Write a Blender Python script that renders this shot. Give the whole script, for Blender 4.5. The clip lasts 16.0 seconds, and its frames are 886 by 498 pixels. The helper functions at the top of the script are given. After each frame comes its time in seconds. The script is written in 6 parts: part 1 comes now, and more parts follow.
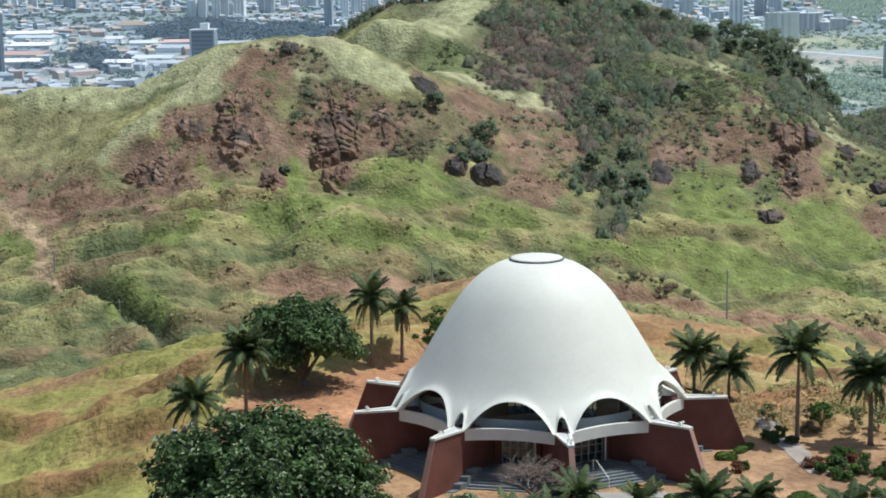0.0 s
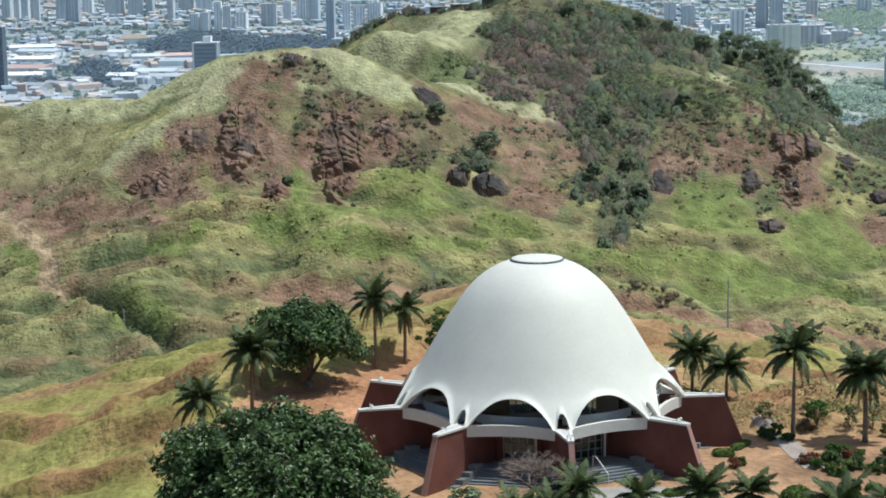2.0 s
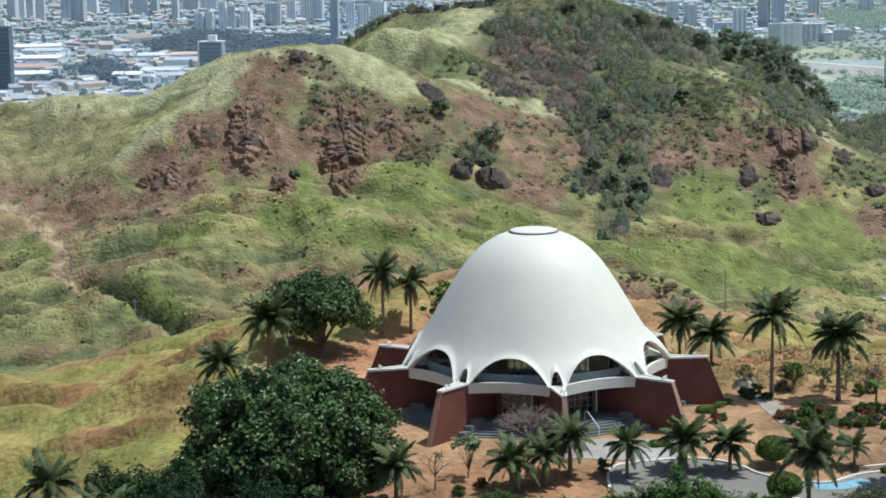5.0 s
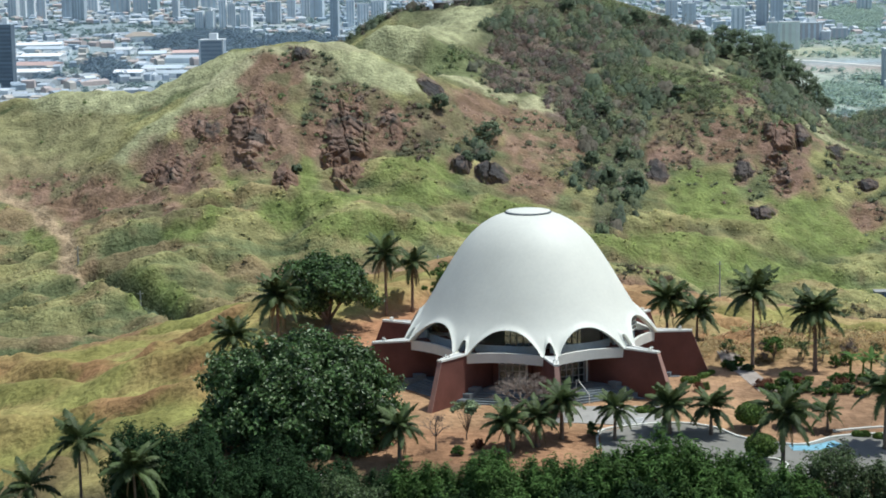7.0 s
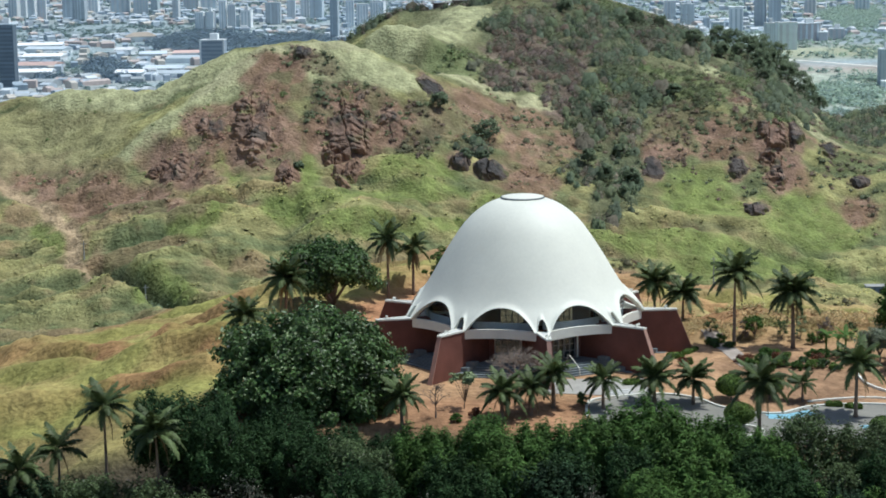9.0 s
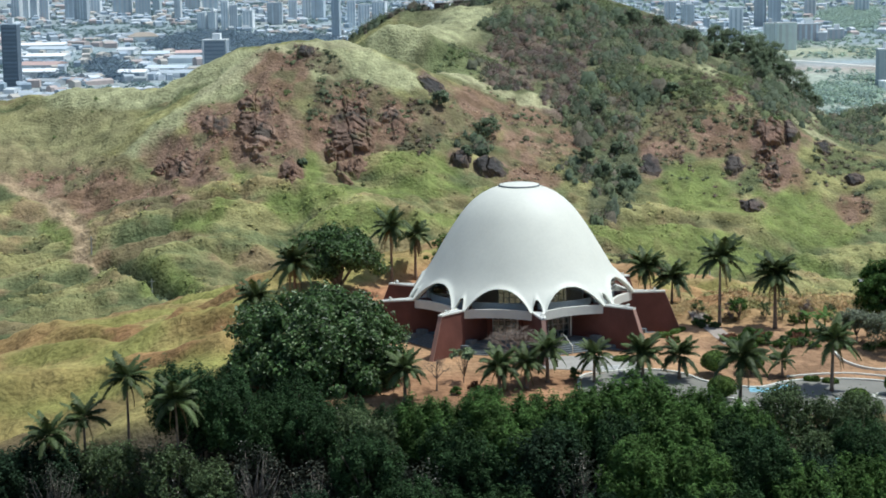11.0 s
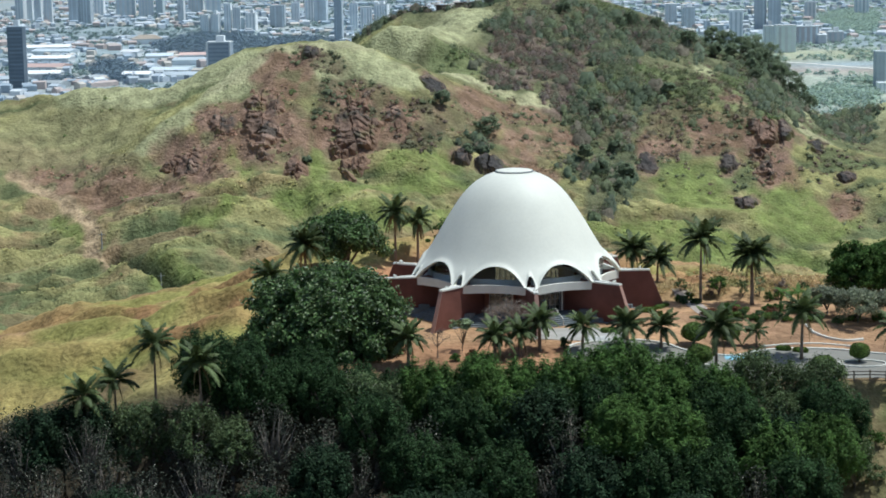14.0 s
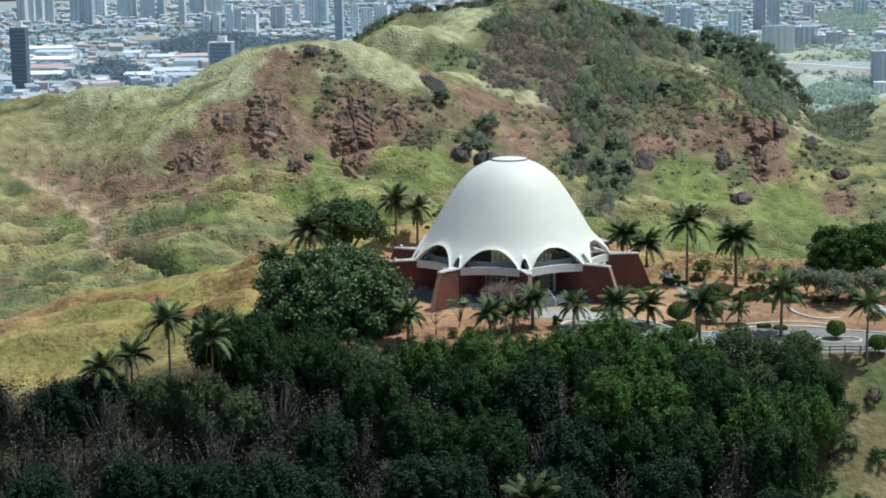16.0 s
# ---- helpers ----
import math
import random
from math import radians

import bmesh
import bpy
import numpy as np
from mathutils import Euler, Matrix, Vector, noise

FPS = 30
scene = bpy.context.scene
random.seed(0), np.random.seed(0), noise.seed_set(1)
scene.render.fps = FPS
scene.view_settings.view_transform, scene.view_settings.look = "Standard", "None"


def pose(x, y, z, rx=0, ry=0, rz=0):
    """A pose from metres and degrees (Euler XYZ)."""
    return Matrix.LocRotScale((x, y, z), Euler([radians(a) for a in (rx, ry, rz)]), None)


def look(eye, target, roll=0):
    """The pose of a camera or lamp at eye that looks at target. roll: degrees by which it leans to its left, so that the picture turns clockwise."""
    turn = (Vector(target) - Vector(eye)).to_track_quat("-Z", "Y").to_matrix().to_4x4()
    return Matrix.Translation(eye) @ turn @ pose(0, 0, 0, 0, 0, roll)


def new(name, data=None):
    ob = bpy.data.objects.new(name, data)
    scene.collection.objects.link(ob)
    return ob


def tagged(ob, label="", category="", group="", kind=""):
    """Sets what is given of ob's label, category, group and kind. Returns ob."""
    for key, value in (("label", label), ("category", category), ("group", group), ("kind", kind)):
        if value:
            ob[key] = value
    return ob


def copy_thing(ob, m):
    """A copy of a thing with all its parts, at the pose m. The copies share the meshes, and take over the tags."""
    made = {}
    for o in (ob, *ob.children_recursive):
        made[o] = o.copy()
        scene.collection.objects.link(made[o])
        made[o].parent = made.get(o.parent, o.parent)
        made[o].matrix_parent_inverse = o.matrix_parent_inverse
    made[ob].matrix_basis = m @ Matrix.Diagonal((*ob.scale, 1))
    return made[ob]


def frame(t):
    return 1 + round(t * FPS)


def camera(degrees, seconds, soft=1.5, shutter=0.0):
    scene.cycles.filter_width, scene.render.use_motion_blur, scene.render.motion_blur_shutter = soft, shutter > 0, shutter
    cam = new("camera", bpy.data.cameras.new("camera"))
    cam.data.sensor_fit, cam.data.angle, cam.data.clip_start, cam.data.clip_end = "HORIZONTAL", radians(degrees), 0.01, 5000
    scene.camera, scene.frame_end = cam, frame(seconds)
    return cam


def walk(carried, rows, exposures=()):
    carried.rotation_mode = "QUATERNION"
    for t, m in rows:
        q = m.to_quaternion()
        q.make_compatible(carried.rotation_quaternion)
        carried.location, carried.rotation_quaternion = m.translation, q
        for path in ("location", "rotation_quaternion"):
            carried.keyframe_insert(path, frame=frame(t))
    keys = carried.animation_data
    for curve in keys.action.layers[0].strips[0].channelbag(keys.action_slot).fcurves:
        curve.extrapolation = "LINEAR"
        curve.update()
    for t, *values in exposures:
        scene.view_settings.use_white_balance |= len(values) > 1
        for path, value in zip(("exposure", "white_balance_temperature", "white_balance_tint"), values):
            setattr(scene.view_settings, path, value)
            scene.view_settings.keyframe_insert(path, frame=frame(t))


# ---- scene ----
cam = camera(26.53, 16.0, soft=1.8)
# seconds, eye x y z, yaw to the left, pitch, roll
PATH = [
    (0, -1.53, -161.23, 45.27, 2.346, -9.474, -0.794),
    (0.1, -1.53, -161.28, 45.24, 2.332, -9.351, -0.801),
    (0.2, -1.53, -161.34, 45.21, 2.31, -9.159, -0.808),
    (0.3, -1.53, -161.39, 45.19, 2.296, -9.036, -0.815),
    (0.4, -1.52, -161.45, 45.16, 2.295, -9.027, -0.822),
    (0.5, -1.52, -161.5, 45.13, 2.296, -9.036, -0.829),
    (1, -1.49, -162.19, 45, 2.332, -9.046, -0.858),
    (1.5, -1.45, -163.26, 44.88, 2.379, -9.072, -0.884),
    (2, -1.39, -164.67, 44.76, 2.414, -9.073, -0.905),
    (2.5, -1.32, -166.37, 44.65, 2.446, -9.086, -0.923),
    (3, -1.24, -168.33, 44.55, 2.483, -9.076, -0.937),
    (3.5, -1.16, -170.51, 44.46, 2.504, -9.074, -0.948),
    (4, -1.06, -172.88, 44.38, 2.513, -9.075, -0.955),
    (6.5, -0.53, -186.6, 44.13, 2.531, -9.081, -0.958),
    (7, -0.42, -189.55, 44.11, 2.512, -9.108, -0.953),
    (7.5, -0.3, -192.52, 44.1, 2.497, -9.115, -0.947),
    (8, -0.18, -195.5, 44.1, 2.494, -9.098, -0.94),
    (8.5, -0.06, -198.48, 44.1, 2.488, -9.092, -0.933),
    (9, 0.05, -201.45, 44.11, 2.485, -9.083, -0.925),
    (11.5, 0.68, -215.9, 44.21, 2.526, -9.056, -0.891),
    (12, 0.81, -218.71, 44.22, 2.536, -8.988, -0.886),
    (12.5, 0.96, -221.5, 44.23, 2.539, -8.986, -0.884),
    (13, 1.1, -224.29, 44.23, 2.554, -8.98, -0.883),
    (13.5, 1.26, -227.07, 44.21, 2.564, -8.998, -0.884),
    (14, 1.42, -229.87, 44.18, 2.573, -8.978, -0.888),
    (14.5, 1.6, -232.7, 44.13, 2.581, -8.978, -0.894),
    (15, 1.78, -235.58, 44.06, 2.59, -8.952, -0.903),
    (15.5, 1.98, -238.52, 43.97, 2.573, -8.959, -0.915),
    (16, 2.2, -241.56, 43.84, 2.59, -8.939, -0.931),
]


def eye_pose(x, y, z, yaw, pitch, roll):
    a, b = radians(yaw), radians(pitch)
    return look((x, y, z), (x - math.sin(a) * math.cos(b), y + math.cos(a) * math.cos(b), z + math.sin(b)), roll)


walk(cam, [(row[0], eye_pose(*row[1:])) for row in PATH], [(0, -0.2, 6000, 6.5), (4, -0.2, 5970, 5.5), (16, -0.2, 5880, 3.5)])

# ---- light ----
SUN_EL, SUN_AZ = 67.0, 12.0          # degrees; azimuth of the sun from +x towards +y
world = bpy.data.worlds.new("world")
scene.world = world
world.use_nodes = True
wn = world.node_tree.nodes
sky = wn.new("ShaderNodeTexSky")
sky.sky_type, sky.sun_disc = "NISHITA", False
sky.sun_elevation, sky.sun_rotation = radians(SUN_EL), radians(90 - SUN_AZ)
sky.air_density, sky.dust_density, sky.ozone_density = 1.0, 2.0, 1.5
wn["Background"].inputs["Strength"].default_value = 0.10
world.node_tree.links.new(sky.outputs["Color"], wn["Background"].inputs["Color"])
sun_data = bpy.data.lights.new("sun", "SUN")
sun_data.energy, sun_data.angle, sun_data.color = 4.0, radians(0.6), (1.0, 0.97, 0.91)
sun = new("sun", sun_data)
ce = math.cos(radians(SUN_EL))
sun_way = Vector((ce * math.cos(radians(SUN_AZ)), ce * math.sin(radians(SUN_AZ)), math.sin(radians(SUN_EL))))
sun.matrix_world = look(sun_way * 300, (0, 0, 0))


# ---- materials ----
def material(name, base, rough=0.8, metal=0.0, vary=0.25, scale=1.0, fine=8.0, bump=0.2, bump_scale=6.0, tint=None,
             object_vary=0.0, island=0.0, translucent=0.0, spec=0.3, dist=0.05):
    m = bpy.data.materials.new(name)
    m.use_nodes = True
    nt = m.node_tree
    nodes, links = nt.nodes, nt.links
    bsdf = nodes["Principled BSDF"]
    bsdf.inputs["Roughness"].default_value = rough
    bsdf.inputs["Metallic"].default_value = metal
    bsdf.inputs["Specular IOR Level"].default_value = spec
    co = nodes.new("ShaderNodeNewGeometry").outputs["Position"]
    def tex(s, d):
        n = nodes.new("ShaderNodeTexNoise")
        n.inputs["Scale"].default_value, n.inputs["Detail"].default_value = s, d
        links.new(co, n.inputs["Vector"])
        return n.outputs["Fac"]
    def mul(col, fac, lo, hi):
        r = nodes.new("ShaderNodeMapRange")
        r.inputs["To Min"].default_value, r.inputs["To Max"].default_value = lo, hi
        r.inputs["From Min"].default_value, r.inputs["From Max"].default_value = 0.25, 0.75
        links.new(fac, r.inputs["Value"])
        h = nodes.new("ShaderNodeMix")
        h.data_type, h.blend_type = "RGBA", "MULTIPLY"
        h.inputs[0].default_value = 1.0
        links.new(col, h.inputs[6])
        links.new(r.outputs["Result"], h.inputs[7])
        return h.outputs[2]
    if isinstance(base, str):
        at = nodes.new("ShaderNodeAttribute")
        at.attribute_name = base
        col = at.outputs["Color"]
    else:
        rgb = nodes.new("ShaderNodeRGB")
        rgb.outputs[0].default_value = (*base, 1)
        col = rgb.outputs[0]
    if tint:
        mx = nodes.new("ShaderNodeMix")
        mx.data_type = "RGBA"
        links.new(tex(scale * 0.37, 4), mx.inputs[0])
        links.new(col, mx.inputs[6])
        mx.inputs[7].default_value = (*tint, 1)
        col = mx.outputs[2]
    if object_vary:
        col = mul(col, nodes.new("ShaderNodeObjectInfo").outputs["Random"], 1 - object_vary, 1 + object_vary)
    if island:
        col = mul(col, nodes.new("ShaderNodeNewGeometry").outputs["Random Per Island"], 1 - island, 1 + island)
    if vary:
        col = mul(col, tex(scale, 5), 1 - vary, 1 + vary)
        col = mul(col, tex(scale * fine, 3), 1 - vary * 0.6, 1 + vary * 0.6)
    links.new(col, bsdf.inputs["Base Color"])
    if bump:
        b = nodes.new("ShaderNodeBump")
        b.inputs["Strength"].default_value, b.inputs["Distance"].default_value = bump, dist
        links.new(tex(bump_scale, 6), b.inputs["Height"])
        links.new(b.outputs["Normal"], bsdf.inputs["Normal"])
    if translucent:
        tr = nodes.new("ShaderNodeBsdfTranslucent")
        links.new(col, tr.inputs["Color"])
        ms = nodes.new("ShaderNodeMixShader")
        ms.inputs[0].default_value = translucent
        links.new(bsdf.outputs[0], ms.inputs[1])
        links.new(tr.outputs[0], ms.inputs[2])
        links.new(ms.outputs[0], nodes["Material Output"].inputs["Surface"])
    return m


M_GROUND = material("ground", "tint", 0.95, vary=0.36, scale=0.14, fine=9, bump=0.9, bump_scale=0.8, dist=1.0, spec=0.1)
M_SHELL = material("white_render", (0.82, 0.815, 0.715), 0.55, vary=0.05, scale=0.25, fine=12, bump=0.08, bump_scale=9, spec=0.4)
M_WHITE = material("white_paint", (0.80, 0.79, 0.71), 0.6, vary=0.07, scale=0.6, bump=0.08)
M_BAND = material("pale_concrete", (0.62, 0.62, 0.60), 0.7, vary=0.12, scale=0.5, bump=0.1)
M_BRICK = material("red_brick", (0.195, 0.078, 0.056), 0.85, vary=0.22, scale=0.5, fine=22, bump=0.35, bump_scale=14, tint=(0.15, 0.064, 0.052))
M_STONE = material("grey_paving", (0.36, 0.36, 0.35), 0.85, vary=0.2, scale=0.7, bump=0.2)
M_ASPHALT = material("road_asphalt", (0.25, 0.24, 0.21), 0.9, vary=0.15, scale=0.4, fine=20, bump=0.2)
M_DARK = material("dark_metal", (0.04, 0.045, 0.05), 0.45, metal=0.6, vary=0.1, bump=0)
M_STEEL = material("brushed_steel", (0.55, 0.56, 0.57), 0.35, metal=0.8, vary=0.08, bump=0)
M_BRONZE = material("grey_frame", (0.45, 0.46, 0.46), 0.5, metal=0.1, vary=0.1, bump=0)
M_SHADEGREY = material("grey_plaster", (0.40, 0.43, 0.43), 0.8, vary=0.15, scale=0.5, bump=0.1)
M_DARKGREY = material("dark_grey_stone", (0.18, 0.205, 0.215), 0.75, vary=0.2, scale=0.6, bump=0.15)
M_GLASS = material("tinted_glass", (0.035, 0.05, 0.058), 0.12, vary=0.0, bump=0, spec=0.3)
M_TRUNK = material("grey_bark", (0.19, 0.165, 0.14), 0.95, vary=0.3, scale=1.5, bump=0.6, bump_scale=9)
M_PALMTRUNK = material("palm_trunk", (0.25, 0.19, 0.145), 0.9, vary=0.25, scale=2.0, bump=0.5, bump_scale=7)
M_FROND = material("palm_frond", (0.085, 0.125, 0.046), 0.55, vary=0.35, scale=0.8, bump=0, translucent=0.25, tint=(0.115, 0.145, 0.052), object_vary=0.3, spec=0.3)
M_DRYFROND = material("dry_palm_frond", (0.25, 0.19, 0.10), 0.8, vary=0.3, scale=0.8, bump=0, translucent=0.15, object_vary=0.3)
M_LEAF = material("dark_leaves", (0.044, 0.084, 0.032), 0.6, vary=0.4, scale=0.35, fine=6, bump=0, translucent=0.25, island=0.45, spec=0.1)
M_BROAD = material("broad_leaves", (0.095, 0.16, 0.052), 0.42, vary=0.35, scale=0.3, fine=6, bump=0, translucent=0.34, island=0.5, spec=0.4)
# pale leaves of small growth, and painted glints on the big tree
M_PALELEAF = material("pale_leaves_and_glints", (0.27, 0.33, 0.17), 0.6, vary=0.25, scale=0.8, bump=0, island=0.3)
M_LEAF2 = material("fresh_leaves", (0.097, 0.172, 0.046), 0.6, vary=0.4, scale=0.35, fine=6, bump=0, translucent=0.34, island=0.4, spec=0.1)
# next two: leaf colours darkened to stand in for shade on the low slope
M_SHADELEAF = material("shade_dark_leaves", (0.030, 0.056, 0.028), 0.65, vary=0.4, scale=0.35, fine=6, bump=0, translucent=0.12, island=0.4, spec=0.1)
M_SHADEDULL = material("shade_dulled_leaves", (0.055, 0.062, 0.045), 0.7, vary=0.4, scale=0.35, fine=6, bump=0, translucent=0.12, island=0.4, spec=0.1)
M_LEAF3 = material("grey_leaves", (0.125, 0.17, 0.078), 0.6, vary=0.4, scale=0.35, fine=6, bump=0, translucent=0.35, island=0.4, spec=0.1)
M_SILVER = material("silvery_leaves", (0.24, 0.27, 0.175), 0.55, vary=0.3, scale=0.5, bump=0, translucent=0.3, island=0.3)
M_PALE = material("pale_flowers", (0.42, 0.40, 0.33), 0.7, vary=0.3, scale=0.8, bump=0, island=0.3)
M_TWIG = material("bare_twigs", (0.24, 0.19, 0.155), 0.9, vary=0.3, scale=1.0, bump=0)
M_TOPIARY = material("clipped_leaves", (0.12, 0.19, 0.035), 0.6, vary=0.35, scale=1.2, bump=0, translucent=0.15, island=0.35)
M_ROCK = material("brown_rock", (0.30, 0.21, 0.165), 0.9, vary=0.45, scale=0.25, fine=5, bump=0.9, bump_scale=1.2, dist=0.5, tint=(0.17, 0.135, 0.115))
M_SCRUB = material("hill_scrub", "tint", 0.8, vary=0.3, scale=0.08, bump=0, translucent=0.3, island=0.12)


def clear_glass(name, tint, gloss):
    m = bpy.data.materials.new(name)
    m.use_nodes = True
    nodes, links = m.node_tree.nodes, m.node_tree.links
    clear, shine, mix = nodes.new("ShaderNodeBsdfTransparent"), nodes.new("ShaderNodeBsdfGlossy"), nodes.new("ShaderNodeMixShader")
    clear.inputs["Color"].default_value = (*tint, 1)
    shine.inputs["Roughness"].default_value = 0.03
    mix.inputs[0].default_value = gloss
    links.new(clear.outputs[0], mix.inputs[1])
    links.new(shine.outputs[0], mix.inputs[2])
    links.new(mix.outputs[0], nodes["Material Output"].inputs["Surface"])
    return m


M_ARCHGLASS = clear_glass("arch_glass", (0.95, 0.97, 0.97), 0.025)
M_DOORGLASS = clear_glass("door_glass", (0.48, 0.56, 0.58), 0.05)


# ---- helpers ----
def mk(name, verts, faces, mat, parent=None, label="", smooth=False):
    me = bpy.data.meshes.new(name)
    me.from_pydata([tuple(v) for v in verts], [], [tuple(f) for f in faces])
    me.materials.append(mat)
    if smooth:
        me.polygons.foreach_set("use_smooth", [True] * len(me.polygons))
    me.update()
    ob = new(name, me)
    if parent is not None:
        ob.parent = parent
    if label:
        tagged(ob, label)
    return ob


def part(name, bm, mat, parent, label="", smooth=False):
    me = bpy.data.meshes.new(name)
    bmesh.ops.recalc_face_normals(bm, faces=bm.faces[:])
    bm.to_mesh(me)
    bm.free()
    me.materials.append(mat)
    if smooth:
        me.polygons.foreach_set("use_smooth", [True] * len(me.polygons))
    ob = new(name, me)
    ob.parent = parent
    if label:
        tagged(ob, label)
    return ob


def root(name, label, category, group="", kind="", at=(0, 0, 0), turn=0):
    ob = new(name)
    ob.empty_display_size = 0.2
    ob.matrix_basis = pose(*at, 0, 0, turn)
    return tagged(ob, label, category, group, kind)


def box_bm(size, at=(0, 0, 0), bevel=0.0, rot=0.0, bm=None):
    bm = bm or bmesh.new()
    res = bmesh.ops.create_cube(bm, size=1.0, matrix=Matrix.Translation(at) @ Matrix.Rotation(rot, 4, "Z") @ Matrix.Diagonal((*size, 1)))
    if bevel:
        es = list({e for v in res["verts"] for e in v.link_edges})
        bmesh.ops.bevel(bm, geom=es, offset=bevel, segments=1, affect="EDGES")
    return bm


def tube(path, radii, sides=8):
    """Vertices and faces of a tapered tube along a path."""
    vs, fs = [], []
    for i, (p, r) in enumerate(zip(path, radii)):
        p = Vector(p)
        a = Vector(path[max(i - 1, 0)])
        b = Vector(path[min(i + 1, len(path) - 1)])
        q = (b - a).to_track_quat("Z", "X")
        for k in range(sides):
            t = 2 * math.pi * k / sides
            vs.append(p + q @ Vector((math.cos(t) * r, math.sin(t) * r, 0)))
    for i in range(len(path) - 1):
        for k in range(sides):
            k2 = (k + 1) % sides
            fs.append((i * sides + k, i * sides + k2, (i + 1) * sides + k2, (i + 1) * sides + k))
    fs.append(tuple(range(sides))[::-1])
    fs.append(tuple((len(path) - 1) * sides + k for k in range(sides)))
    return vs, fs


def smoothstep(a, b, v):
    t = np.clip((v - a) / (b - a), 0, 1)
    return t * t * (3 - 2 * t)


def hash_grid(ix, iy, seed):
    h = (ix * 374761393 + iy * 668265263 + seed * 974711) & 0x7FFFFFFF
    h = ((h ^ (h >> 13)) * 1274126177) & 0x7FFFFFFF
    return ((h ^ (h >> 16)) & 0xFFFF) / 65535.0


def value_noise(x, y, size, seed=0):
    """Smooth noise from 0 to 1 with bumps of the given size."""
    u, v = np.asarray(x) / size, np.asarray(y) / size
    iu, iv = np.floor(u).astype(np.int64), np.floor(v).astype(np.int64)
    fu, fv = u - iu, v - iv
    fu, fv = fu * fu * (3 - 2 * fu), fv * fv * (3 - 2 * fv)
    a, b = hash_grid(iu, iv, seed), hash_grid(iu + 1, iv, seed)
    c, d = hash_grid(iu, iv + 1, seed), hash_grid(iu + 1, iv + 1, seed)
    return (a * (1 - fu) + b * fu) * (1 - fv) + (c * (1 - fu) + d * fu) * fv


def fbm(x, y, size, octaves=4, seed=0):
    total, amp, norm = 0, 1.0, 0.0
    for k in range(octaves):
        total = total + amp * value_noise(x + 37.7 * k, y - 19.3 * k, size / 2**k, seed + k)
        norm += amp
        amp *= 0.55
    return total / norm


# ---- ground ----
# knolls that make up the hills: x, y, half lengths, height, turn in degrees
RIDGE = [  # rocky front ridge
    (-143, 516, 16, 16, -4.5, 0),
    (87, 399, 240, 53, -12.9, 12),
    (-123, 430, 27, 68, 18.6, 22),
    (-194, 494, 56, 192, 23.4, 99),
    (-129, 498, 20, 81, 20.7, 41),
    (-78, 511, 17, 26, 34.4, 179),
    (117, 528, 33, 64, 19.8, 48),
    (-42, 529, 23, 85, 32.8, 178),
    (-174, 533, 10, 82, 6.5, 78),
    (-112, 533, 47, 18, 36.8, 111),
    (-61, 533, 53, 17, -15.5, 47),
    (-78, 546, 17, 39, 25.9, 34),
    (-221, 550, 48, 213, 17.0, 120),
]
BACK_HILL = [  # wooded hill behind it
    (-56, 568, 7, 20, 14.0, 76),
    (-64, 690, 30, 22, 32.5, 0),
    (-82, 614, 13, 52, 15.6, 45),
    (-53, 615, 62, 50, 30.9, 150),
    (215, 617, 109, 65, 53.8, 107),
    (-280, 639, 170, 42, 47.5, 38),
    (-135, 675, 38, 232, 26.5, 145),
    (79, 701, 28, 153, 41.7, 178),
    (-9, 709, 40, 103, 20.1, 142),
    (7, 712, 160, 63, 20.8, 157),
    (219, 777, 112, 41, 16.1, 152),
    (23, 781, 35, 231, 61.6, 177),
    (127, 839, 177, 14, 24.9, 85),
    (-38, 907, 20, 118, 35.5, 141),
]
SPURS = [  # grassy spurs of the hill that the temple stands on
    (-58, 112, 45, 28, 4.5, 0),
    (20, 150, 45, 45, 17.0, 0),
]


def knolls(x, y, rows):
    z = 0
    for hx, hy, a, b, h, turn in rows:
        c, s = math.cos(radians(turn)), math.sin(radians(turn))
        u, v = (c * (x - hx) + s * (y - hy)) / a, (c * (y - hy) - s * (x - hx)) / b
        z = z + h * np.exp(-0.5 * (u * u + v * v))
    return z


def ground_height(x, y):
    """Height of the bare ground, without its small bumps."""
    x, y = np.asarray(x, float), np.asarray(y, float)
    far = -69 - 19 * np.clip((y - 420) / 300, 0, 1) + knolls(x, y, RIDGE) + knolls(x, y, BACK_HILL)
    far = far + 24 * smoothstep(2300, 4700, y)
    side = np.maximum(np.maximum(-30 - x, x - 48), 0)
    q = np.clip((20 - x) / 25, 0, 1)
    back = np.maximum(y - 12 - 30 * q * q * (3 - 2 * q) + 11 * np.clip((-8 - x) / 14, 0, 1), 0)
    front = np.maximum(-32.5 - y, 0)
    d = np.sqrt(side * side + back * back)
    hill = 0.4 - np.where(d < 20, 0.0105 * d * d + 0.2 * d, 8.2 + 0.24 * (d - 20))
    hill = hill - np.where(front < 28, 0.74 * front, 20.7 + 0.3 * (front - 28)) + knolls(x, y, SPURS)
    hill = hill - 1.9 * np.clip((x * 0.6 - y - 22) / 22, 0, 1) * np.clip(-y / 12, 0, 1)
    k = np.clip(0.5 + (hill - far) / 12, 0, 1)
    return far * (1 - k) + hill * k + 6 * k * (1 - k)


def ground_z(x, y):
    return float(ground_height(x, y) + small_bumps(x, y))


def wildness(x, y):
    """0 on the levelled forecourt, 1 on the open hills."""
    inside = smoothstep(-32, -28, x) * smoothstep(52, 46, x) * smoothstep(-36, -31, y) * smoothstep(4, -2, y - np.minimum(38 - 35 * smoothstep(2, 17, x), x + 46))
    return 1 - inside


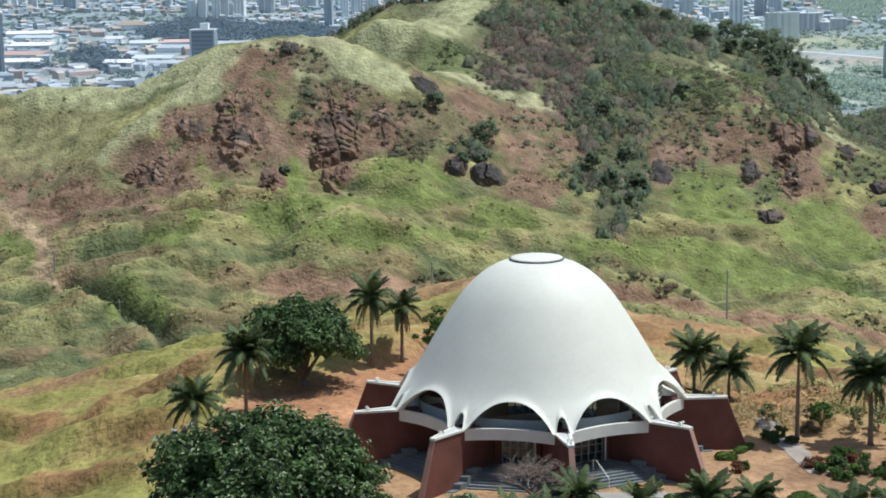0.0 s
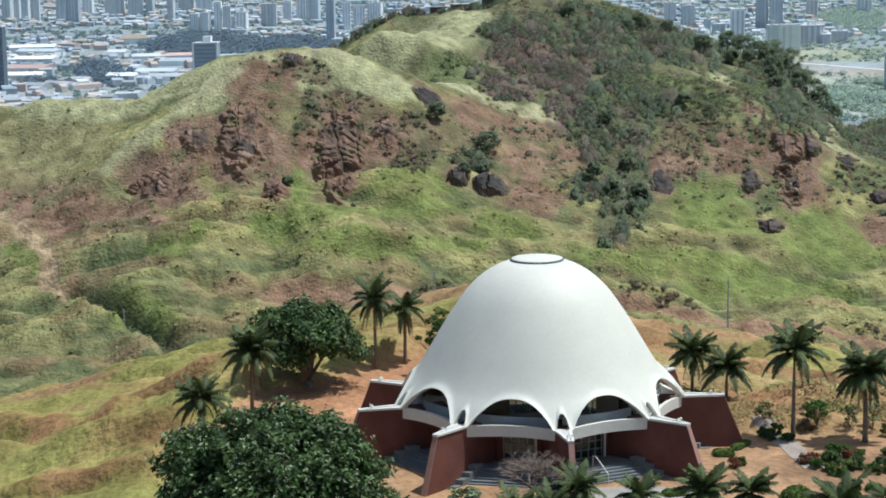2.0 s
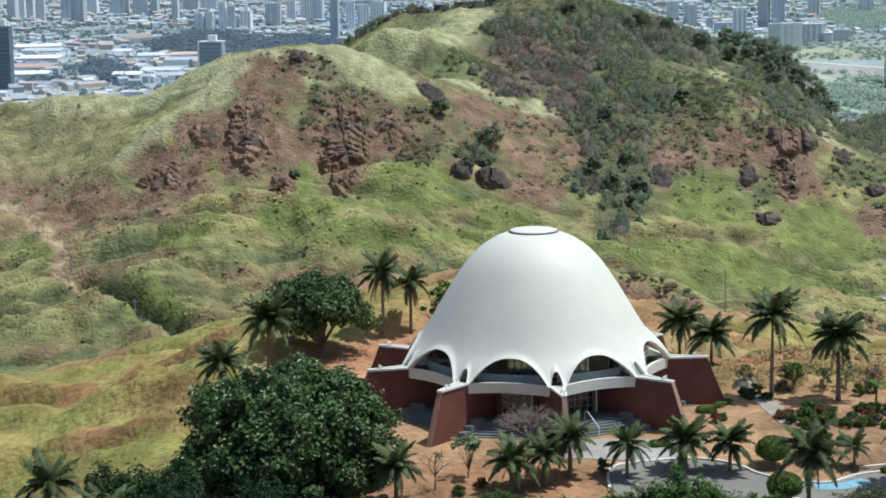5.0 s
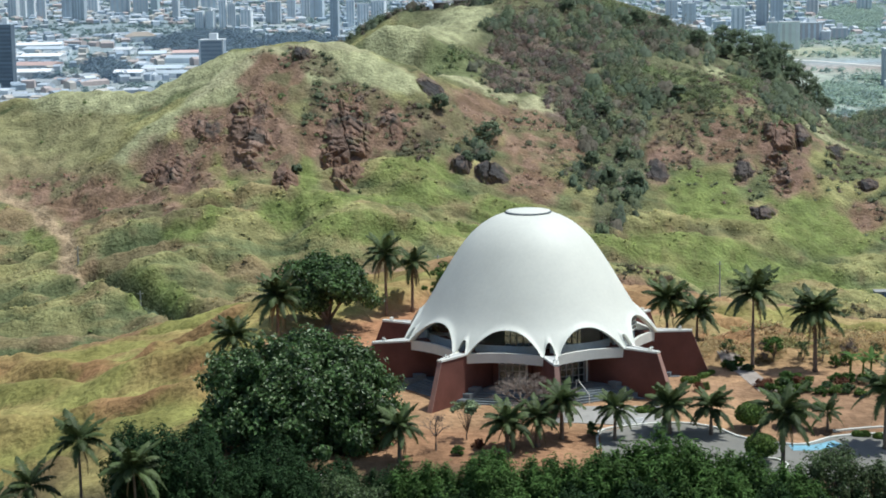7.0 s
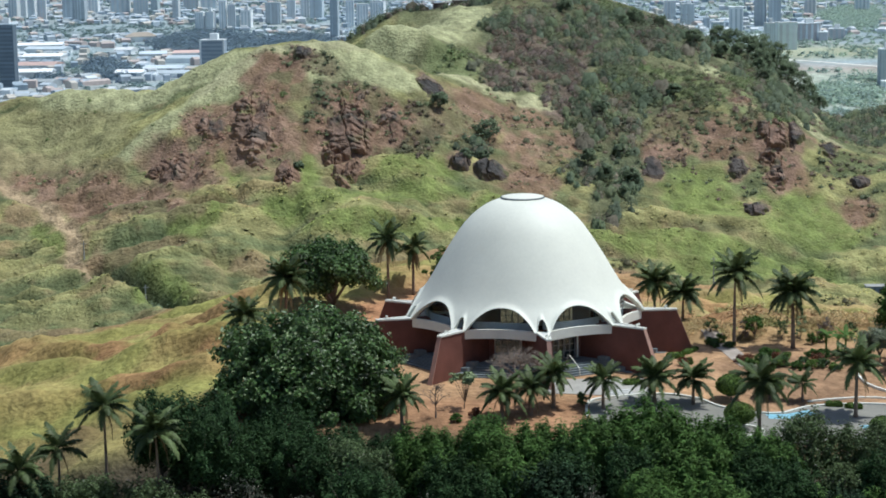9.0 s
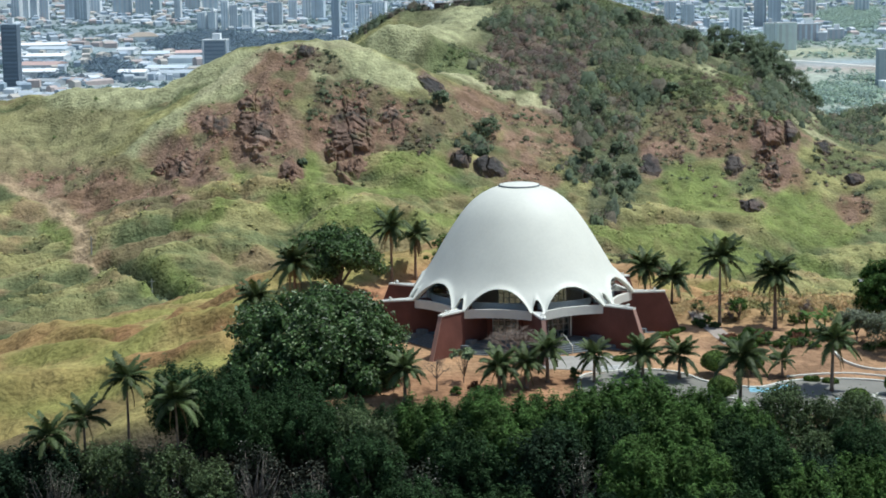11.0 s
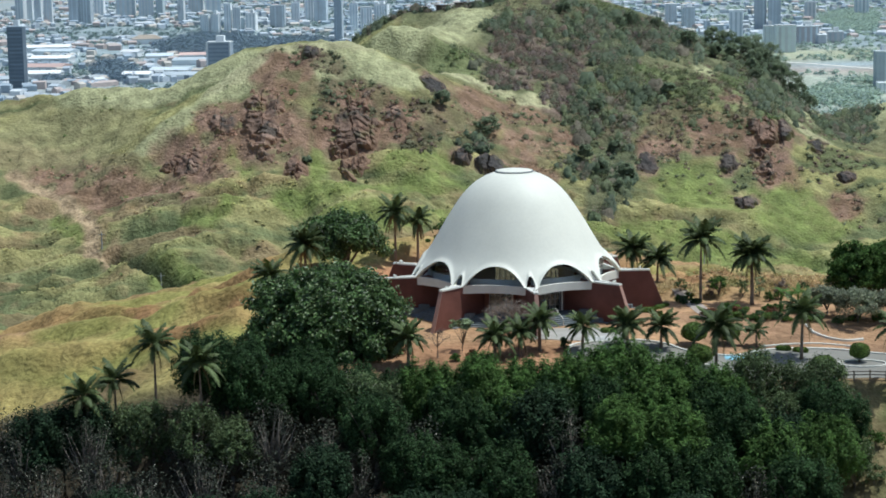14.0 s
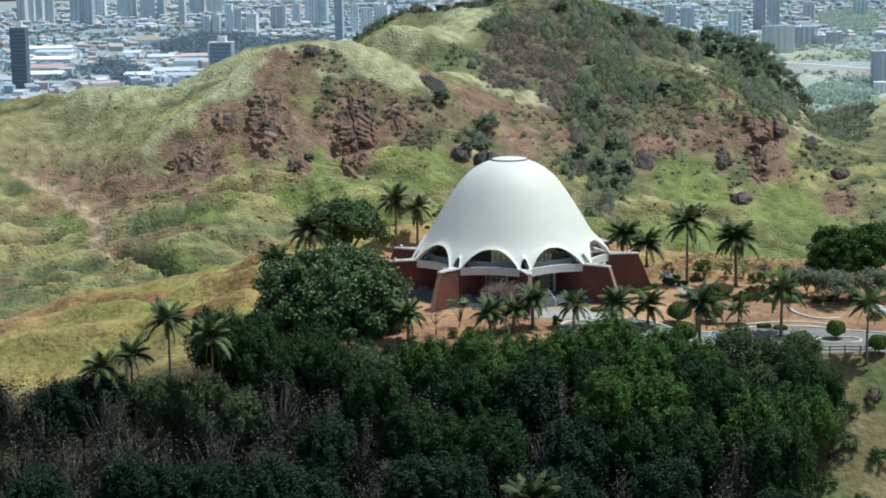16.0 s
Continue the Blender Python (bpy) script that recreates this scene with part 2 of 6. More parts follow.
def line_distance(x, y, points):
    """Distance from a line through the given points."""
    best = np.full(np.shape(x), 1e9)
    for (ax, ay), (bx, by) in zip(points[:-1], points[1:]):
        ux, uy = bx - ax, by - ay
        t = np.clip(((x - ax) * ux + (y - ay) * uy) / (ux * ux + uy * uy), 0, 1)
        best = np.minimum(best, np.hypot(x - ax - t * ux, y - ay - t * uy))
    return best


FOOTPATH = [(-196, 480), (-181, 466), (-170, 454), (-160, 440), (-154, 430), (-151, 418), (-150, 410), (-145, 403), (-136, 397)]
GULLY = [(-141, 404), (-129, 394), (-119, 384), (-109, 371), (-99, 358), (-92, 348)]
TRACK = [(-72, 397), (-55, 392), (-37, 389), (-10, 392), (12, 402), (30, 411), (52, 409), (72, 407), (92, 404), (112, 398), (140, 392)]


# crests of the grass folds on the near spur
FOLDS = [[(-84, 34), (-73, 28), (-66, 27), (-54, 21), (-44, 14.6), (-35, 10)], [(-72, 8), (-67, 6), (-58, 5), (-51, 2.7), (-44, 1.5), (-33, -4.4)], [(-80, 60), (-68, 52), (-58, 42), (-46, 34)], [(-70, -8), (-58, -12), (-46, -16)]]
CREST_SPUR = [(-98, 508), (-112, 498), (-124, 489), (-137, 481), (-148, 471)]


def billow(x, y, size, octaves, seed):
    """Rounded mounds with sharp creases between them, 0 in a crease."""
    total, amp, norm = 0, 1.0, 0.0
    for k in range(octaves):
        total = total + amp * np.abs(2 * value_noise(x + 31.3 * k, y + 17.9 * k, size / 2**k, seed + k) - 1)
        norm += amp
        amp *= 0.55
    return np.clip(total / norm * 1.5, 0, 1)


def hummocks(x, y):
    """Humps and hollows of the hill grass, 0 in a hollow and 1 on a crest."""
    wx = x + 9 * (fbm(x, y, 30, 2, 6) - 0.5)
    wy = y + 7 * (fbm(x, y, 22, 2, 8) - 0.5)
    far = billow(wx * 0.36 + wy * 0.14, wy - wx * 0.08, 12, 3, 5)
    along, over = 0.92 * wx - 0.38 * wy, 0.38 * wx + 0.92 * wy
    near = np.clip((fbm(along * 0.22, over, 15, 3, 9) - 0.5) * 2.1 + 0.5, 0, 1)
    k = smoothstep(250, 330, y)
    return far * k + near * (1 - k)


def terraces(x, y):
    """Narrow steps of turf that run along the slope, 0 in a groove."""
    wy = y + 6 * (fbm(x * 0.5, y, 24, 2, 61) - 0.5)
    return billow(x * 0.16 + wy * 0.10, wy, 6.5, 2, 63)


def small_bumps(x, y):
    x, y = np.asarray(x, float), np.asarray(y, float)
    w = wildness(x, y)
    far = smoothstep(300, 380, y) * smoothstep(1000, 760, y)
    low = smoothstep(485, 440, y)
    h = hummocks(x, y) - 0.5
    swell = h * (far * (1.2 + 5.6 * low) + 5.0 * w * (1 - far) * smoothstep(-34, -10, y) * smoothstep(0, 1, w))
    swell = swell + (fbm(x * 0.6, y, 26, 2, 71) - 0.5) * 7.0 * far * low
    swell = swell + (terraces(x, y) - 0.5) * 1.9 * far * low
    ruts = np.abs(fbm(x + y * 0.3, y * 0.45, 15, 3, 21) - 0.5) * -5.0 * far * (1 - low)
    tufts = (fbm(x, y, 4.2, 3, 33) - 0.5) * (1.5 * far + 0.9 * w)
    tufts = tufts + ((billow(x, y, 3.4, 2, 37) - 0.5) * 0.7 + (billow(x * 0.5 + y * 0.2, y, 8.0, 2, 39) - 0.5) * 0.9) * w * (1 - far) * smoothstep(180, 120, y)
    fold = sum(np.exp(-(line_distance(x, y, line) / 2.8) ** 2) for line in FOLDS) * 2.3
    spur = fold + 3.0 * np.exp(-(line_distance(x, y, CREST_SPUR) / 8.0) ** 2)
    cut = -7.5 * np.exp(-(line_distance(x, y, GULLY) / 3.4) ** 2) - 0.7 * np.exp(-(line_distance(x, y, FOOTPATH) / 2.2) ** 2) - 0.8 * np.exp(-(line_distance(x, y, TRACK) / 4.0) ** 2)
    city = smoothstep(900, 1100, y)
    u, v = 0.82 * x - 0.57 * y, 0.57 * x + 0.82 * y
    tufts = tufts + (billow(u * 0.3, v, 4.0, 2, 41) - 0.5) * 1.6 * smoothstep(6, 14, x) * smoothstep(66, 76, y) * smoothstep(150, 112, y)
    return (swell + ruts + tufts + spur + cut * far) * (1 - city)


def patches(x, y, rows, seed, rough=0.55, size=14):
    """Soft patches with frayed edges: x, y, half length, half width, turn in degrees."""
    total = np.zeros_like(np.asarray(x, float))
    fray = (fbm(x, y, size, 4, seed) - 0.5) * 2 * rough
    for px, py, a, b, *turn in rows:
        a, b = a * 1.12, b * 1.12
        c, s = (math.cos(radians(turn[0])), math.sin(radians(turn[0]))) if turn else (1.0, 0.0)
        u, v = c * (x - px) + s * (y - py), c * (y - py) - s * (x - px)
        r = np.sqrt((u / a) ** 2 + (v / b) ** 2)
        total = np.maximum(total, smoothstep(1.2, 0.72, r + fray))
    return total


# cliffs: x, y, half length, half width, turn, how far they stand out, 1 where the rock is dark
CRAGS = [(-96, 468, 19, 8.0, -80, 1.4, 0), (-62, 467, 20, 9.2, -87, 1.5, 0), (-124, 459, 16, 6.9, -59, 1.0, 0), (-82, 443, 9, 3.9, -81, 1.2, 0),
         (-33, 500, 6, 5.0, 86, 1.0, 1), (-12, 465, 7.0, 5.2, 54, 1.8, 1), (-22, 466, 6.2, 3.6, 63, 1.5, 1), (95, 516, 16, 6.0, 78, 1.6, 0),
         (104, 519, 12, 3.2, 79, 1.6, 1), (95, 497, 11, 4.7, 76, 1.3, 0), (80, 497, 6.5, 4.9, 73, 1.3, 1)]
CRAGS += [(118, 524, 7.8, 3.2, 75, 1.6, 1), (84, 474, 5.4, 4.2, 57, 1.3, 1), (126, 501, 5.3, 3.4, 74, 1.5, 1), (48, 495, 10, 4.4, 84, 0.9, 1),
          (-114, 475, 9.9, 4.8, -48, 0.8, 0), (-47, 476, 6.5, 5.1, -70, 0.8, 0), (-82, 506, 4.0, 3.2, -88, 1.2, 1), (85, 543, 7.0, 5.1, 76, 0.9, 0)]
BROWN = [(-92, 495, 14.9, 8.7, -71), (-111, 474, 15.7, 7.3, -42), (-94, 466, 19.2, 9.7, -79), (-121, 458, 19.8, 7.4, -55), (-148, 451, 30, 8.6, -36),
         (-170, 470, 19.4, 8.9, -39), (-48, 476, 8.0, 7.2, -23), (-63, 471, 14.1, 10.8, 85), (-16, 501, 25.3, 12.0, 70), (5, 497, 26.8, 11.5, 80), (2, 464, 12.4, 9.5, 56),
         (55, 510, 11.6, 10.1, 24), (76, 516, 13.8, 12.1, 64), (97, 518, 18.3, 10.6, 76), (123, 483, 8.0, 6.0, 64), (19, 513, 17.7, 7.2, 81), (99, 495, 10.3, 7.2, 66)]
BRUSH = [(-60, 486, 18.9, 7.8, -8), (-38, 476, 13.5, 8.7, 84), (-72, 473, 10.9, 6.9, 85), (-79, 502, 13.0, 5.7, -19), (31, 525, 23.1, 12.4, 81), (63, 528, 14.3, 11.5, -62)]
PALE = [(-164, 527, 29.8, 8, -24), (-121, 516, 24, 8, -22), (-112, 496, 15.0, 9.0, 33), (-133, 480, 16, 5.4, 35), (-58, 502, 15.4, 8.2, -23), (-72, 510, 22.6, 10.5, 85), (-46, 497, 7.9, 4.7, -9),
        (-17, 530, 14.3, 7.0, -12), (6, 528, 9.1, 6.4, 43), (114, 537, 12.7, 2.9, -44), (-33, 626, 54.6, 16.4, 80), (-52, 567, 21.8, 10.6, 71), (83, 600, 40, 4.3, -84), (150, 660, 50, 60, 0)]
FLANK = [(-186, 488, 26, 11, -32), (-158, 474, 16, 6, -36)]
CREAM = [(6, 528, 7.5, 5, 43), (-17, 531, 14, 3.5, -12), (114, 537, 14, 2.4, -44), (-78, 511, 24, 4, 0), (-112, 500, 12, 5, 33)]
LUSH = [(-38, 453, 15.5, 6.6, 29), (-75, 445, 9.6, 5.2, -88), (66, 478, 18.2, 14.5, -85), (105, 470, 18.1, 10.7, 16), (96, 482, 12.9, 5.7, 20), (-105, 449, 9.5, 5.1, -46), (-45, 437, 29.4, 5.1, 23), (40, 436, 20.4, 6.3, 8),
        (-75, 425, 14.7, 7.5, -5), (-6, 443, 11.1, 8.1, 4), (-161, 433, 19.4, 5.8, -54), (-108, 418, 11.2, 7.2, 31), (-116, 383, 22.2, 6.5, -40), (-55, 412, 14.5, 3.8, -4), (-24, 422, 15.6, 4.9, 40), (70, 440, 40, 12, 0)]
DARK = [(35, 479, 29.3, 7.7, 82), (29, 456, 15.4, 4.9, 83), (42, 605, 51.2, 10.5, 85), (23, 650, 40.8, 17.4, 54), (71, 652, 34.1, 16.7, 73), (104, 666, 49.3, 12.1, 83), (113, 614, 78.4, 9.8, 80), (144, 620, 44.3, 12.2, 83),
        (27, 531, 22.4, 7.1, 85), (50, 543, 11.5, 7.7, 85), (42, 525, 13.1, 6.2, 83), (-17, 475, 6.7, 3.8, 36), (19, 476, 11.0, 5.5, 76), (-11, 614, 18.1, 6.9, 85), (-40, 689, 46, 9, 4)]
PURPLE = [(3, 602, 30.5, 15.1, 90), (15, 571, 19.5, 13.0, 76), (61, 664, 26.2, 8.4, 82), (30, 613, 34.2, 6.4, 85), (-6, 548, 16.5, 10.5, 82), (15, 539, 17.1, 6.1, 82)]
FRESH = [(48, 557, 17.3, 14.3, 15), (42, 678, 28.1, 8.1, 80), (69, 555, 20.9, 12.5, -85), (93, 581, 56.2, 8.6, 82), (34, 503, 10.4, 6.0, 79), (95, 537, 13.8, 8.9, -82), (-24, 556, 22.6, 11.1, 70), (55, 569, 21.0, 8.7, 80)]
EARTH = [(-81, 397, 16, 4), (-62, 393, 20, 4), (-40, 390, 20, 4), (38, 412, 16, 4), (60, 408, 20, 3.5), (86, 404, 20, 3.5), (110, 397, 22, 4),
         (-158, 437, 8, 5), (-150, 419, 3.5, 10), (-142, 404, 3.5, 9), (-172, 450, 14, 4), (40, 385, 40, 8), (-145, 428, 12, 4)]
RUST = [(28, 140, 26, 10), (58, 150, 26, 8), (24, 60, 14, 12), (40, 34, 18, 6), (10, 120, 24, 18), (70, 120, 20, 12), (24, 112, 14, 16), (30, 45, 16, 12), (14, 45, 14, 14), (-50, 62, 16, 4), (-80, 92, 18, 5), (-62, 30, 14, 4)]

# bands of rust and yellow-green grass on the slope behind the court
SLOPE_RUST = [(-41.6, 39.5, 7, 3.4, 160), (-46.5, 36, 5, 1.6, -100), (-55.2, 41, 3, 2, 0), (-41.3, -0.2, 5.5, 3.2, -34), (-36, 7.9, 1.6, 1.0, -31), (-55.4, 38.4, 3, 1.4, -36), (-70, 78, 16, 5, -10), (17, 105, 5, 8, 0), (30, 86, 12, 2.2, -34), (21.6, 17.5, 5.5, 3, -65), (44, 88, 8, 2.0, -37), (26, 11, 4, 1.6, -46)]
SLOPE_GREEN = [(-54, 82, 5, 6, -34), (-57, 53, 8, 3, -8), (-48.8, 15, 6, 4, -27), (-37, 28, 5, 3.4, -44), (-66, 40, 8, 3, -10), (-60, 22, 8, 2.4, -30), (36, 97, 9, 4.6, -34), (46, 98, 7, 3, -37), (26, 101, 7, 3, -35), (31.4, 10.7, 4.4, 2.0, -78), (38, 84, 9, 1.8, -34), (56, 92, 8, 4, -37)]


def rocky(x, y):
    return patches(x, y, [row[:5] for row in CRAGS], 3, 0.5, 9)


def ground_tint(x, y):
    """Colour of the soil and the low growth on it, with some shade and haze painted in."""
    n1, n2 = fbm(x, y, 30, 4, 51), fbm(x, y, 6, 3, 61)
    n3 = fbm(x, y, 2.6, 2, 65)
    def lay(col, c, k):
        return col * (1 - k[:, None]) + np.array(c) * k[:, None]
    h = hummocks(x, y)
    col = np.tile(np.array((0.165, 0.185, 0.088)), (len(x), 1))
    col = lay(col, (0.26, 0.24, 0.115), smoothstep(0.40, 0.62, n1) * 0.8)
    col = lay(col, (0.26, 0.165, 0.10), smoothstep(0.60, 0.74, n2) * 0.4)
    near = smoothstep(330, 260, y)
    straw = near * smoothstep(2, 14, x) * smoothstep(0, 8, y)
    along, over = 0.92 * x - 0.38 * y, 0.38 * x + 0.92 * y
    bands = fbm(along * 0.20, over, 10, 4, 131)
    crest = np.maximum.reduce([smoothstep(3.4, 0.8, line_distance(x, y + 1.2, line) + 5 * (n2 - 0.5)) for line in FOLDS])
    col = lay(col, (0.37, 0.295, 0.108), near * 0.92)
    col = lay(col, (0.285, 0.28, 0.085), near * (1 - 0.25 * straw) * smoothstep(0.54, 0.42, bands) * 0.85)
    col = lay(col, (0.33, 0.19, 0.09), near * smoothstep(0.60, 0.68, bands + 0.2 * (n2 - 0.5)) * 0.65)
    col = lay(col, (0.32, 0.165, 0.075), near * crest * smoothstep(0.34, 0.52, fbm(along * 0.3, over, 12, 2, 135)) * 0.4)
    # near hump tops lightened like lit crests
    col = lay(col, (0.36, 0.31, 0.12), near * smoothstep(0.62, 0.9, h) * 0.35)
    col = lay(col, (0.36, 0.225, 0.12), near * patches(x, y, RUST, 29, 0.6, 10) * 0.85)
    col = lay(col, (0.43, 0.32, 0.15), straw * (0.50 + 0.4 * smoothstep(0.40, 0.6, bands)))
    col = lay(col, (0.40, 0.235, 0.125), straw * smoothstep(0.52, 0.62, fbm(along * 0.35, over, 8, 3, 137)) * 0.7)
    col = lay(col, (0.39, 0.215, 0.105), near * patches(x, y, SLOPE_RUST, 201, 0.6, 4) * 0.7)
    col = lay(col, (0.30, 0.305, 0.09), near * patches(x, y, SLOPE_GREEN, 203, 0.6, 5) * 0.7)
    # brown earth and brush, darkened further in place of shade on this slope
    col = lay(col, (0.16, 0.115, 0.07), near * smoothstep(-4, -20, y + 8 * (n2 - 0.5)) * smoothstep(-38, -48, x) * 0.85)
    upper = smoothstep(505, 560, y) * smoothstep(-75, -40, x)
    col = lay(col, (0.185, 0.185, 0.10), upper * 0.8)
    hill = smoothstep(330, 360, y) * (1 - upper)
    # relief shading painted in: hollows darkened, crests highlighted
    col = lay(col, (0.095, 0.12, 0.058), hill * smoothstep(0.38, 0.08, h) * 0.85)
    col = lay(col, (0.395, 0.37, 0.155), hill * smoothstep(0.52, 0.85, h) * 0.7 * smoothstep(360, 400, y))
    # turf steps toned the same way, shaded grooves and bright tops
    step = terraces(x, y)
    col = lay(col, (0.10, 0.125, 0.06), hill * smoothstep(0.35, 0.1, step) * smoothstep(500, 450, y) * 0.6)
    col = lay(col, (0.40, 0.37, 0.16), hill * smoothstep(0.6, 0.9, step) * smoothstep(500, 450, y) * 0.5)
    streak = fbm(x * 0.28 + y * 0.1, y, 6, 3, 141)
    col = lay(col, (0.36, 0.32, 0.14), hill * smoothstep(0.54, 0.64, streak) * smoothstep(500, 440, y) * 0.5)
    col = lay(col, (0.27, 0.18, 0.105), hill * smoothstep(0.60, 0.68, fbm(x * 0.35, y, 8, 3, 151)) * smoothstep(480, 430, y) * 0.5)
    col = lay(col, (0.28, 0.265, 0.135), patches(x, y, [(-178, 505, 34, 24, -30)], 14, 0.4) * 0.8)
    col = lay(col, (0.43, 0.43, 0.24), patches(x, y, PALE, 11, 0.3) * 0.9)
    col = lay(col, (0.27, 0.225, 0.125), patches(x, y, FLANK, 21, 0.55, 9) * 0.65)
    col = lay(col, (0.20, 0.245, 0.075), patches(x, y, LUSH, 13) * 0.85 * (0.7 + 0.3 * smoothstep(0.3, 0.6, n3)))
    col = lay(col, (0.19, 0.22, 0.10), patches(x, y, FRESH, 15) * 0.8)
    col = lay(col, (0.15, 0.125, 0.078), patches(x, y, BRUSH, 16, 0.45) * (0.7 + 0.25 * smoothstep(0.35, 0.6, n2)))
    dry = patches(x, y, [(px, py, a * (1.2 if px < -30 else 1.0), b * (1.2 if px < -30 else 1.0), t) for px, py, a, b, t in BROWN], 17, 0.5, 10)
    col = lay(col, (0.24, 0.15, 0.102), dry * 0.88)
    col = lay(col, (0.315, 0.21, 0.15), dry * smoothstep(0.46, 0.62, fbm(x, y, 4.5, 3, 161)) * 0.7)
    col = lay(col, (0.17, 0.17, 0.085), dry * smoothstep(0.52, 0.66, fbm(x, y, 9, 3, 163)) * 0.75)
    col = lay(col, (0.21, 0.155, 0.13), patches(x, y, PURPLE, 18) * 0.8)
    col = lay(col, (0.43, 0.41, 0.24), patches(x, y, CREAM, 12, 0.35, 8) * 0.9)
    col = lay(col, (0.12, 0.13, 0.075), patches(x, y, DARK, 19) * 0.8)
    col = lay(col, (0.33, 0.215, 0.14), patches(x, y, EARTH, 23, 0.6, 8) * 0.5)
    col = lay(col, (0.43, 0.32, 0.20), smoothstep(4.0, 1.5, line_distance(x, y, FOOTPATH) + 2.5 * (n2 - 0.5)))
    col = lay(col, (0.34, 0.215, 0.14), smoothstep(9, 4, line_distance(x, y, TRACK) + 6 * (n2 - 0.5)) * 0.9)
    # gully bed darkened in place of the shade inside it
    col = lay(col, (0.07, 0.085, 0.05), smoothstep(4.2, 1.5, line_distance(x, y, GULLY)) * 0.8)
    col = lay(col, (0.27, 0.175, 0.13), rocky(x, y) * (0.5 + 0.4 * smoothstep(0.35, 0.6, n3)))
    soil = (1 - wildness(x, y))
    col = lay(col, (0.47, 0.29, 0.16), soil)
    col = lay(col, (0.44, 0.225, 0.12), soil * smoothstep(-6, -14, x) * smoothstep(-8, 2, y) * 0.9)
    col = lay(col, (0.40, 0.245, 0.145), soil * smoothstep(0.46, 0.68, fbm(x, y, 9, 3, 81)) * 0.7)
    col = lay(col, (0.31, 0.19, 0.112), soil * smoothstep(17, 25, x) * smoothstep(2, -6, y) * (0.55 + 0.45 * smoothstep(0.35, 0.6, n2)))
    # shade of the trees painted into the soil at the court's front
    col = lay(col, (0.34, 0.19, 0.105), soil * smoothstep(-19, -24, y) * smoothstep(8, 5, x) * (0.75 + 0.25 * smoothstep(0.35, 0.6, n2)))
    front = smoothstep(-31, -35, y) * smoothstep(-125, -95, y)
    # leaf litter of the wood, darkened to carry the slope's shade
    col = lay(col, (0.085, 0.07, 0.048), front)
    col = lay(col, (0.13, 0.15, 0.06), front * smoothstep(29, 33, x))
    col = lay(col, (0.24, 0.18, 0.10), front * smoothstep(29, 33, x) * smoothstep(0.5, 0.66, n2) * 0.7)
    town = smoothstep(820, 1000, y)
    # plain colours made paler and bluer to imitate distance haze
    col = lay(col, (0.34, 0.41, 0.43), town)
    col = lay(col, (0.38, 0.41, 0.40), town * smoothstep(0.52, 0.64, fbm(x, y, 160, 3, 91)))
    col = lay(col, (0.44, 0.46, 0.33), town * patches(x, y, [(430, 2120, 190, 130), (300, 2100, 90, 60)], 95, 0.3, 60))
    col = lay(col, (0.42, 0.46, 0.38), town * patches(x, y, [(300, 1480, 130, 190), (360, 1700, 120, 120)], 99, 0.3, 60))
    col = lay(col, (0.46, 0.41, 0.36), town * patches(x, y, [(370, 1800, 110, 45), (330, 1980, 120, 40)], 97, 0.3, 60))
    return col * (0.68 + 0.28 * n2[:, None] + 0.36 * n3[:, None])


def spread(inner, step, outer, grow):
    """Even steps from inner[0] to inner[1], growing ones beyond to outer."""
    out = list(np.arange(inner[0], inner[1] + step / 2, step))
    s, v = step, out[-1]
    while v < outer[1]:
        s *= grow
        v += s
        out.append(v)
    s, v, low = step, out[0], []
    while v > outer[0]:
        s *= grow
        v -= s
        low.append(v)
    return np.array(low[::-1] + out)


def build_ground():
    xs = spread((-235, 200), 0.9, (-5200, 5200), 1.2)
    ys = np.concatenate([spread((-90, 130), 0.75, (-5000, 131), 1.25), spread((340, 700), 1.05, (133, 5200), 1.10)])
    X, Y = np.meshgrid(xs, ys)
    x, y = X.ravel(), Y.ravel()
    z = ground_height(x, y) + small_bumps(x, y)
    me = bpy.data.meshes.new("ground")
    nx, ny = len(xs), len(ys)
    i = (np.arange(ny - 1)[:, None] * nx + np.arange(nx - 1)[None]).ravel()
    quads = np.stack([i, i + 1, i + nx + 1, i + nx], 1)
    me.from_pydata(np.stack([x, y, z], 1).tolist(), [], quads.tolist())
    me.polygons.foreach_set("use_smooth", [True] * len(me.polygons))
    at = me.attributes.new("tint", "FLOAT_COLOR", "POINT")
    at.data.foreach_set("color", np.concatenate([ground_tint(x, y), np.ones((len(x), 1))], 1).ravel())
    at = me.attributes.new("relief", "FLOAT", "POINT")
    at.data.foreach_set("value", 0.72 + 0.23 * smoothstep(200, 340, y))
    me.materials.append(M_GROUND)
    me.update()
    return tagged(new("ground", me), "grassy rocky hills and bare orange earth forecourt", "ground", kind="structure")


build_ground()
# the near turf is smoother than the rough hill grass
relief = M_GROUND.node_tree.nodes.new("ShaderNodeAttribute")
relief.attribute_name = "relief"
bump_node = next(n for n in M_GROUND.node_tree.nodes if n.type == "BUMP")
M_GROUND.node_tree.links.new(relief.outputs["Fac"], bump_node.inputs["Strength"])


# ---- temple ----
FOOT0 = 8.7                      # azimuth of one foot, degrees from -y towards +x
COPING, FLOOR = 5.2, 1.35
PROFILE_Z = [4.9, 5.5, 6.4, 7.4, 8.7, 11.0, 13.2, 15.1, 16.55, 17.4, 17.87]
PROFILE_R = [13.0, 12.6, 11.9, 11.05, 10.18, 8.82, 7.44, 6.0, 4.28, 2.36, 0.0]


def polar(r, az, z):
    a = radians(az)
    return (r * math.sin(a), -r * math.cos(a), z)


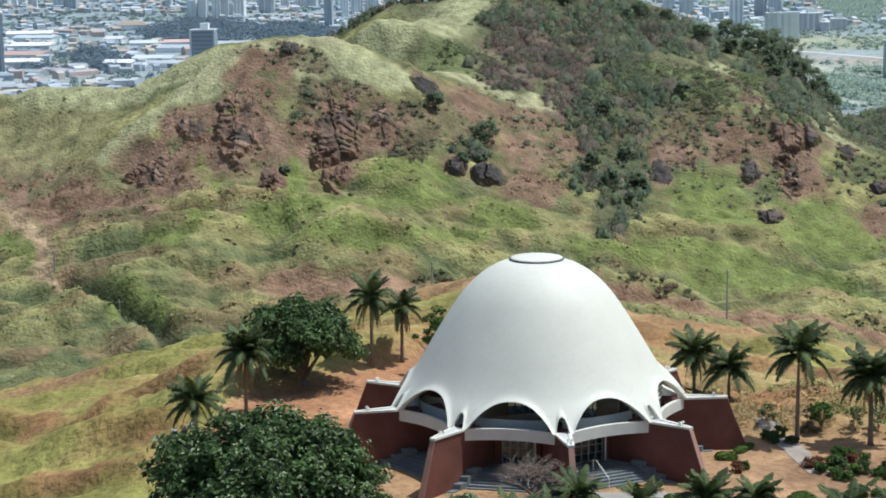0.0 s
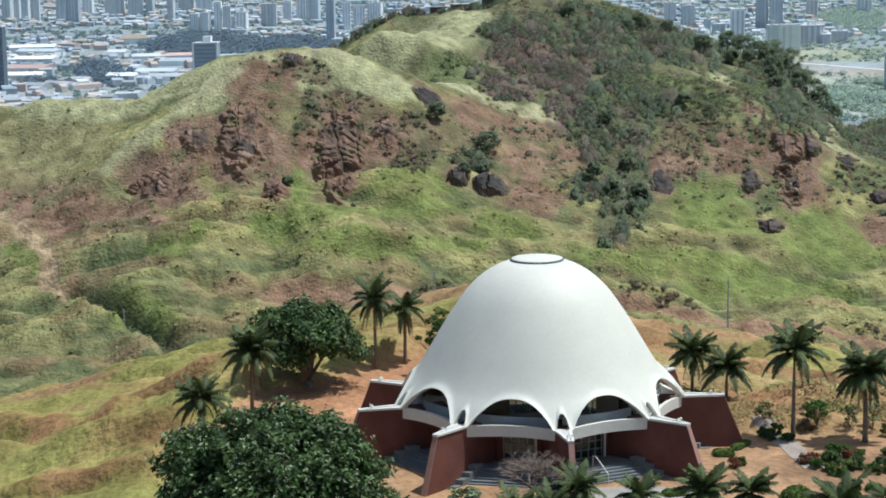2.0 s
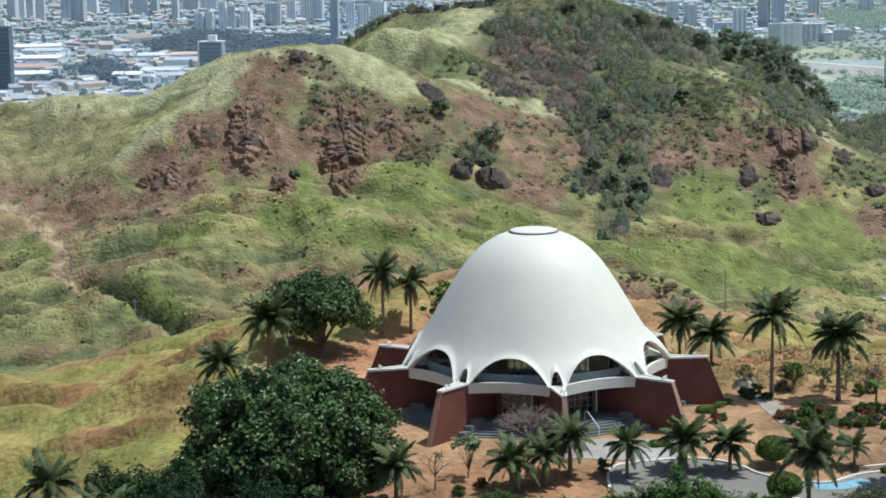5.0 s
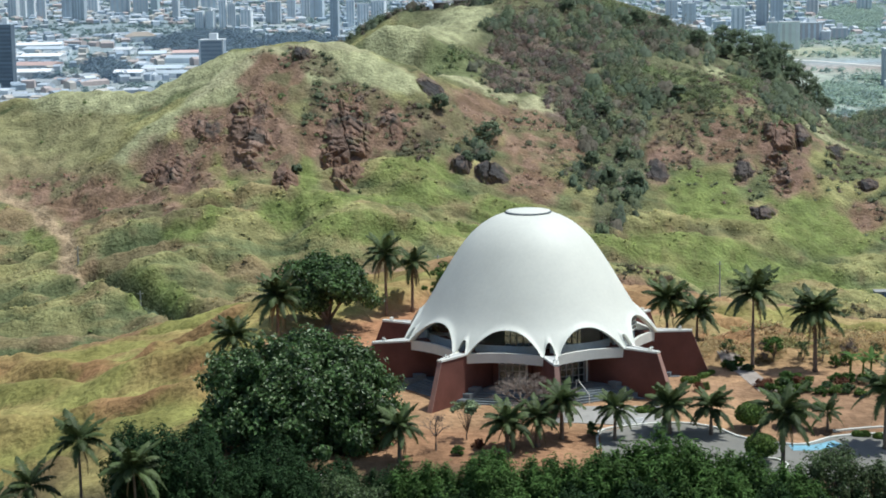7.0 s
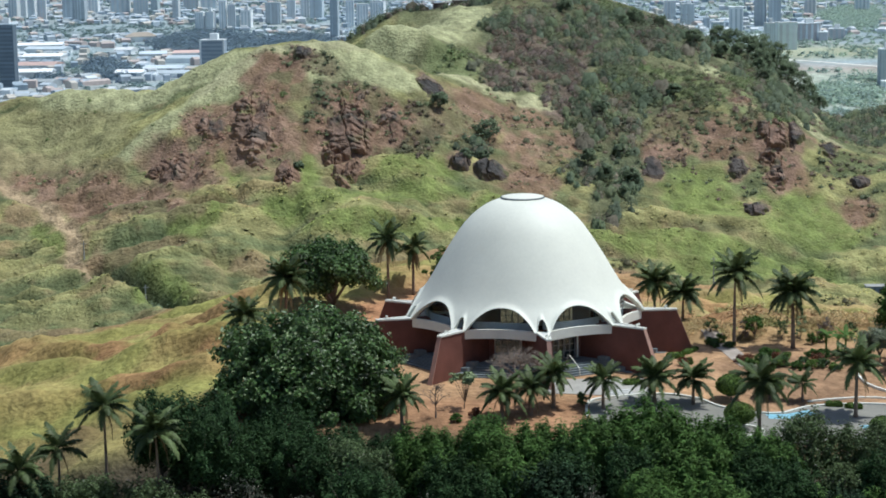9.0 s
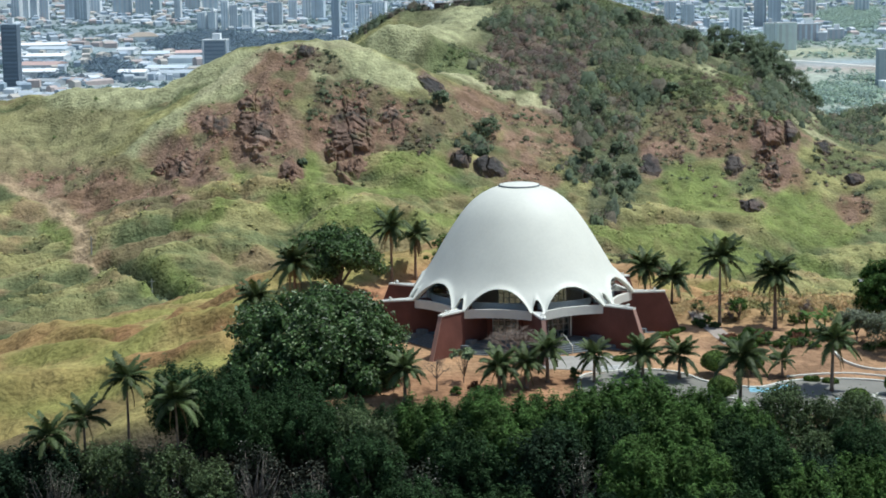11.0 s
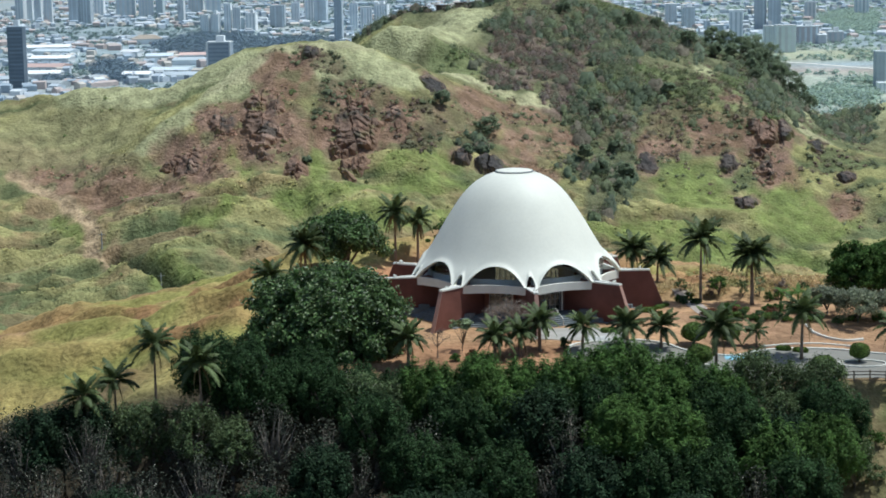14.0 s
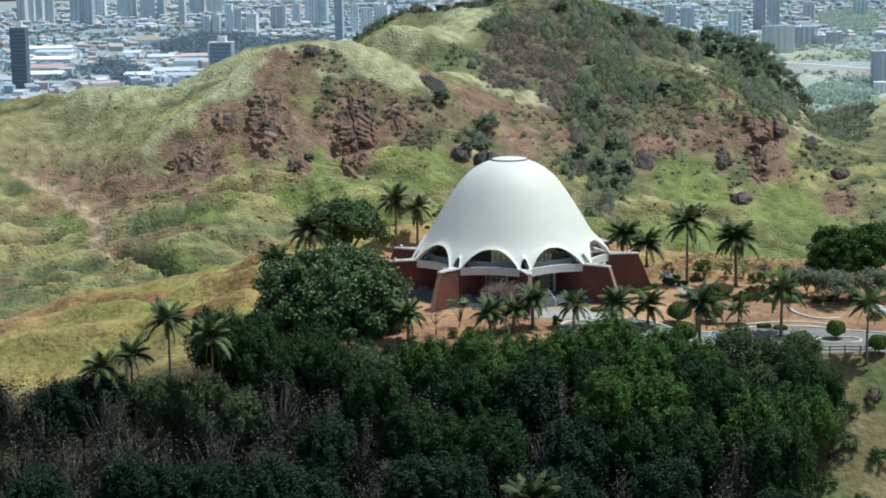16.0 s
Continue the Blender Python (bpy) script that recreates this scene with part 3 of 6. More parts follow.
def profile(z):
    """Radius of the shell at a height, along a smooth curve."""
    i = max(0, min(len(PROFILE_Z) - 2, int(np.searchsorted(PROFILE_Z, z)) - 1))
    h = PROFILE_Z[i + 1] - PROFILE_Z[i]
    t = (z - PROFILE_Z[i]) / h
    def slope(k):
        a, b = max(k - 1, 0), min(k + 1, len(PROFILE_Z) - 1)
        return (PROFILE_R[b] - PROFILE_R[a]) / (PROFILE_Z[b] - PROFILE_Z[a])
    m0, m1 = slope(i) * h, slope(i + 1) * h
    return ((2 * t**3 - 3 * t * t + 1) * PROFILE_R[i] + (t**3 - 2 * t * t + t) * m0
            + (3 * t * t - 2 * t**3) * PROFILE_R[i + 1] + (t**3 - t * t) * m1)


def shell_edge(az):
    """Height of the scalloped lower edge."""
    a = abs((az - FOOT0 + 20) % 40 - 20)
    if a < 2.3:
        return 5.12 + 1.25 * math.sqrt(max(0, 1 - (a / 2.3) ** 2))
    if a < 3.9:
        return 5.12
    u = (20 - a) / 16.1
    return 5.12 + 2.28 * (1 - u**2.3) ** 0.8


def build_shell(temple):
    n, rows, top = 720, 40, 17.43
    vs, fs = [], []
    for side in (0, 1):
        for k in range(n):
            az = FOOT0 + 360 * k / n
            e = shell_edge(az)
            for j in range(rows):
                s = (j / (rows - 1)) ** 1.6
                z = e + (top - e) * s
                r = profile(z) + 0.27 * math.exp(-((z - e) / 0.26) ** 1.5) * (1 - side)
                if side:
                    r -= 0.34
                    z -= 0.12 * s
                vs.append(polar(max(r, 0.05), az, z))
    for side in (0, 1):
        o = side * n * rows
        for k in range(n):
            k2 = (k + 1) % n
            for j in range(rows - 1):
                f = (o + k * rows + j, o + k2 * rows + j, o + k2 * rows + j + 1, o + k * rows + j + 1)
                fs.append(f if not side else f[::-1])
    for k in range(n):
        k2 = (k + 1) % n
        fs.append((k * rows, n * rows + k * rows, n * rows + k2 * rows, k2 * rows))
        a = rows - 1
        fs.append((k * rows + a, k2 * rows + a, n * rows + k2 * rows + a, n * rows + k * rows + a))
    return mk("shell", vs, fs, M_SHELL, temple, "white rendered concrete dome shell", True)


def lathe(rows, n=96):
    """A turned form from rows of radius and height."""
    vs, fs = [], []
    for r, z in rows:
        for k in range(n):
            vs.append(polar(r, 360 * k / n, z))
    for j in range(len(rows) - 1):
        for k in range(n):
            k2 = (k + 1) % n
            fs.append((j * n + k, j * n + k2, (j + 1) * n + k2, (j + 1) * n + k))
    return vs, fs


def arc_block(r0, r1, z0, z1, a0, a1, n=14):
    """A curved block between two radii, heights and azimuths."""
    vs, fs = [], []
    for k in range(n + 1):
        az = a0 + (a1 - a0) * k / n
        vs += [polar(r0, az, z0), polar(r1, az, z0), polar(r1, az, z1), polar(r0, az, z1)]
    for k in range(n):
        b, c = 4 * k, 4 * k + 4
        fs += [(b, b + 1, c + 1, c), (b + 1, b + 2, c + 2, c + 1), (b + 2, b + 3, c + 3, c + 2), (b + 3, b, c, c + 3)]
    fs += [(0, 3, 2, 1), (4 * n, 4 * n + 1, 4 * n + 2, 4 * n + 3)]
    return vs, fs


def wedge_half(r):
    return 0.20 + (16.55 - r) * 0.115


def local_point(az, r, side, z):
    a = radians(az)
    out, across = Vector((math.sin(a), -math.cos(a), 0)), Vector((math.cos(a), math.sin(a), 0))
    return out * r + across * side + Vector((0, 0, z))


def build_buttress(temple, az):
    g = root("buttress", "red brick wedge buttress with sloping outer end", "")
    g.parent = temple
    top, low = COPING - 0.18, -0.4
    ring = [(8.6, -wedge_half(8.6)), (16.55, -0.2), (16.55, 0.2), (8.6, wedge_half(8.6))]
    foot = [(8.6, -wedge_half(8.6)), (18.75, -0.26), (18.75, 0.26), (8.6, wedge_half(8.6))]
    vs = [local_point(az, r, s, top) for r, s in ring] + [local_point(az, r, s, low) for r, s in foot]
    mk("brick_wall", vs, [(0, 1, 2, 3), (7, 6, 5, 4), (0, 4, 5, 1), (1, 5, 6, 2), (2, 6, 7, 3), (3, 7, 4, 0)], M_BRICK, g)
    # coping: two raised kerbs with a shallow channel between
    for s in (-1, 1):
        vs = []
        for z in (top, COPING):
            for r, w, e in ((12.3, 0, 0.10), (16.62, 0, 0.07), (16.62, 1, 0), (12.3, 1, 0)):
                half = wedge_half(r)
                inner = max(half - 0.22, 0.02)
                vs.append(local_point(az, r, s * (inner if w else half + e), z))
        f = [(0, 1, 2, 3), (7, 6, 5, 4), (0, 4, 5, 1), (1, 5, 6, 2), (2, 6, 7, 3), (3, 7, 4, 0)]
        mk("coping", vs, f, M_WHITE, g, "white painted concrete coping")
    vs = []
    for z in (top, COPING - 0.08):
        for r, s in ((12.3, -1), (16.5, -1), (16.5, 1), (12.3, 1)):
            vs.append(local_point(az, r, s * max(wedge_half(r) - 0.2, 0.02), z))
    mk("channel", vs, [(0, 1, 2, 3), (7, 6, 5, 4), (0, 4, 5, 1), (1, 5, 6, 2), (2, 6, 7, 3), (3, 7, 4, 0)], M_BAND, g, "grey channel in the coping")
    # thin pale edge down the sloping end, toned towards sunlit brick
    vs = []
    for out in (0.0, 0.06):
        for r, z in ((16.55, top), (18.75, low)):
            for s in (-1, 1):
                vs.append(local_point(az, r + out, s * (0.23 if z > 0 else 0.29), z))
    mk("end_capping", vs, [(0, 1, 3, 2), (4, 6, 7, 5), (0, 4, 5, 1), (1, 5, 7, 3), (3, 7, 6, 2), (2, 6, 4, 0)],
       material_end, g, "pale-edged end of the brick wall, sunlight put into its colour")


# brick end colour lightened as if the sun were on it
material_end = material("sunlit_brick_end", (0.42, 0.25, 0.20), 0.8, vary=0.15, scale=0.8, bump=0.15)


def bowed(p, az, half):
    """A point of the fascia, drawn in to a hollow curve and arched a little."""
    p = Vector(p)
    a = (math.degrees(math.atan2(p.x, -p.y)) - az + 180) % 360 - 180
    k = 1 - (a / half) ** 2
    s = 1 - (0.95 * k) / math.hypot(p.x, p.y)
    return Vector((p.x * s, p.y * s, p.z + 0.10 * k))


def build_bay(temple, az):
    """Recess between two buttresses: fascia, soffit, entrance, landing and steps."""
    half = math.degrees(math.asin(wedge_half(12.8) / 12.8))
    v, f = arc_block(12.45, 12.8, 4.2, 5.16, az - 20 + half, az + 20 - half)
    v = [bowed(p, az, 20 - half) for p in v]
    mk("fascia", v, f, M_WHITE, temple, "curved pale concrete fascia under an arch")
    v, f = arc_block(8.2, 11.4, 4.25, 4.5, az - 19.6, az + 19.6)
    mk("gallery_slab", v, f, M_BAND, temple)
    half2 = math.degrees(math.asin(wedge_half(10.9) / 10.9))
    v, f = arc_block(10.6, 10.8, 4.5, 5.75, az - 20 + half2 * 0.4, az + 20 - half2 * 0.4)
    mk("gallery_parapet", v, f, M_SHADEGREY, temple, "grey gallery parapet inside the arch")
    v, f = arc_block(10.36, 10.4, 4.5, 7.5, az - 17.5, az + 17.5)
    pane = mk("arch_pane", v, f, M_ARCHGLASS, temple, "tinted glass in the arch")
    pane.visible_shadow = False
    if abs(az - FOOT0 - 60) < 1:
        for z in (5.75, 6.2, 6.65):
            v, f = arc_block(10.5, 11.0, z, z + 0.1, az - 15, az + 15)
            mk("louvre_slat", v, f, M_WHITE, temple, "white louvre slat in the arch")
    # glazed entrance
    g = root("entrance", "glazed entrance with white frame", "")
    g.parent = temple
    a = radians(az)
    m = Matrix((( math.cos(a), math.sin(a), 0, 0), (math.sin(a), -math.cos(a), 0, 0), (0, 0, 1, 0), (0, 0, 0, 1)))
    def block(name, size, at, mat, label=""):
        bm = box_bm(size, at, 0.01)
        bm.transform(m)
        return part(name, bm, mat, g, label)
    w = 8.75 * math.sin(radians(20)) - wedge_half(8.75) * math.cos(radians(20))
    gw = 1.4
    for side in (-1, 1):
        block("jamb", (w - gw, 0.3, 3.1), (side * (w + gw) / 2, 8.72, FLOOR + 1.5), M_BRICK, "red brick jamb")
    glass = block("pane", (2 * gw - 0.1, 0.03, 2.75), (0, 8.68, FLOOR + 1.42), M_DOORGLASS, "grey tinted glass")
    glass.visible_shadow = False
    for x in (-gw + 0.05, -gw * 0.5, 0, gw * 0.5, gw - 0.05):
        block("frame_post", (0.08, 0.12, 2.85), (x, 8.72, FLOOR + 1.42), M_BRONZE)
    for z in (0.06, 0.75, 1.45, 2.1, 2.82):
        block("frame_rail", (2 * gw, 0.11, 0.06), (0, 8.72, FLOOR + z), M_BRONZE)
    block("white_post", (0.16, 0.16, 2.9), (gw + 0.1, 8.98, FLOOR + 1.45), M_WHITE, "white painted steel post")
    for x in (-0.12, 0.12):
        block("door_handle", (0.03, 0.06, 0.5), (x, 8.82, FLOOR + 1.05), M_STEEL)
    # landing and steps
    def tread(r0, r1, z0, z1):
        vs = []
        for z in (z0, z1):
            for r, s in ((r0, -1), (r1, -1), (r1, 1), (r0, 1)):
                e = r * math.tan(radians(20)) - wedge_half(min(r, 16.5)) / math.cos(radians(20)) + 0.06
                vs.append(local_point(az, r, s * e, z))
        return vs, [(0, 1, 2, 3), (7, 6, 5, 4), (0, 4, 5, 1), (1, 5, 6, 2), (2, 6, 7, 3), (3, 7, 4, 0)]
    v, f = tread(8.5, 11.6, -0.3, FLOOR)
    mk("landing", v, f, M_DARKGREY, temple, "dark grey landing")
    for k in range(6):
        v, f = tread(11.6 + 0.36 * k, 11.6 + 0.36 * (k + 1), -0.3, FLOOR - 0.165 * (k + 1))
        mk("step", v, f, M_DARKGREY, temple)
    for side in (-1, 1):
        for k in range(4):
            r0, r1 = 11.3 + 0.85 * k, 11.3 + 0.85 * (k + 1)
            vs = []
            for z in (-0.3, FLOOR + 0.42 - 0.42 * k):
                for r, inner in ((r0, 0), (r1, 0), (r1, 1), (r0, 1)):
                    e = r * math.tan(radians(20)) - wedge_half(min(r, 16.5)) / math.cos(radians(20)) + 0.05 - 0.75 * inner
                    vs.append(local_point(az, r, side * e, z))
            mk("side_step", vs, [(0, 1, 2, 3), (7, 6, 5, 4), (0, 4, 5, 1), (1, 5, 6, 2), (2, 6, 7, 3), (3, 7, 4, 0)], M_DARKGREY, temple, "grey stepped block beside the stairs")
    if abs(az - FOOT0 - 20) > 1:
        return
    rail = root("handrail", "white tubular handrail beside the steps", "")
    rail.parent = temple
    side = -1.0
    p = [local_point(az, 11.2, side, FLOOR + 0.95), local_point(az, 11.7, side, FLOOR + 0.95), local_point(az, 13.7, side, 1.3)]
    v, f = tube(p, [0.045] * 3, 8)
    mk("top_rail", v, f, M_WHITE, rail)
    for q, z in ((p[0], FLOOR), (p[2], 0.3)):
        v, f = tube([(q.x, q.y, z), q], [0.04, 0.04], 8)
        mk("post", v, f, M_WHITE, rail)


def build_temple():
    temple = root("temple", "white domed temple with nine arches and red brick buttresses", "temple")
    build_shell(temple)
    v, f = lathe([(2.22, 17.30), (2.31, 17.34), (2.40, 17.45), (2.30, 17.55), (2.1, 17.55)])
    mk("crown_ring", v, f, M_DARKGREY, temple, "thin grey ring round the dome's top", True)
    v, f = lathe([(2.28, 17.52), (2.24, 17.58), (2.0, 17.63), (1.2, 17.74), (0.02, 17.80)])
    mk("crown_cap", v, f, M_SHELL, temple, "white cap on the dome's top", True)
    for k in range(9):
        build_buttress(temple, FOOT0 + 40 * k)
        build_bay(temple, FOOT0 + 20 + 40 * k)
    plaster = material("warm_plaster", (0.52, 0.43, 0.37), 0.85, vary=0.12, scale=0.5, bump=0.1)
    for k in range(9):
        v, f = arc_block(8.3, 8.42, FLOOR, 4.25, FOOT0 + 40 * k - 10.2, FOOT0 + 40 * k + 10.2)
        mk("hall_lining", v, f, plaster, temple, "warm plaster lining of the hall")
    v, f = lathe([(9.2, 0.2), (9.2, FLOOR), (0.05, FLOOR)], 72)
    mk("inner_floor", v, f, M_BAND, temple, "pale stone floor of the hall")
    return temple


build_temple()


# ---- growth ----


def unit(v):
    return v / np.maximum(np.linalg.norm(v, axis=1, keepdims=True), 1e-6)


def leaf_mesh(name, centres, facing, size, mat, seed=1, tints=None, slim=0.55, core=None):
    """One mesh of small pointed leaves: four-cornered, lying across the given facings."""
    r = np.random.default_rng(seed)
    n = len(centres)
    side = unit(np.cross(facing, r.normal(size=(n, 3))))
    along = unit(np.cross(facing, side))
    size = np.broadcast_to(np.asarray(size, float), (n,))[:, None] * r.uniform(0.7, 1.3, (n, 1))
    fold = facing * size * r.uniform(0.05, 0.25, (n, 1))
    a = centres - along * size * 0.5
    b = centres + side * size * slim * 0.5 + fold
    c = centres + along * size * 0.5
    d = centres - side * size * slim * 0.5 + fold
    vs = np.stack([a, b, c, d], 1).reshape(-1, 3)
    fs = np.arange(4 * n).reshape(n, 4)
    me = bpy.data.meshes.new(name)
    faces = fs.tolist()
    if core is not None:
        faces += (core[1] + 4 * n).tolist()
        vs = np.concatenate([vs, core[0]])
    me.from_pydata(vs.tolist(), [], faces)
    if tints is not None:
        at = me.attributes.new("tint", "FLOAT_COLOR", "POINT")
        full = np.repeat(tints, 4, 0) if core is None else np.concatenate([np.repeat(tints, 4, 0), core[2]])
        full = np.concatenate([full, np.ones((len(full), 1))], 1)
        at.data.foreach_set("color", full.ravel())
    me.materials.append(mat)
    me.update()
    return me


def crown_points(seed, rx, rz, clumps, leaves, clump_r=0.26, lobes=5, upright=0.75):
    """Leaf places and facings of an uneven crown, centred on its own middle."""
    r = np.random.default_rng(seed)
    way = unit(r.normal(size=(clumps, 3)))
    way[:, 2] = np.where(way[:, 2] < -0.6, -way[:, 2], way[:, 2])
    bulge = np.ones(clumps)
    for _ in range(lobes):
        lobe = unit(r.normal(size=(1, 3)))
        bulge += 0.16 * np.clip((way @ lobe.T)[:, 0], 0, 1) ** 2 * r.choice([-1.2, 1.0])
    depth = r.uniform(0.3, 1.0, clumps) ** 0.6
    mid = way * (bulge * depth)[:, None] * np.array([rx, rx, rz])
    size = rx * clump_r * r.uniform(0.6, 1.25, clumps)
    off = unit(r.normal(size=(clumps, leaves, 3)).reshape(-1, 3)).reshape(clumps, leaves, 3) * r.uniform(0.35, 1.0, (clumps, leaves, 1))
    off[:, :, 2] *= upright
    off[:, :, :2] *= min(1.0, 1.35 - 0.4 * upright)
    pts = (mid[:, None] + off * size[:, None, None]).reshape(-1, 3)
    out = unit(pts / np.array([rx, rx, rz]))
    face = unit(off.reshape(-1, 3) * 0.8 + out * 0.5 + np.array([0, 0, 0.55]) + r.normal(size=pts.shape) * 0.45)
    return pts, face, mid


def limbs_mesh(name, mids, base_z, r0, seed, count=9, fork=0.35):
    """Trunk and limbs that rise from the foot at the origin to places in the crown."""
    r = np.random.default_rng(seed)
    vs, fs = [], []
    def add(path, radii, sides):
        v, f = tube(path, radii, sides)
        o = len(vs)
        vs.extend(v)
        fs.extend([tuple(i + o for i in q) for q in f])
    top = Vector((0, 0, base_z * fork))
    add([(0, 0, -2.5), (r.normal() * 0.05, r.normal() * 0.05, base_z * fork * 0.5), top], [r0 * 1.25, r0, r0 * 0.85], 9)
    for i in r.choice(len(mids), min(count, len(mids)), replace=False):
        end = Vector(mids[i]) + Vector((0, 0, base_z))
        bend = top.lerp(end, 0.5) + Vector((r.normal() * 0.25, r.normal() * 0.25, 0.35))
        add([top - Vector((0, 0, 0.2)), bend, end], [r0 * 0.6, r0 * 0.36, r0 * 0.08], 6)
    me = bpy.data.meshes.new(name)
    me.from_pydata([tuple(v) for v in vs], [], fs)
    me.materials.append(M_TRUNK)
    me.polygons.foreach_set("use_smooth", [True] * len(me.polygons))
    me.update()
    return me


def make_tree(name, label, seed, rx, rz, height, clumps, leaves, leaf, mat, trunk=0.28, fork=0.35, flowers=0, category="tree", group="", clump_r=0.26, slim=0.55, upright=0.75, limbs=10, glint_mat=None, soft=False):
    """A tree whose crown's middle is at the given height over its foot."""
    g = root(name, label, category, group)
    pts, face, mids = crown_points(seed, rx, rz, clumps, leaves, clump_r, upright=upright)
    pts = pts + np.array([0, 0, height])
    t = new("trunk", limbs_mesh("trunk", mids, height, trunk, seed + 1, limbs, fork))
    t.parent = g
    leaves_me = leaf_mesh("crown", pts, face, leaf, mat, seed + 2, slim=slim)
    if soft:
        away = unit((pts - np.array([0, 0, height])) / np.array([rx, rx, rz]) + np.array([0, 0, 0.7]))
        leaves_me.normals_split_custom_set_from_vertices(np.repeat(away, 4, 0).tolist())
    c = new("crown", leaves_me)
    c.parent = g
    # pale flecks: blossom, or leaf highlights where their own material is given
    if flowers:
        r = np.random.default_rng(seed + 5)
        out = pts[(pts[:, 2] > height - rz * 0.3)]
        pick = out[r.choice(len(out), flowers, replace=False)]
        lift = unit((pick - np.array([0, 0, height]))) * 0.25
        b = new("blossom", leaf_mesh("blossom", pick + lift, unit(r.normal(size=pick.shape) + np.array([0, 0, 1.2])), leaf * 0.55, glint_mat or M_PALE, seed + 6, slim=0.8))
        b.parent = g
        tagged(b, "pale leaf glints, built as small leaves" if glint_mat else "pale blossom among the leaves")
    return g


def set_at(g, x, y, z=None, turn=0.0, scale=1.0):
    g.matrix_basis = pose(x, y, ground_z(x, y) if z is None else z, 0, 0, turn) @ Matrix.Scale(scale, 4)
    return g


def copy_at(g, x, y, z=None, turn=0.0, scale=1.0):
    c = copy_thing(g, pose(x, y, ground_z(x, y) if z is None else z, 0, 0, turn))
    c.scale = (scale, scale, scale)
    return c


# ---- palms ----
def frond_mesh(name, length, droop, rise, seed, mat, leaflet=0.62, pairs=26):
    """A feather leaf: arched midrib with a comb of narrow leaflets on either side."""
    r = np.random.default_rng(seed)
    vs, fs = [], []
    def spine(s):
        return Vector((length * (s - 0.12 * s**3) * math.cos(rise * (1 - s * 0.4)), 0, length * (math.sin(rise) * s - droop * s**2.2)))
    path = [spine(k / 8) for k in range(9)]
    v, f = tube(path, [0.045 * (1 - 0.8 * k / 8) for k in range(9)], 4)
    vs += v
    fs += f
    for k in range(pairs):
        s = 0.12 + 0.88 * (k + 0.5) / pairs
        p, q = spine(s), spine(min(s + 0.03, 1.03))
        ahead = (q - p).normalized()
        ln = leaflet * math.sin(math.pi * (0.18 + 0.80 * s)) ** 0.7 * r.uniform(0.85, 1.1)
        for side in (-1, 1):
            out = (Vector((0, side, 0)) * 0.80 + ahead * 0.55 + Vector((0, 0, -0.12 - 0.45 * r.random()))).normalized()
            w = ahead * 0.085
            mid = p + out * ln * 0.55 + Vector((0, 0, 0.03))
            tip = p + out * ln + Vector((0, 0, -0.16 * ln))
            o = len(vs)
            vs += [p - w, p + w, mid + w * 0.9, mid - w * 0.9, tip]
            fs += [(o, o + 1, o + 2, o + 3), (o + 3, o + 2, o + 4)]
    me = bpy.data.meshes.new(name)
    me.from_pydata([tuple(a) for a in vs], [], fs)
    me.materials.append(mat)
    me.update()
    return me


FRONDS = [frond_mesh("frond", 3.25, d, radians(r), i, M_FROND, 0.80, 30) for i, (d, r) in enumerate(((0.26, 68), (0.46, 50), (0.60, 30), (0.78, 10)))]
DRY_FROND = frond_mesh("dry_frond", 2.3, 0.95, radians(-25), 9, M_DRYFROND, 0.5, 18)


def palm(x, y, crown_z, size=1.0, fronds=20, label="", skirt=0, shaft=True, thick=0.17, seed=0, foot=None):
    """A palm that stands at x, y and carries its crown's middle at crown_z."""
    r = random.Random(seed + 100)
    z = ground_z(x, y) if foot is None else foot
    g = root("palm_tree", label or "slender grey-trunked palm with feathery green crown", "palm tree", "palms round the temple", at=(x, y, z - 0.15))
    h = crown_z - z
    lean = (r.uniform(-0.02, 0.02) * h, r.uniform(-0.02, 0.02) * h)
    n = 9
    path = [(lean[0] * (k / n) ** 2, lean[1] * (k / n) ** 2, h * k / n) for k in range(n + 1)]
    rad = [thick * (1.35 - 0.9 * (k / n) ** 0.35 + 0.22 * math.sin(math.pi * k / n)) for k in range(n + 1)]
    v, f = tube(path, rad, 10)
    mk("trunk", v, f, M_PALMTRUNK, g, smooth=True)
    top = Vector((lean[0], lean[1], h))
    if shaft:
        v, f = tube([top + Vector((0, 0, -0.1)), top + Vector((0, 0, 0.45)), top + Vector((0, 0, 0.95))], [thick * 0.72, thick * 0.78, thick * 0.3], 8)
        mk("crownshaft", v, f, M_FROND, g, "smooth green crownshaft", True)
        top = top + Vector((0, 0, 0.55))
    for k in range(fronds):
        az = k * 137.5 + r.uniform(-14, 14)
        level = k / fronds
        me = FRONDS[min(3, int(level * 4))]
        o = new("frond", me)
        o.parent = g
        s = size * r.uniform(0.86, 1.1)
        o.matrix_basis = Matrix.Translation(top + Vector((0, 0, 0.25 * (1 - level)))) @ pose(0, 0, 0, r.uniform(-12, 12), r.uniform(-8, 8), az) @ Matrix.Scale(s, 4)
    for k in range(skirt):
        o = new("dry_frond", DRY_FROND)
        o.parent = g
        tagged(o, "hanging dry brown frond")
        o.matrix_basis = Matrix.Translation(top) @ pose(0, 0, 0, r.uniform(-10, 10), r.uniform(5, 25), k * 137.5 + 40) @ Matrix.Scale(size * 0.9, 4)
    return g


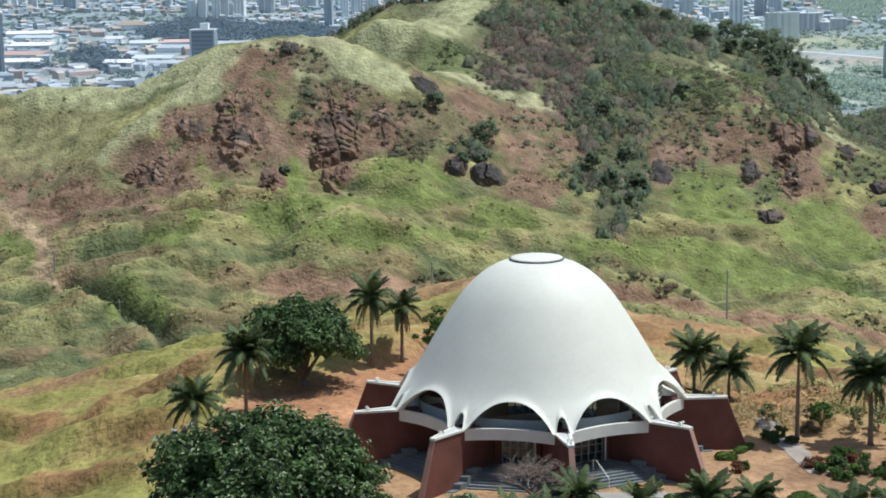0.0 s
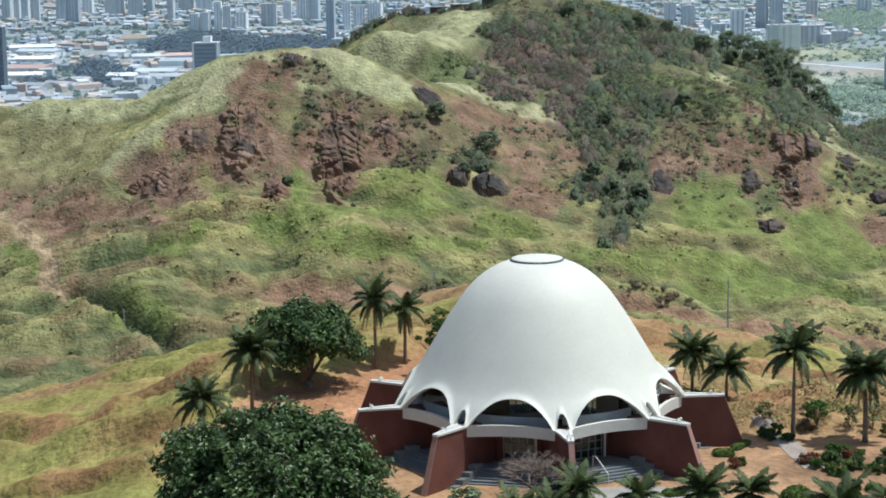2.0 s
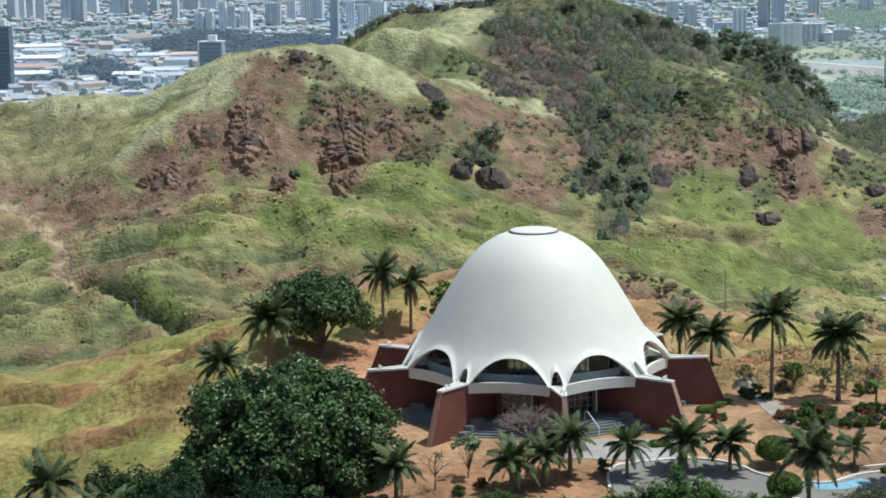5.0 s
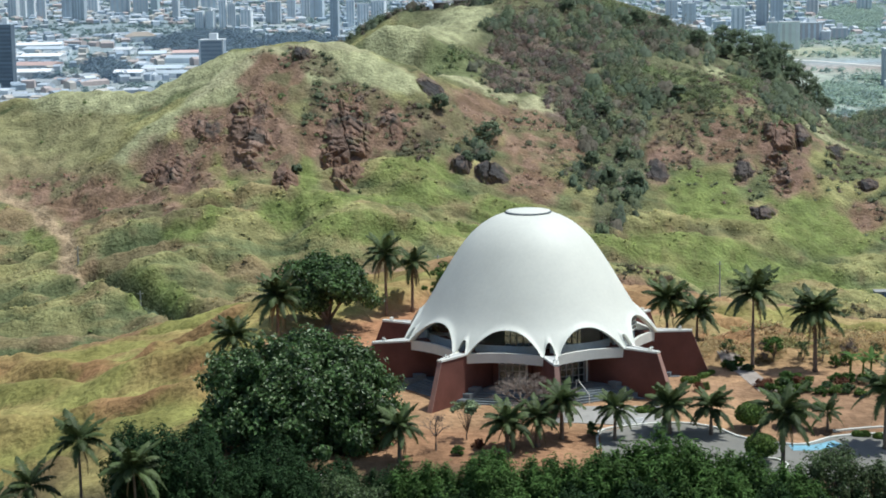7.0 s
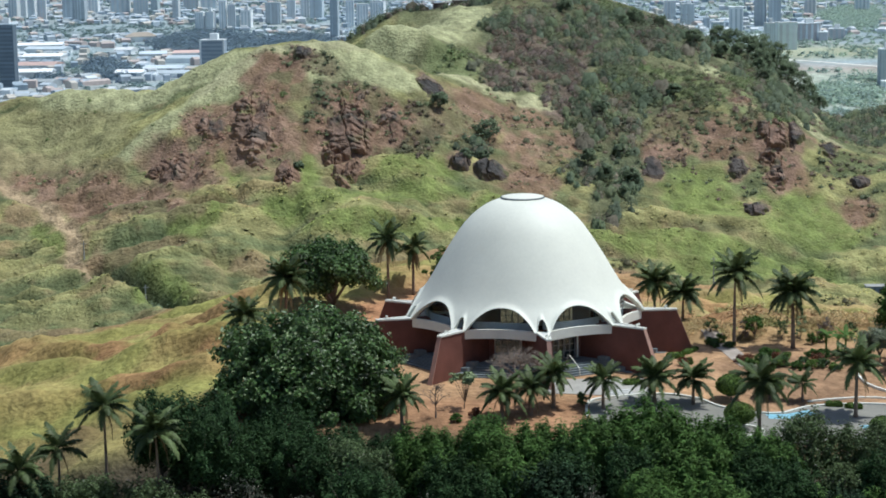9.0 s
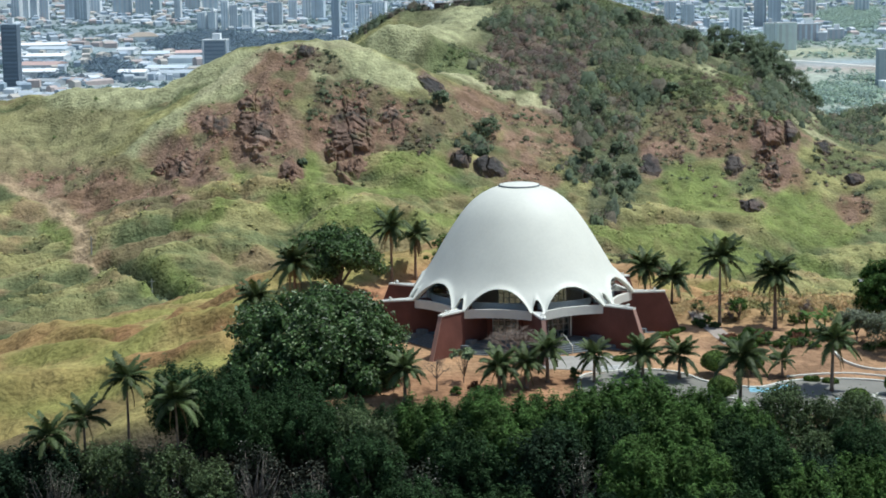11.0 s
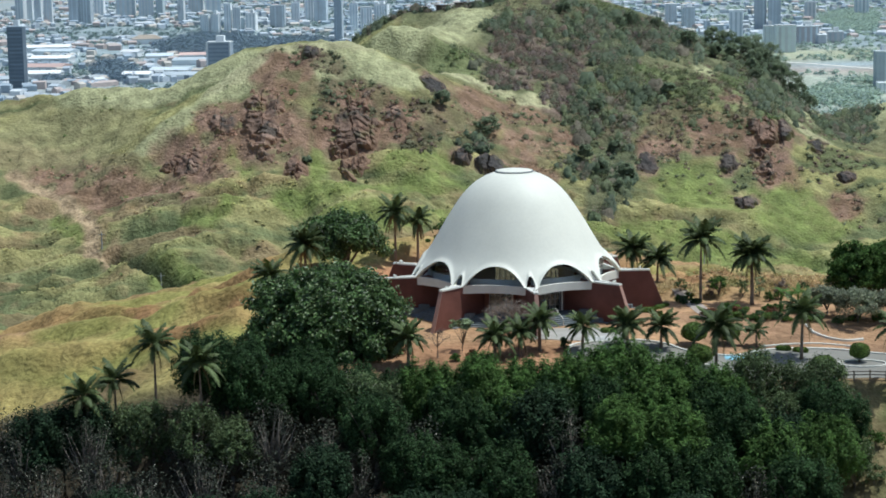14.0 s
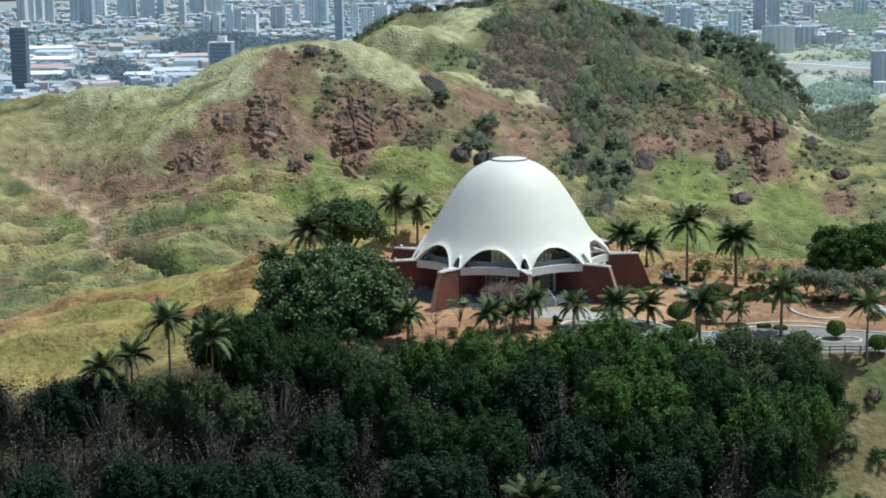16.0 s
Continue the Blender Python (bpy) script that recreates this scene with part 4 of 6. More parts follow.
palm(23.1, 2.2, 7.9, 1.12, 26, "tall royal palm with smooth grey trunk on bare earth", 1, True, 0.20, 1)
palm(29.3, 0.6, 6.7, 1.05, 44, "tall palm with thick drooping crown beside bare earth", 6, False, 0.24, 2)
palm(21.6, -31.9, 3.7, 1.08, 20, "royal palm beside the kerbed drive", 1, True, 0.20, 3)
palm(32.0, -23.0, 4.1, 1.0, 22, "palm with arching fronds beside the drive", 3, False, 0.2, 4)
palm(40.1, -33.6, 3.9, 0.85, 14, "thin tall palm with ragged crown by the road", 2, True, 0.16, 5)
palm(-11.4, -31.9, 3.2, 0.85, 26, "palm with drooping fronds on bare earth", 4, False, 0.2, 6)
palm(-2.1, -28.2, 2.6, 0.85, 28, "stout young palm with thick green crown", 3, False, 0.24, 7)
palm(0.6, -26.4, 2.6, 0.75, 26, "stout young palm with dark crown", 4, False, 0.24, 8)
palm(2.8, -24.2, 3.4, 0.84, 26, "young palm with upright fronds in front of the steps", 2, False, 0.22, 9)
palm(7.6, -23.7, 2.7, 0.8, 24, "young palm with arching fronds beside white kerb", 0, False, 0.17, 10)
palm(12.7, -21.6, 2.4, 0.9, 30, "young palm with dense dark crown", 1, False, 0.19, 11)
palm(16.5, -21.4, 2.2, 0.8, 24, "young palm with open crown beside the drive", 0, False, 0.18, 12)
palm(27.5, -18.9, 1.0, 0.6, 14, "low young palm on bare earth", 0, False, 0.14, 13)
palm(-16.9, 29.8, 7.8, 1.0, 26, "tall palm with hanging dry fronds at the earth's edge", 9, True, 0.2, 14)
palm(-13.9, 31.8, 7.0, 0.85, 18, "tall palm with drooping half-dead crown", 12, False, 0.2, 15)
palm(-27.6, 12.0, 6.6, 1.1, 30, "palm with hanging fronds beside the shade tree", 7, False, 0.19, 16)
palm(-31.2, 5.0, 3.7, 1.0, 26, "palm with wide drooping crown on the slope's edge", 2, False, 0.19, 17)
palm(15.7, 21.0, 4.2, 1.05, 30, "palm with bright arching fronds behind the temple", 2, False, 0.18, 18)
palm(18.9, 19.0, 3.2, 1.0, 28, "palm with open arching crown behind the temple", 1, False, 0.18, 19)
palm(-37.0, -41.6, 4.2, 0.95, 20, "tall dark palm on the wooded slope", 1, True, 0.18, 20)
palm(-31.2, -47.0, 3.9, 1.0, 22, "dark palm among the slope's trees", 2, False, 0.18, 21)
palm(-41.3, -41.5, 0.9, 0.9, 18, "dark palm with flat crown on the wooded slope", 1, False, 0.18, 22)
palm(-43.0, -47.0, 0.6, 0.95, 20, "dark palm with drooping fronds on the slope", 3, False, 0.18, 23)
palm(2.0, -66.0, -8.6, 1.2, 22, "spreading palm low among the slope's trees", 0, False, 0.2, 24)

# ---- trees round the temple ----
# the first tree's pale flecks imitate highlights on its leaves
set_at(make_tree("shade_tree", "broad green tree with painted pale leaf glints at the court's edge", 11, 8.5, 6.0, 3.0, 380, 130, 0.52, M_BROAD, 0.5, 0.4, 7000, clump_r=0.17, glint_mat=M_PALELEAF, limbs=40), -20.2, -26.0)
set_at(make_tree("shade_tree", "round dark green shade tree on orange earth", 23, 6.3, 4.1, 5.0, 130, 110, 0.50, M_BROAD, 0.42, 0.22, limbs=16, clump_r=0.21), -23.2, 22.5)
set_at(make_tree("shade_tree", "dense dark tree beside the court", 31, 3.4, 3.6, 3.4, 190, 90, 0.38, M_LEAF2, 0.3, 0.25, clump_r=0.22), 42.6, 3.5)
set_at(make_tree("shade_tree", "dense dark tree with glossy leaves", 37, 4.4, 3.3, 2.9, 200, 90, 0.42, M_LEAF2, 0.3, 0.25, 60, clump_r=0.22), 48.6, 5.5)
set_at(make_tree("flowering_tree", "small grey-green tree with pale blossom", 41, 2.9, 1.6, 2.3, 90, 60, 0.32, M_SILVER, 0.12, 0.3, 260), 40.8, -8.0)
set_at(make_tree("flowering_tree", "small grey-green tree with pale blossom", 45, 2.7, 1.5, 2.2, 80, 60, 0.32, M_SILVER, 0.12, 0.3, 260), 45.6, -6.4)
set_at(make_tree("flowering_tree", "small spreading tree in a planted bed", 43, 2.2, 1.3, 2.1, 60, 56, 0.30, M_SILVER, 0.1, 0.35, 120), 37.6, -5.2)
set_at(make_tree("shrub_tree", "small round tree at the court's edge", 47, 1.3, 0.9, 1.8, 30, 40, 0.25, M_LEAF2, 0.08, 0.4), 25.6, 4.4)
set_at(make_tree("shrub_tree", "dark round tree behind the temple", 49, 2.2, 2.8, 3.4, 40, 50, 0.36, M_LEAF2, 0.14, 0.4), -9.6, 27.5)

# wooded slope below the court: a few kinds, repeated, the lower ones darkened as shade
WOOD = [
    make_tree("slope_tree", "dense green tree with upright sprays on the steep slope", 61, 4.1, 3.7, 3.8, 150, 80, 0.62, M_LEAF2, 0.26, 0.3, group="slope trees", slim=0.24, upright=1.5, clump_r=0.24),
    make_tree("slope_tree", "dark green tree with upright sprays on the steep slope", 67, 3.8, 3.8, 3.8, 170, 72, 0.40, M_LEAF, 0.24, 0.3, group="slope trees", slim=0.32, upright=1.5, clump_r=0.22),
    make_tree("slope_tree", "thin grey-green tree on the steep slope", 71, 3.4, 4.0, 4.0, 120, 44, 0.32, M_LEAF3, 0.22, 0.3, 120, group="slope trees", upright=1.2, limbs=24),
    make_tree("slope_tree", "half-bare grey tree on the steep slope", 73, 3.2, 4.2, 4.0, 110, 15, 0.30, M_SHADEDULL, 0.22, 0.25, 60, group="slope trees", upright=1.3, limbs=60),
    make_tree("slope_tree", "bushy tree low on the slope, leaf colour darkened for shade", 79, 3.8, 3.8, 3.8, 170, 72, 0.40, M_SHADELEAF, 0.24, 0.3, group="slope trees", slim=0.4, upright=1.3, clump_r=0.22),
]
# edge of the wood: kind, x, y, height of the crown's top, scale
WOODLAND = [
    (1, -32.0, -42.0, 5.0, 1.05), (1, -27.8, -43.5, 3.2, 1.0), (1, -24.0, -41.0, 1.6, 0.9), (1, -19.6, -41.0, 1.6, 0.9), (2, -15.6, -40.8, 2.0, 0.85), (2, -12.6, -42.0, 1.4, 0.8), (1, -22.0, -37.5, 2.4, 0.95), (1, -28.0, -38.0, 3.4, 0.95), (0, -8.6, -40.6, 1.2, 0.85), (0, -3.4, -40.2, 1.9, 0.9), (0, 1.6, -40.4, 1.4, 0.9),
    (0, 6.4, -40.4, 2.0, 0.95), (0, 11.6, -40.2, 2.9, 1.05), (0, 16.4, -40.6, 1.8, 0.95), (0, 21.0, -40.6, 0.6, 0.9), (2, 24.8, -39.0, 4.0, 1.0), (2, 28.6, -39.0, 2.6, 0.85), (2, 32.0, -38.4, 2.8, 0.95),
    (1, 33.6, -41.2, -1.6, 0.85), (2, -36.4, -47.0, 0.6, 0.85), (3, -42.4, -50.0, -0.6, 0.9), (3, -49.0, -50.0, -1.0, 0.95), (3, -55.0, -48.0, -1.6, 0.95), (2, -31.6, -48.6, 0.8, 0.95),
]
WOODLAND += [(1, -17.0, -37.0, 0.6, 0.85), (1, -12.0, -38.6, 0.2, 0.8), (1, -8.0, -39.0, -0.2, 0.75), (1, 4.0, -43.5, 0.2, 0.9), (1, 9.0, -43.6, 0.4, 1.0), (0, 14.0, -43.8, 0.6, 1.0), (1, 18.6, -43.5, 0.2, 0.95), (1, 22.4, -43.6, -0.6, 0.95), (2, 27.2, -42.6, 0.2, 0.9), (1, 31.0, -42.8, -0.4, 0.95), (0, -1.2, -43.6, 0.0, 0.9), (1, -6.0, -43.8, -0.2, 0.9)]
WOODLAND += [(3, -64.0, -31.0, -4.2, 0.8), (3, -70.0, -32.0, -5.2, 0.85), (3, -58.5, -34.0, -4.4, 0.75), (3, -53.0, -38.0, -4.0, 0.7), (3, -67.0, -26.0, -5.4, 0.75), (3, -74.0, -28.0, -6.0, 0.8)]
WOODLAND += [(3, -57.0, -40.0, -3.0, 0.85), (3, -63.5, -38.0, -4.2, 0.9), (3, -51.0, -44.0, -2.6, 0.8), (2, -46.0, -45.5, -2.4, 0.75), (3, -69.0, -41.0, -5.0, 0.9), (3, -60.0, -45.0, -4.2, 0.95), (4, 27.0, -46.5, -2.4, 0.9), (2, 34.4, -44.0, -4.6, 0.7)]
wood_rng = random.Random(4)
for row, (y0, top) in enumerate(((-47, -1.0), (-53, -4.2), (-59.5, -7.6), (-66, -11.0), (-73, -14.6))):
    x = -62.0 + 2.4 * (row % 2)
    while x < 33 - row * 1.5:
        # darker kinds further down carry the slope's shade in their leaf colour
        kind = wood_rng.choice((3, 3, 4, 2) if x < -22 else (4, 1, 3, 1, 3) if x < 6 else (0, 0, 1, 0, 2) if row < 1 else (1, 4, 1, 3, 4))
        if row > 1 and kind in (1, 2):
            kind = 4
        WOODLAND.append((kind, x + wood_rng.uniform(-1, 1), y0 + wood_rng.uniform(-1.5, 1.5), top + wood_rng.uniform(-0.8, 1.2) + (-2.0 if x > 24 else 0), wood_rng.uniform(0.9, 1.15)))
        x += wood_rng.uniform(4.2, 5.6)
TALL = [m.children[1].bound_box[1][2] for m in WOOD]
used = set()
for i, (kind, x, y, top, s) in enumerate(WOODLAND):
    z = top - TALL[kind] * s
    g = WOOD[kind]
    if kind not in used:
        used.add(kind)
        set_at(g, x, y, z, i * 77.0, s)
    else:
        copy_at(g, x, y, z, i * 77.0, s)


# ---- bare and small growth ----
def twig_bush(x, y, width, height, seed, label, name="bare_tree", forks=4):
    """A leafless bush: limbs that fork three times into fine twigs."""
    r = random.Random(seed)
    vs, fs = [], []
    def add(a, b, ra, rb, sides):
        v, f = tube([a, (a + b) / 2 + Vector((r.uniform(-1, 1), r.uniform(-1, 1), 0.5)) * (b - a).length * 0.06, b], [ra, (ra + rb) / 2, rb], sides)
        o = len(vs)
        vs.extend(v)
        fs.extend([tuple(i + o for i in q) for q in f])
    def grow(a, way, ln, rad, level):
        b = a + way * ln
        add(a, b, rad, rad * 0.6, 5 if level < 2 else 3)
        if level < 4:
            for _ in range(forks if level else forks + 2):
                w = (way + Vector((r.gauss(0, 0.55), r.gauss(0, 0.55), r.gauss(0.02, 0.3)))).normalized()
                grow(b, w, ln * r.uniform(0.5, 0.8), rad * 0.5, level + 1)
    g = root(name, label, "tree", at=(x, y, ground_z(x, y)))
    grow(Vector((0, 0, -0.2)), Vector((0, 0, 1)), height * 0.34, 0.10, 0)
    sx = sorted(max(abs(v.x), abs(v.y)) for v in vs)[int(len(vs) * 0.94)]
    sz = sorted(v.z for v in vs)[int(len(vs) * 0.985)]
    vs = [(v.x * width / 2 / sx, v.y * width / 2 / sx, v.z * height / sz) for v in vs]
    mk("bare_crown", vs, fs, M_TWIG, g)
    return g


twig_bush(-0.7, -18.9, 8.4, 4.0, 81, "leafless pinkish-grey spreading tree before the entrance", forks=6)
set_at(make_tree("ornamental_tree", "small pale-leaved tree with thin stems on bare earth", 83, 1.3, 0.7, 2.9, 26, 26, 0.34, M_PALELEAF, 0.06, 0.3, limbs=14), -5.7, -25.6)
twig_bush(-8.4, -28.6, 2.6, 3.4, 5, "thin leafless sapling on bare earth", "bare_sapling")
twig_bush(-12.0, -27.0, 2.2, 2.6, 8, "thin leafless sapling on bare earth", "bare_sapling")


def shrub(x, y, rx, rz, mat, label, name="shrub", seed=1, leaf=0.22, clumps=26, leaves=34, group="", lift=0.8):
    g = root(name, label, "shrub", group, at=(x, y, ground_z(x, y)))
    pts, face, mids = crown_points(seed, rx, rz, clumps, leaves, 0.34)
    c = new("foliage", leaf_mesh("foliage", pts + np.array([0, 0, rz * lift]), face, leaf, mat, seed + 2))
    c.parent = g
    s = new("stems", limbs_mesh("stems", mids, rz * lift, 0.05, seed + 1, 5, 0.2))
    s.parent = g
    return g


def topiary(x, y, radius, height, label, seed):
    """A clipped round bush: close small leaves over a dark core on a short stem."""
    g = root("topiary_bush", label, "topiary", "clipped bushes", at=(x, y, ground_z(x, y)))
    r = np.random.default_rng(seed)
    way = unit(r.normal(size=(2600, 3)))
    way[:, 2] = np.where(way[:, 2] < -0.5, -way[:, 2], way[:, 2])
    rad = 1 + 0.06 * np.sin(5 * way[:, 0] + seed) * np.cos(4 * way[:, 1])
    pts = way * rad[:, None] * np.array([radius, radius, height / 2]) * r.uniform(0.9, 1.02, (2600, 1)) + np.array([0, 0, height * 0.55 + 0.2])
    c = new("foliage", leaf_mesh("foliage", pts, unit(way + r.normal(size=way.shape) * 0.35), 0.2, M_TOPIARY, seed))
    c.parent = g
    bm = bmesh.new()
    bmesh.ops.create_icosphere(bm, subdivisions=3, radius=1.0, matrix=Matrix.Translation((0, 0, height * 0.55 + 0.2)) @ Matrix.Diagonal((radius * 0.9, radius * 0.9, height * 0.45, 1)))
    part("inner_core", bm, M_LEAF, g, smooth=True)
    v, f = tube([(0, 0, -0.1), (0.02, 0, 0.3), (0, 0, 0.6)], [0.13, 0.1, 0.1], 8)
    mk("stem", v, f, M_TRUNK, g)
    return g


topiary(20.4, -19.4, 1.45, 2.3, "clipped dome-shaped bush on bare earth", 1)
topiary(24.3, -18.4, 1.35, 2.1, "clipped yellow-green dome bush on bare earth", 2)
topiary(20.2, -28.0, 1.45, 2.3, "clipped dark dome bush in a white planter ring", 3)
topiary(38.2, -24.2, 1.1, 1.9, "clipped yellow-green round bush on a kerbed island", 4)
topiary(41.7, -32.2, 1.15, 1.8, "clipped round bush beside the road", 5)
topiary(33.2, -31.0, 1.3, 2.0, "clipped round bush at the drive's edge", 6)

# low planting
LOW = [(20.6, 2.4, 0.9, 0.6), (21.8, 3.3, 0.9, 0.7), (22.4, 1.2, 0.8, 0.5), (23.6, -7.8, 0.8, 0.6), (24.6, -8.4, 0.8, 0.5),
       (25.4, -6.6, 0.9, 0.8), (26.0, -3.2, 0.9, 0.6), (26.9, -2.6, 0.8, 0.4), (27.2, -7.6, 1.0, 0.8), (28.4, -8.4, 0.9, 0.5), (30.0, -8.2, 0.9, 0.7), (31.2, -7.6, 1.0, 0.6),
       (32.0, -4.4, 1.0, 0.7), (33.4, -4.6, 0.9, 0.8), (26.0, -12.2, 0.9, 0.5), (27.6, -12.4, 0.8, 0.4), (34.6, -8.6, 1.0, 0.7), (38.6, -8.4, 1.1, 0.6), (43.4, -7.2, 1.0, 0.7),
       (17.4, -6.8, 0.6, 0.5), (5.6, -23.0, 0.8, 0.9), (-6.4, -29.6, 0.7, 0.6), (-31.0, 0.0, 1.0, 0.9), (44.6, -14.0, 1.0, 0.6), (31.6, 2.4, 0.8, 0.9), (33.0, 3.2, 0.8, 0.8)]
LOW += [(20.9, 1.4, 0.7, 0.5), (24.9, -5.6, 0.8, 0.6), (26.3, -8.2, 0.9, 0.6), (29.2, -7.2, 0.9, 0.6), (25.2, -9.4, 0.9, 0.5), (32.4, -8.4, 0.9, 0.6), (34.4, -5.2, 0.9, 0.6), (30.8, -3.6, 0.9, 0.6), (28.0, -4.2, 0.7, 0.4), (36.0, -8.0, 0.9, 0.6), (40.4, -7.6, 0.9, 0.6), (45.6, -5.0, 1.0, 0.8)]
for i, (x, y, rx, rz) in enumerate([(x, y, rx * 0.8, rz * 0.78) for x, y, rx, rz in LOW]):
    shrub(x, y, rx, rz, (M_LEAF2, M_TOPIARY, M_BROAD)[i % 3], "low leafy shrub planted in bare earth", seed=200 + 3 * i, leaf=0.2, group="low shrubs", clumps=26, leaves=40)
for i, (x, y) in enumerate(((33.5, -3.0), (34.6, -1.4), (35.8, -3.2), (32.6, -1.0))):
    g = root("banana_plant", "tall banana plant with broad upright leaves", "banana plant", "banana plants", at=(x, y, ground_z(x, y)))
    r = random.Random(i)
    v, f = tube([(0, 0, -0.2), (0.05, 0, 1.0), (0.1, 0.05, 1.9)], [0.13, 0.11, 0.07], 7)
    mk("stem", v, f, M_TOPIARY, g)
    for k in range(7):
        vs, fs = [], []
        ln, arch = r.uniform(1.3, 1.9), r.uniform(0.3, 0.9)
        for j in range(7):
            s = j / 6
            c = Vector((ln * s * 0.75, 0, ln * (0.95 * s - arch * s * s)))
            w = 0.26 * math.sin(math.pi * (0.1 + 0.88 * s))
            vs += [c + Vector((0, w, -0.08)), c, c + Vector((0, -w, -0.08))]
        for j in range(6):
            fs += [(3 * j, 3 * j + 1, 3 * j + 4, 3 * j + 3), (3 * j + 1, 3 * j + 2, 3 * j + 5, 3 * j + 4)]
        leaf = mk("leaf", vs, fs, M_LEAF2, g, smooth=True)
        leaf.matrix_basis = pose(0.1, 0.05, 1.75, 0, 0, k * 137 + r.uniform(-20, 20))

ROUGH = [(35.0, -37.4, 1.0, 0.8), (37.4, -39.6, 1.2, 0.9), (40.2, -38.0, 1.1, 0.7), (42.6, -41.4, 1.3, 0.9), (36.4, -43.6, 1.2, 0.9), (39.6, -45.2, 1.4, 1.0), (44.8, -44.6, 1.2, 0.8),
         (33.4, -47.6, 1.3, 1.0), (36.8, -50.0, 1.2, 0.9), (41.4, -49.6, 1.3, 0.9), (46.6, -50.4, 1.3, 1.0), (34.6, -54.4, 1.4, 1.0), (39.0, -55.6, 1.2, 0.9), (31.8, -51.6, 1.2, 1.1)]
for i, (x, y, rx, rz) in enumerate(ROUGH):
    shrub(x, y, rx, rz, (M_LEAF3, M_LEAF2, M_TWIG, M_LEAF3)[i % 4], "rough scrubby bush on the grassy slope" if i % 4 != 2 else "dry leafless bush on the grassy slope", name="slope_bush", seed=600 + 3 * i, leaf=0.26, group="slope bushes", clumps=22, leaves=30)
M_RED = material("red_leaves", (0.20, 0.085, 0.045), 0.7, vary=0.3, scale=1.0, bump=0, translucent=0.2, island=0.3)
for i, (x, y, rx) in enumerate(((16.6, -7.6, 0.7), (22.9, -6.4, 0.7), (23.6, -6.0, 0.6), (26.8, -4.8, 0.6), (31.0, -5.6, 0.7), (-4.6, -27.4, 0.6))):
    shrub(x, y, rx, 0.45, M_RED, "low red-leaved shrub on bare earth", seed=404 + 5 * i, leaf=0.18, group="red shrubs")


def hedge(x, y, rx, ry, height, turn, label, seed):
    """A low clipped hedge with an oval plan and close small leaves."""
    g = root("clipped_hedge", label, "hedge", "clipped hedges", at=(x, y, ground_z(x, y)), turn=turn)
    r = np.random.default_rng(seed)
    n = int(1500 * max(rx * ry, 1))
    way = unit(r.normal(size=(n, 3)))
    way[:, 2] = np.abs(way[:, 2])
    box = np.sign(way) * np.abs(way) ** 0.6
    pts = box * np.array([rx, ry, height]) * r.uniform(0.88, 1.03, (n, 1))
    c = new("foliage", leaf_mesh("foliage", pts, unit(way + r.normal(size=way.shape) * 0.4), 0.17, M_TOPIARY, seed))
    c.parent = g
    bm = bmesh.new()
    bmesh.ops.create_icosphere(bm, subdivisions=3, radius=1.0, matrix=Matrix.Diagonal((rx * 0.95, ry * 0.95, height * 0.9, 1)))
    part("inner_core", bm, M_LEAF, g, smooth=True)


hedge(16.2, -3.6, 0.95, 0.8, 0.5, 0, "low oval clipped hedge on orange earth", 501)
hedge(30.4, -19.8, 0.85, 0.45, 0.5, 0, "low clipped hedge block beside the kerb", 509)
hedge(32.3, -20.2, 0.85, 0.45, 0.5, -8, "low clipped hedge block beside the kerb", 511)
hedge(10.9, -15.6, 1.0, 0.6, 0.5, 20, "low dark clipped hedge at a buttress foot", 513)
hedge(18.0, -0.9, 1.6, 0.5, 0.4, 60, "low clipped hedge along a brick buttress", 505)

# dry grass along the back edge of the court
r = np.random.default_rng(77)
n = 16000
bx = r.uniform(14, 49, n)
by = 5.5 + np.abs(r.normal(0, 4.5, n)) + 1.5 * np.sin(bx * 0.7)
ok = value_noise(bx, by, 2.2, 5) > 0.35
bx, by = bx[ok], by[ok]
n = len(bx)
pts = np.stack([bx, by, ground_height(bx, by) + small_bumps(bx, by) + r.uniform(0.0, 0.6, n) * value_noise(bx, by, 3.0, 9)], 1)
tints = np.array([(0.52, 0.38, 0.19), (0.48, 0.35, 0.17), (0.54, 0.41, 0.21)])[r.integers(0, 3, n)]
me = leaf_mesh("dry_grass", pts, unit(r.normal(size=(n, 3)) * np.array([1, 1, 0.2])), 0.6, M_SCRUB, 5, tints, 0.14)
me.normals_split_custom_set_from_vertices(np.tile((0.0, -0.5, 0.86), (4 * n, 1)).tolist())
tagged(new("dry_grass", me), "tall dry straw-coloured grass along the court's edge", "grass", kind="stuff")

# thin scrub at the court's back edge
EDGE = [(24.6, 4.6, 0.8, 1.1), (28.6, 4.2, 0.9, 1.3), (30.6, 4.0, 0.8, 1.4), (33.4, 4.4, 1.0, 1.2), (36.4, 4.8, 0.9, 1.3), (39.6, 5.0, 1.0, 1.2), (43.0, 5.2, 1.0, 1.1), (21.0, 6.0, 0.8, 0.9)]
for i, (x, y, rx, rz) in enumerate(EDGE):
    shrub(x, y, rx, rz, (M_TWIG, M_LEAF3, M_PALELEAF)[i % 3], ("dry leafless bush among straw-coloured grass", "thin grey-green bush among straw-coloured grass", "pale green bush among straw-coloured grass")[i % 3], name="edge_bush", seed=700 + 3 * i, leaf=0.2, group="bushes at the court's edge", clumps=22, leaves=24)


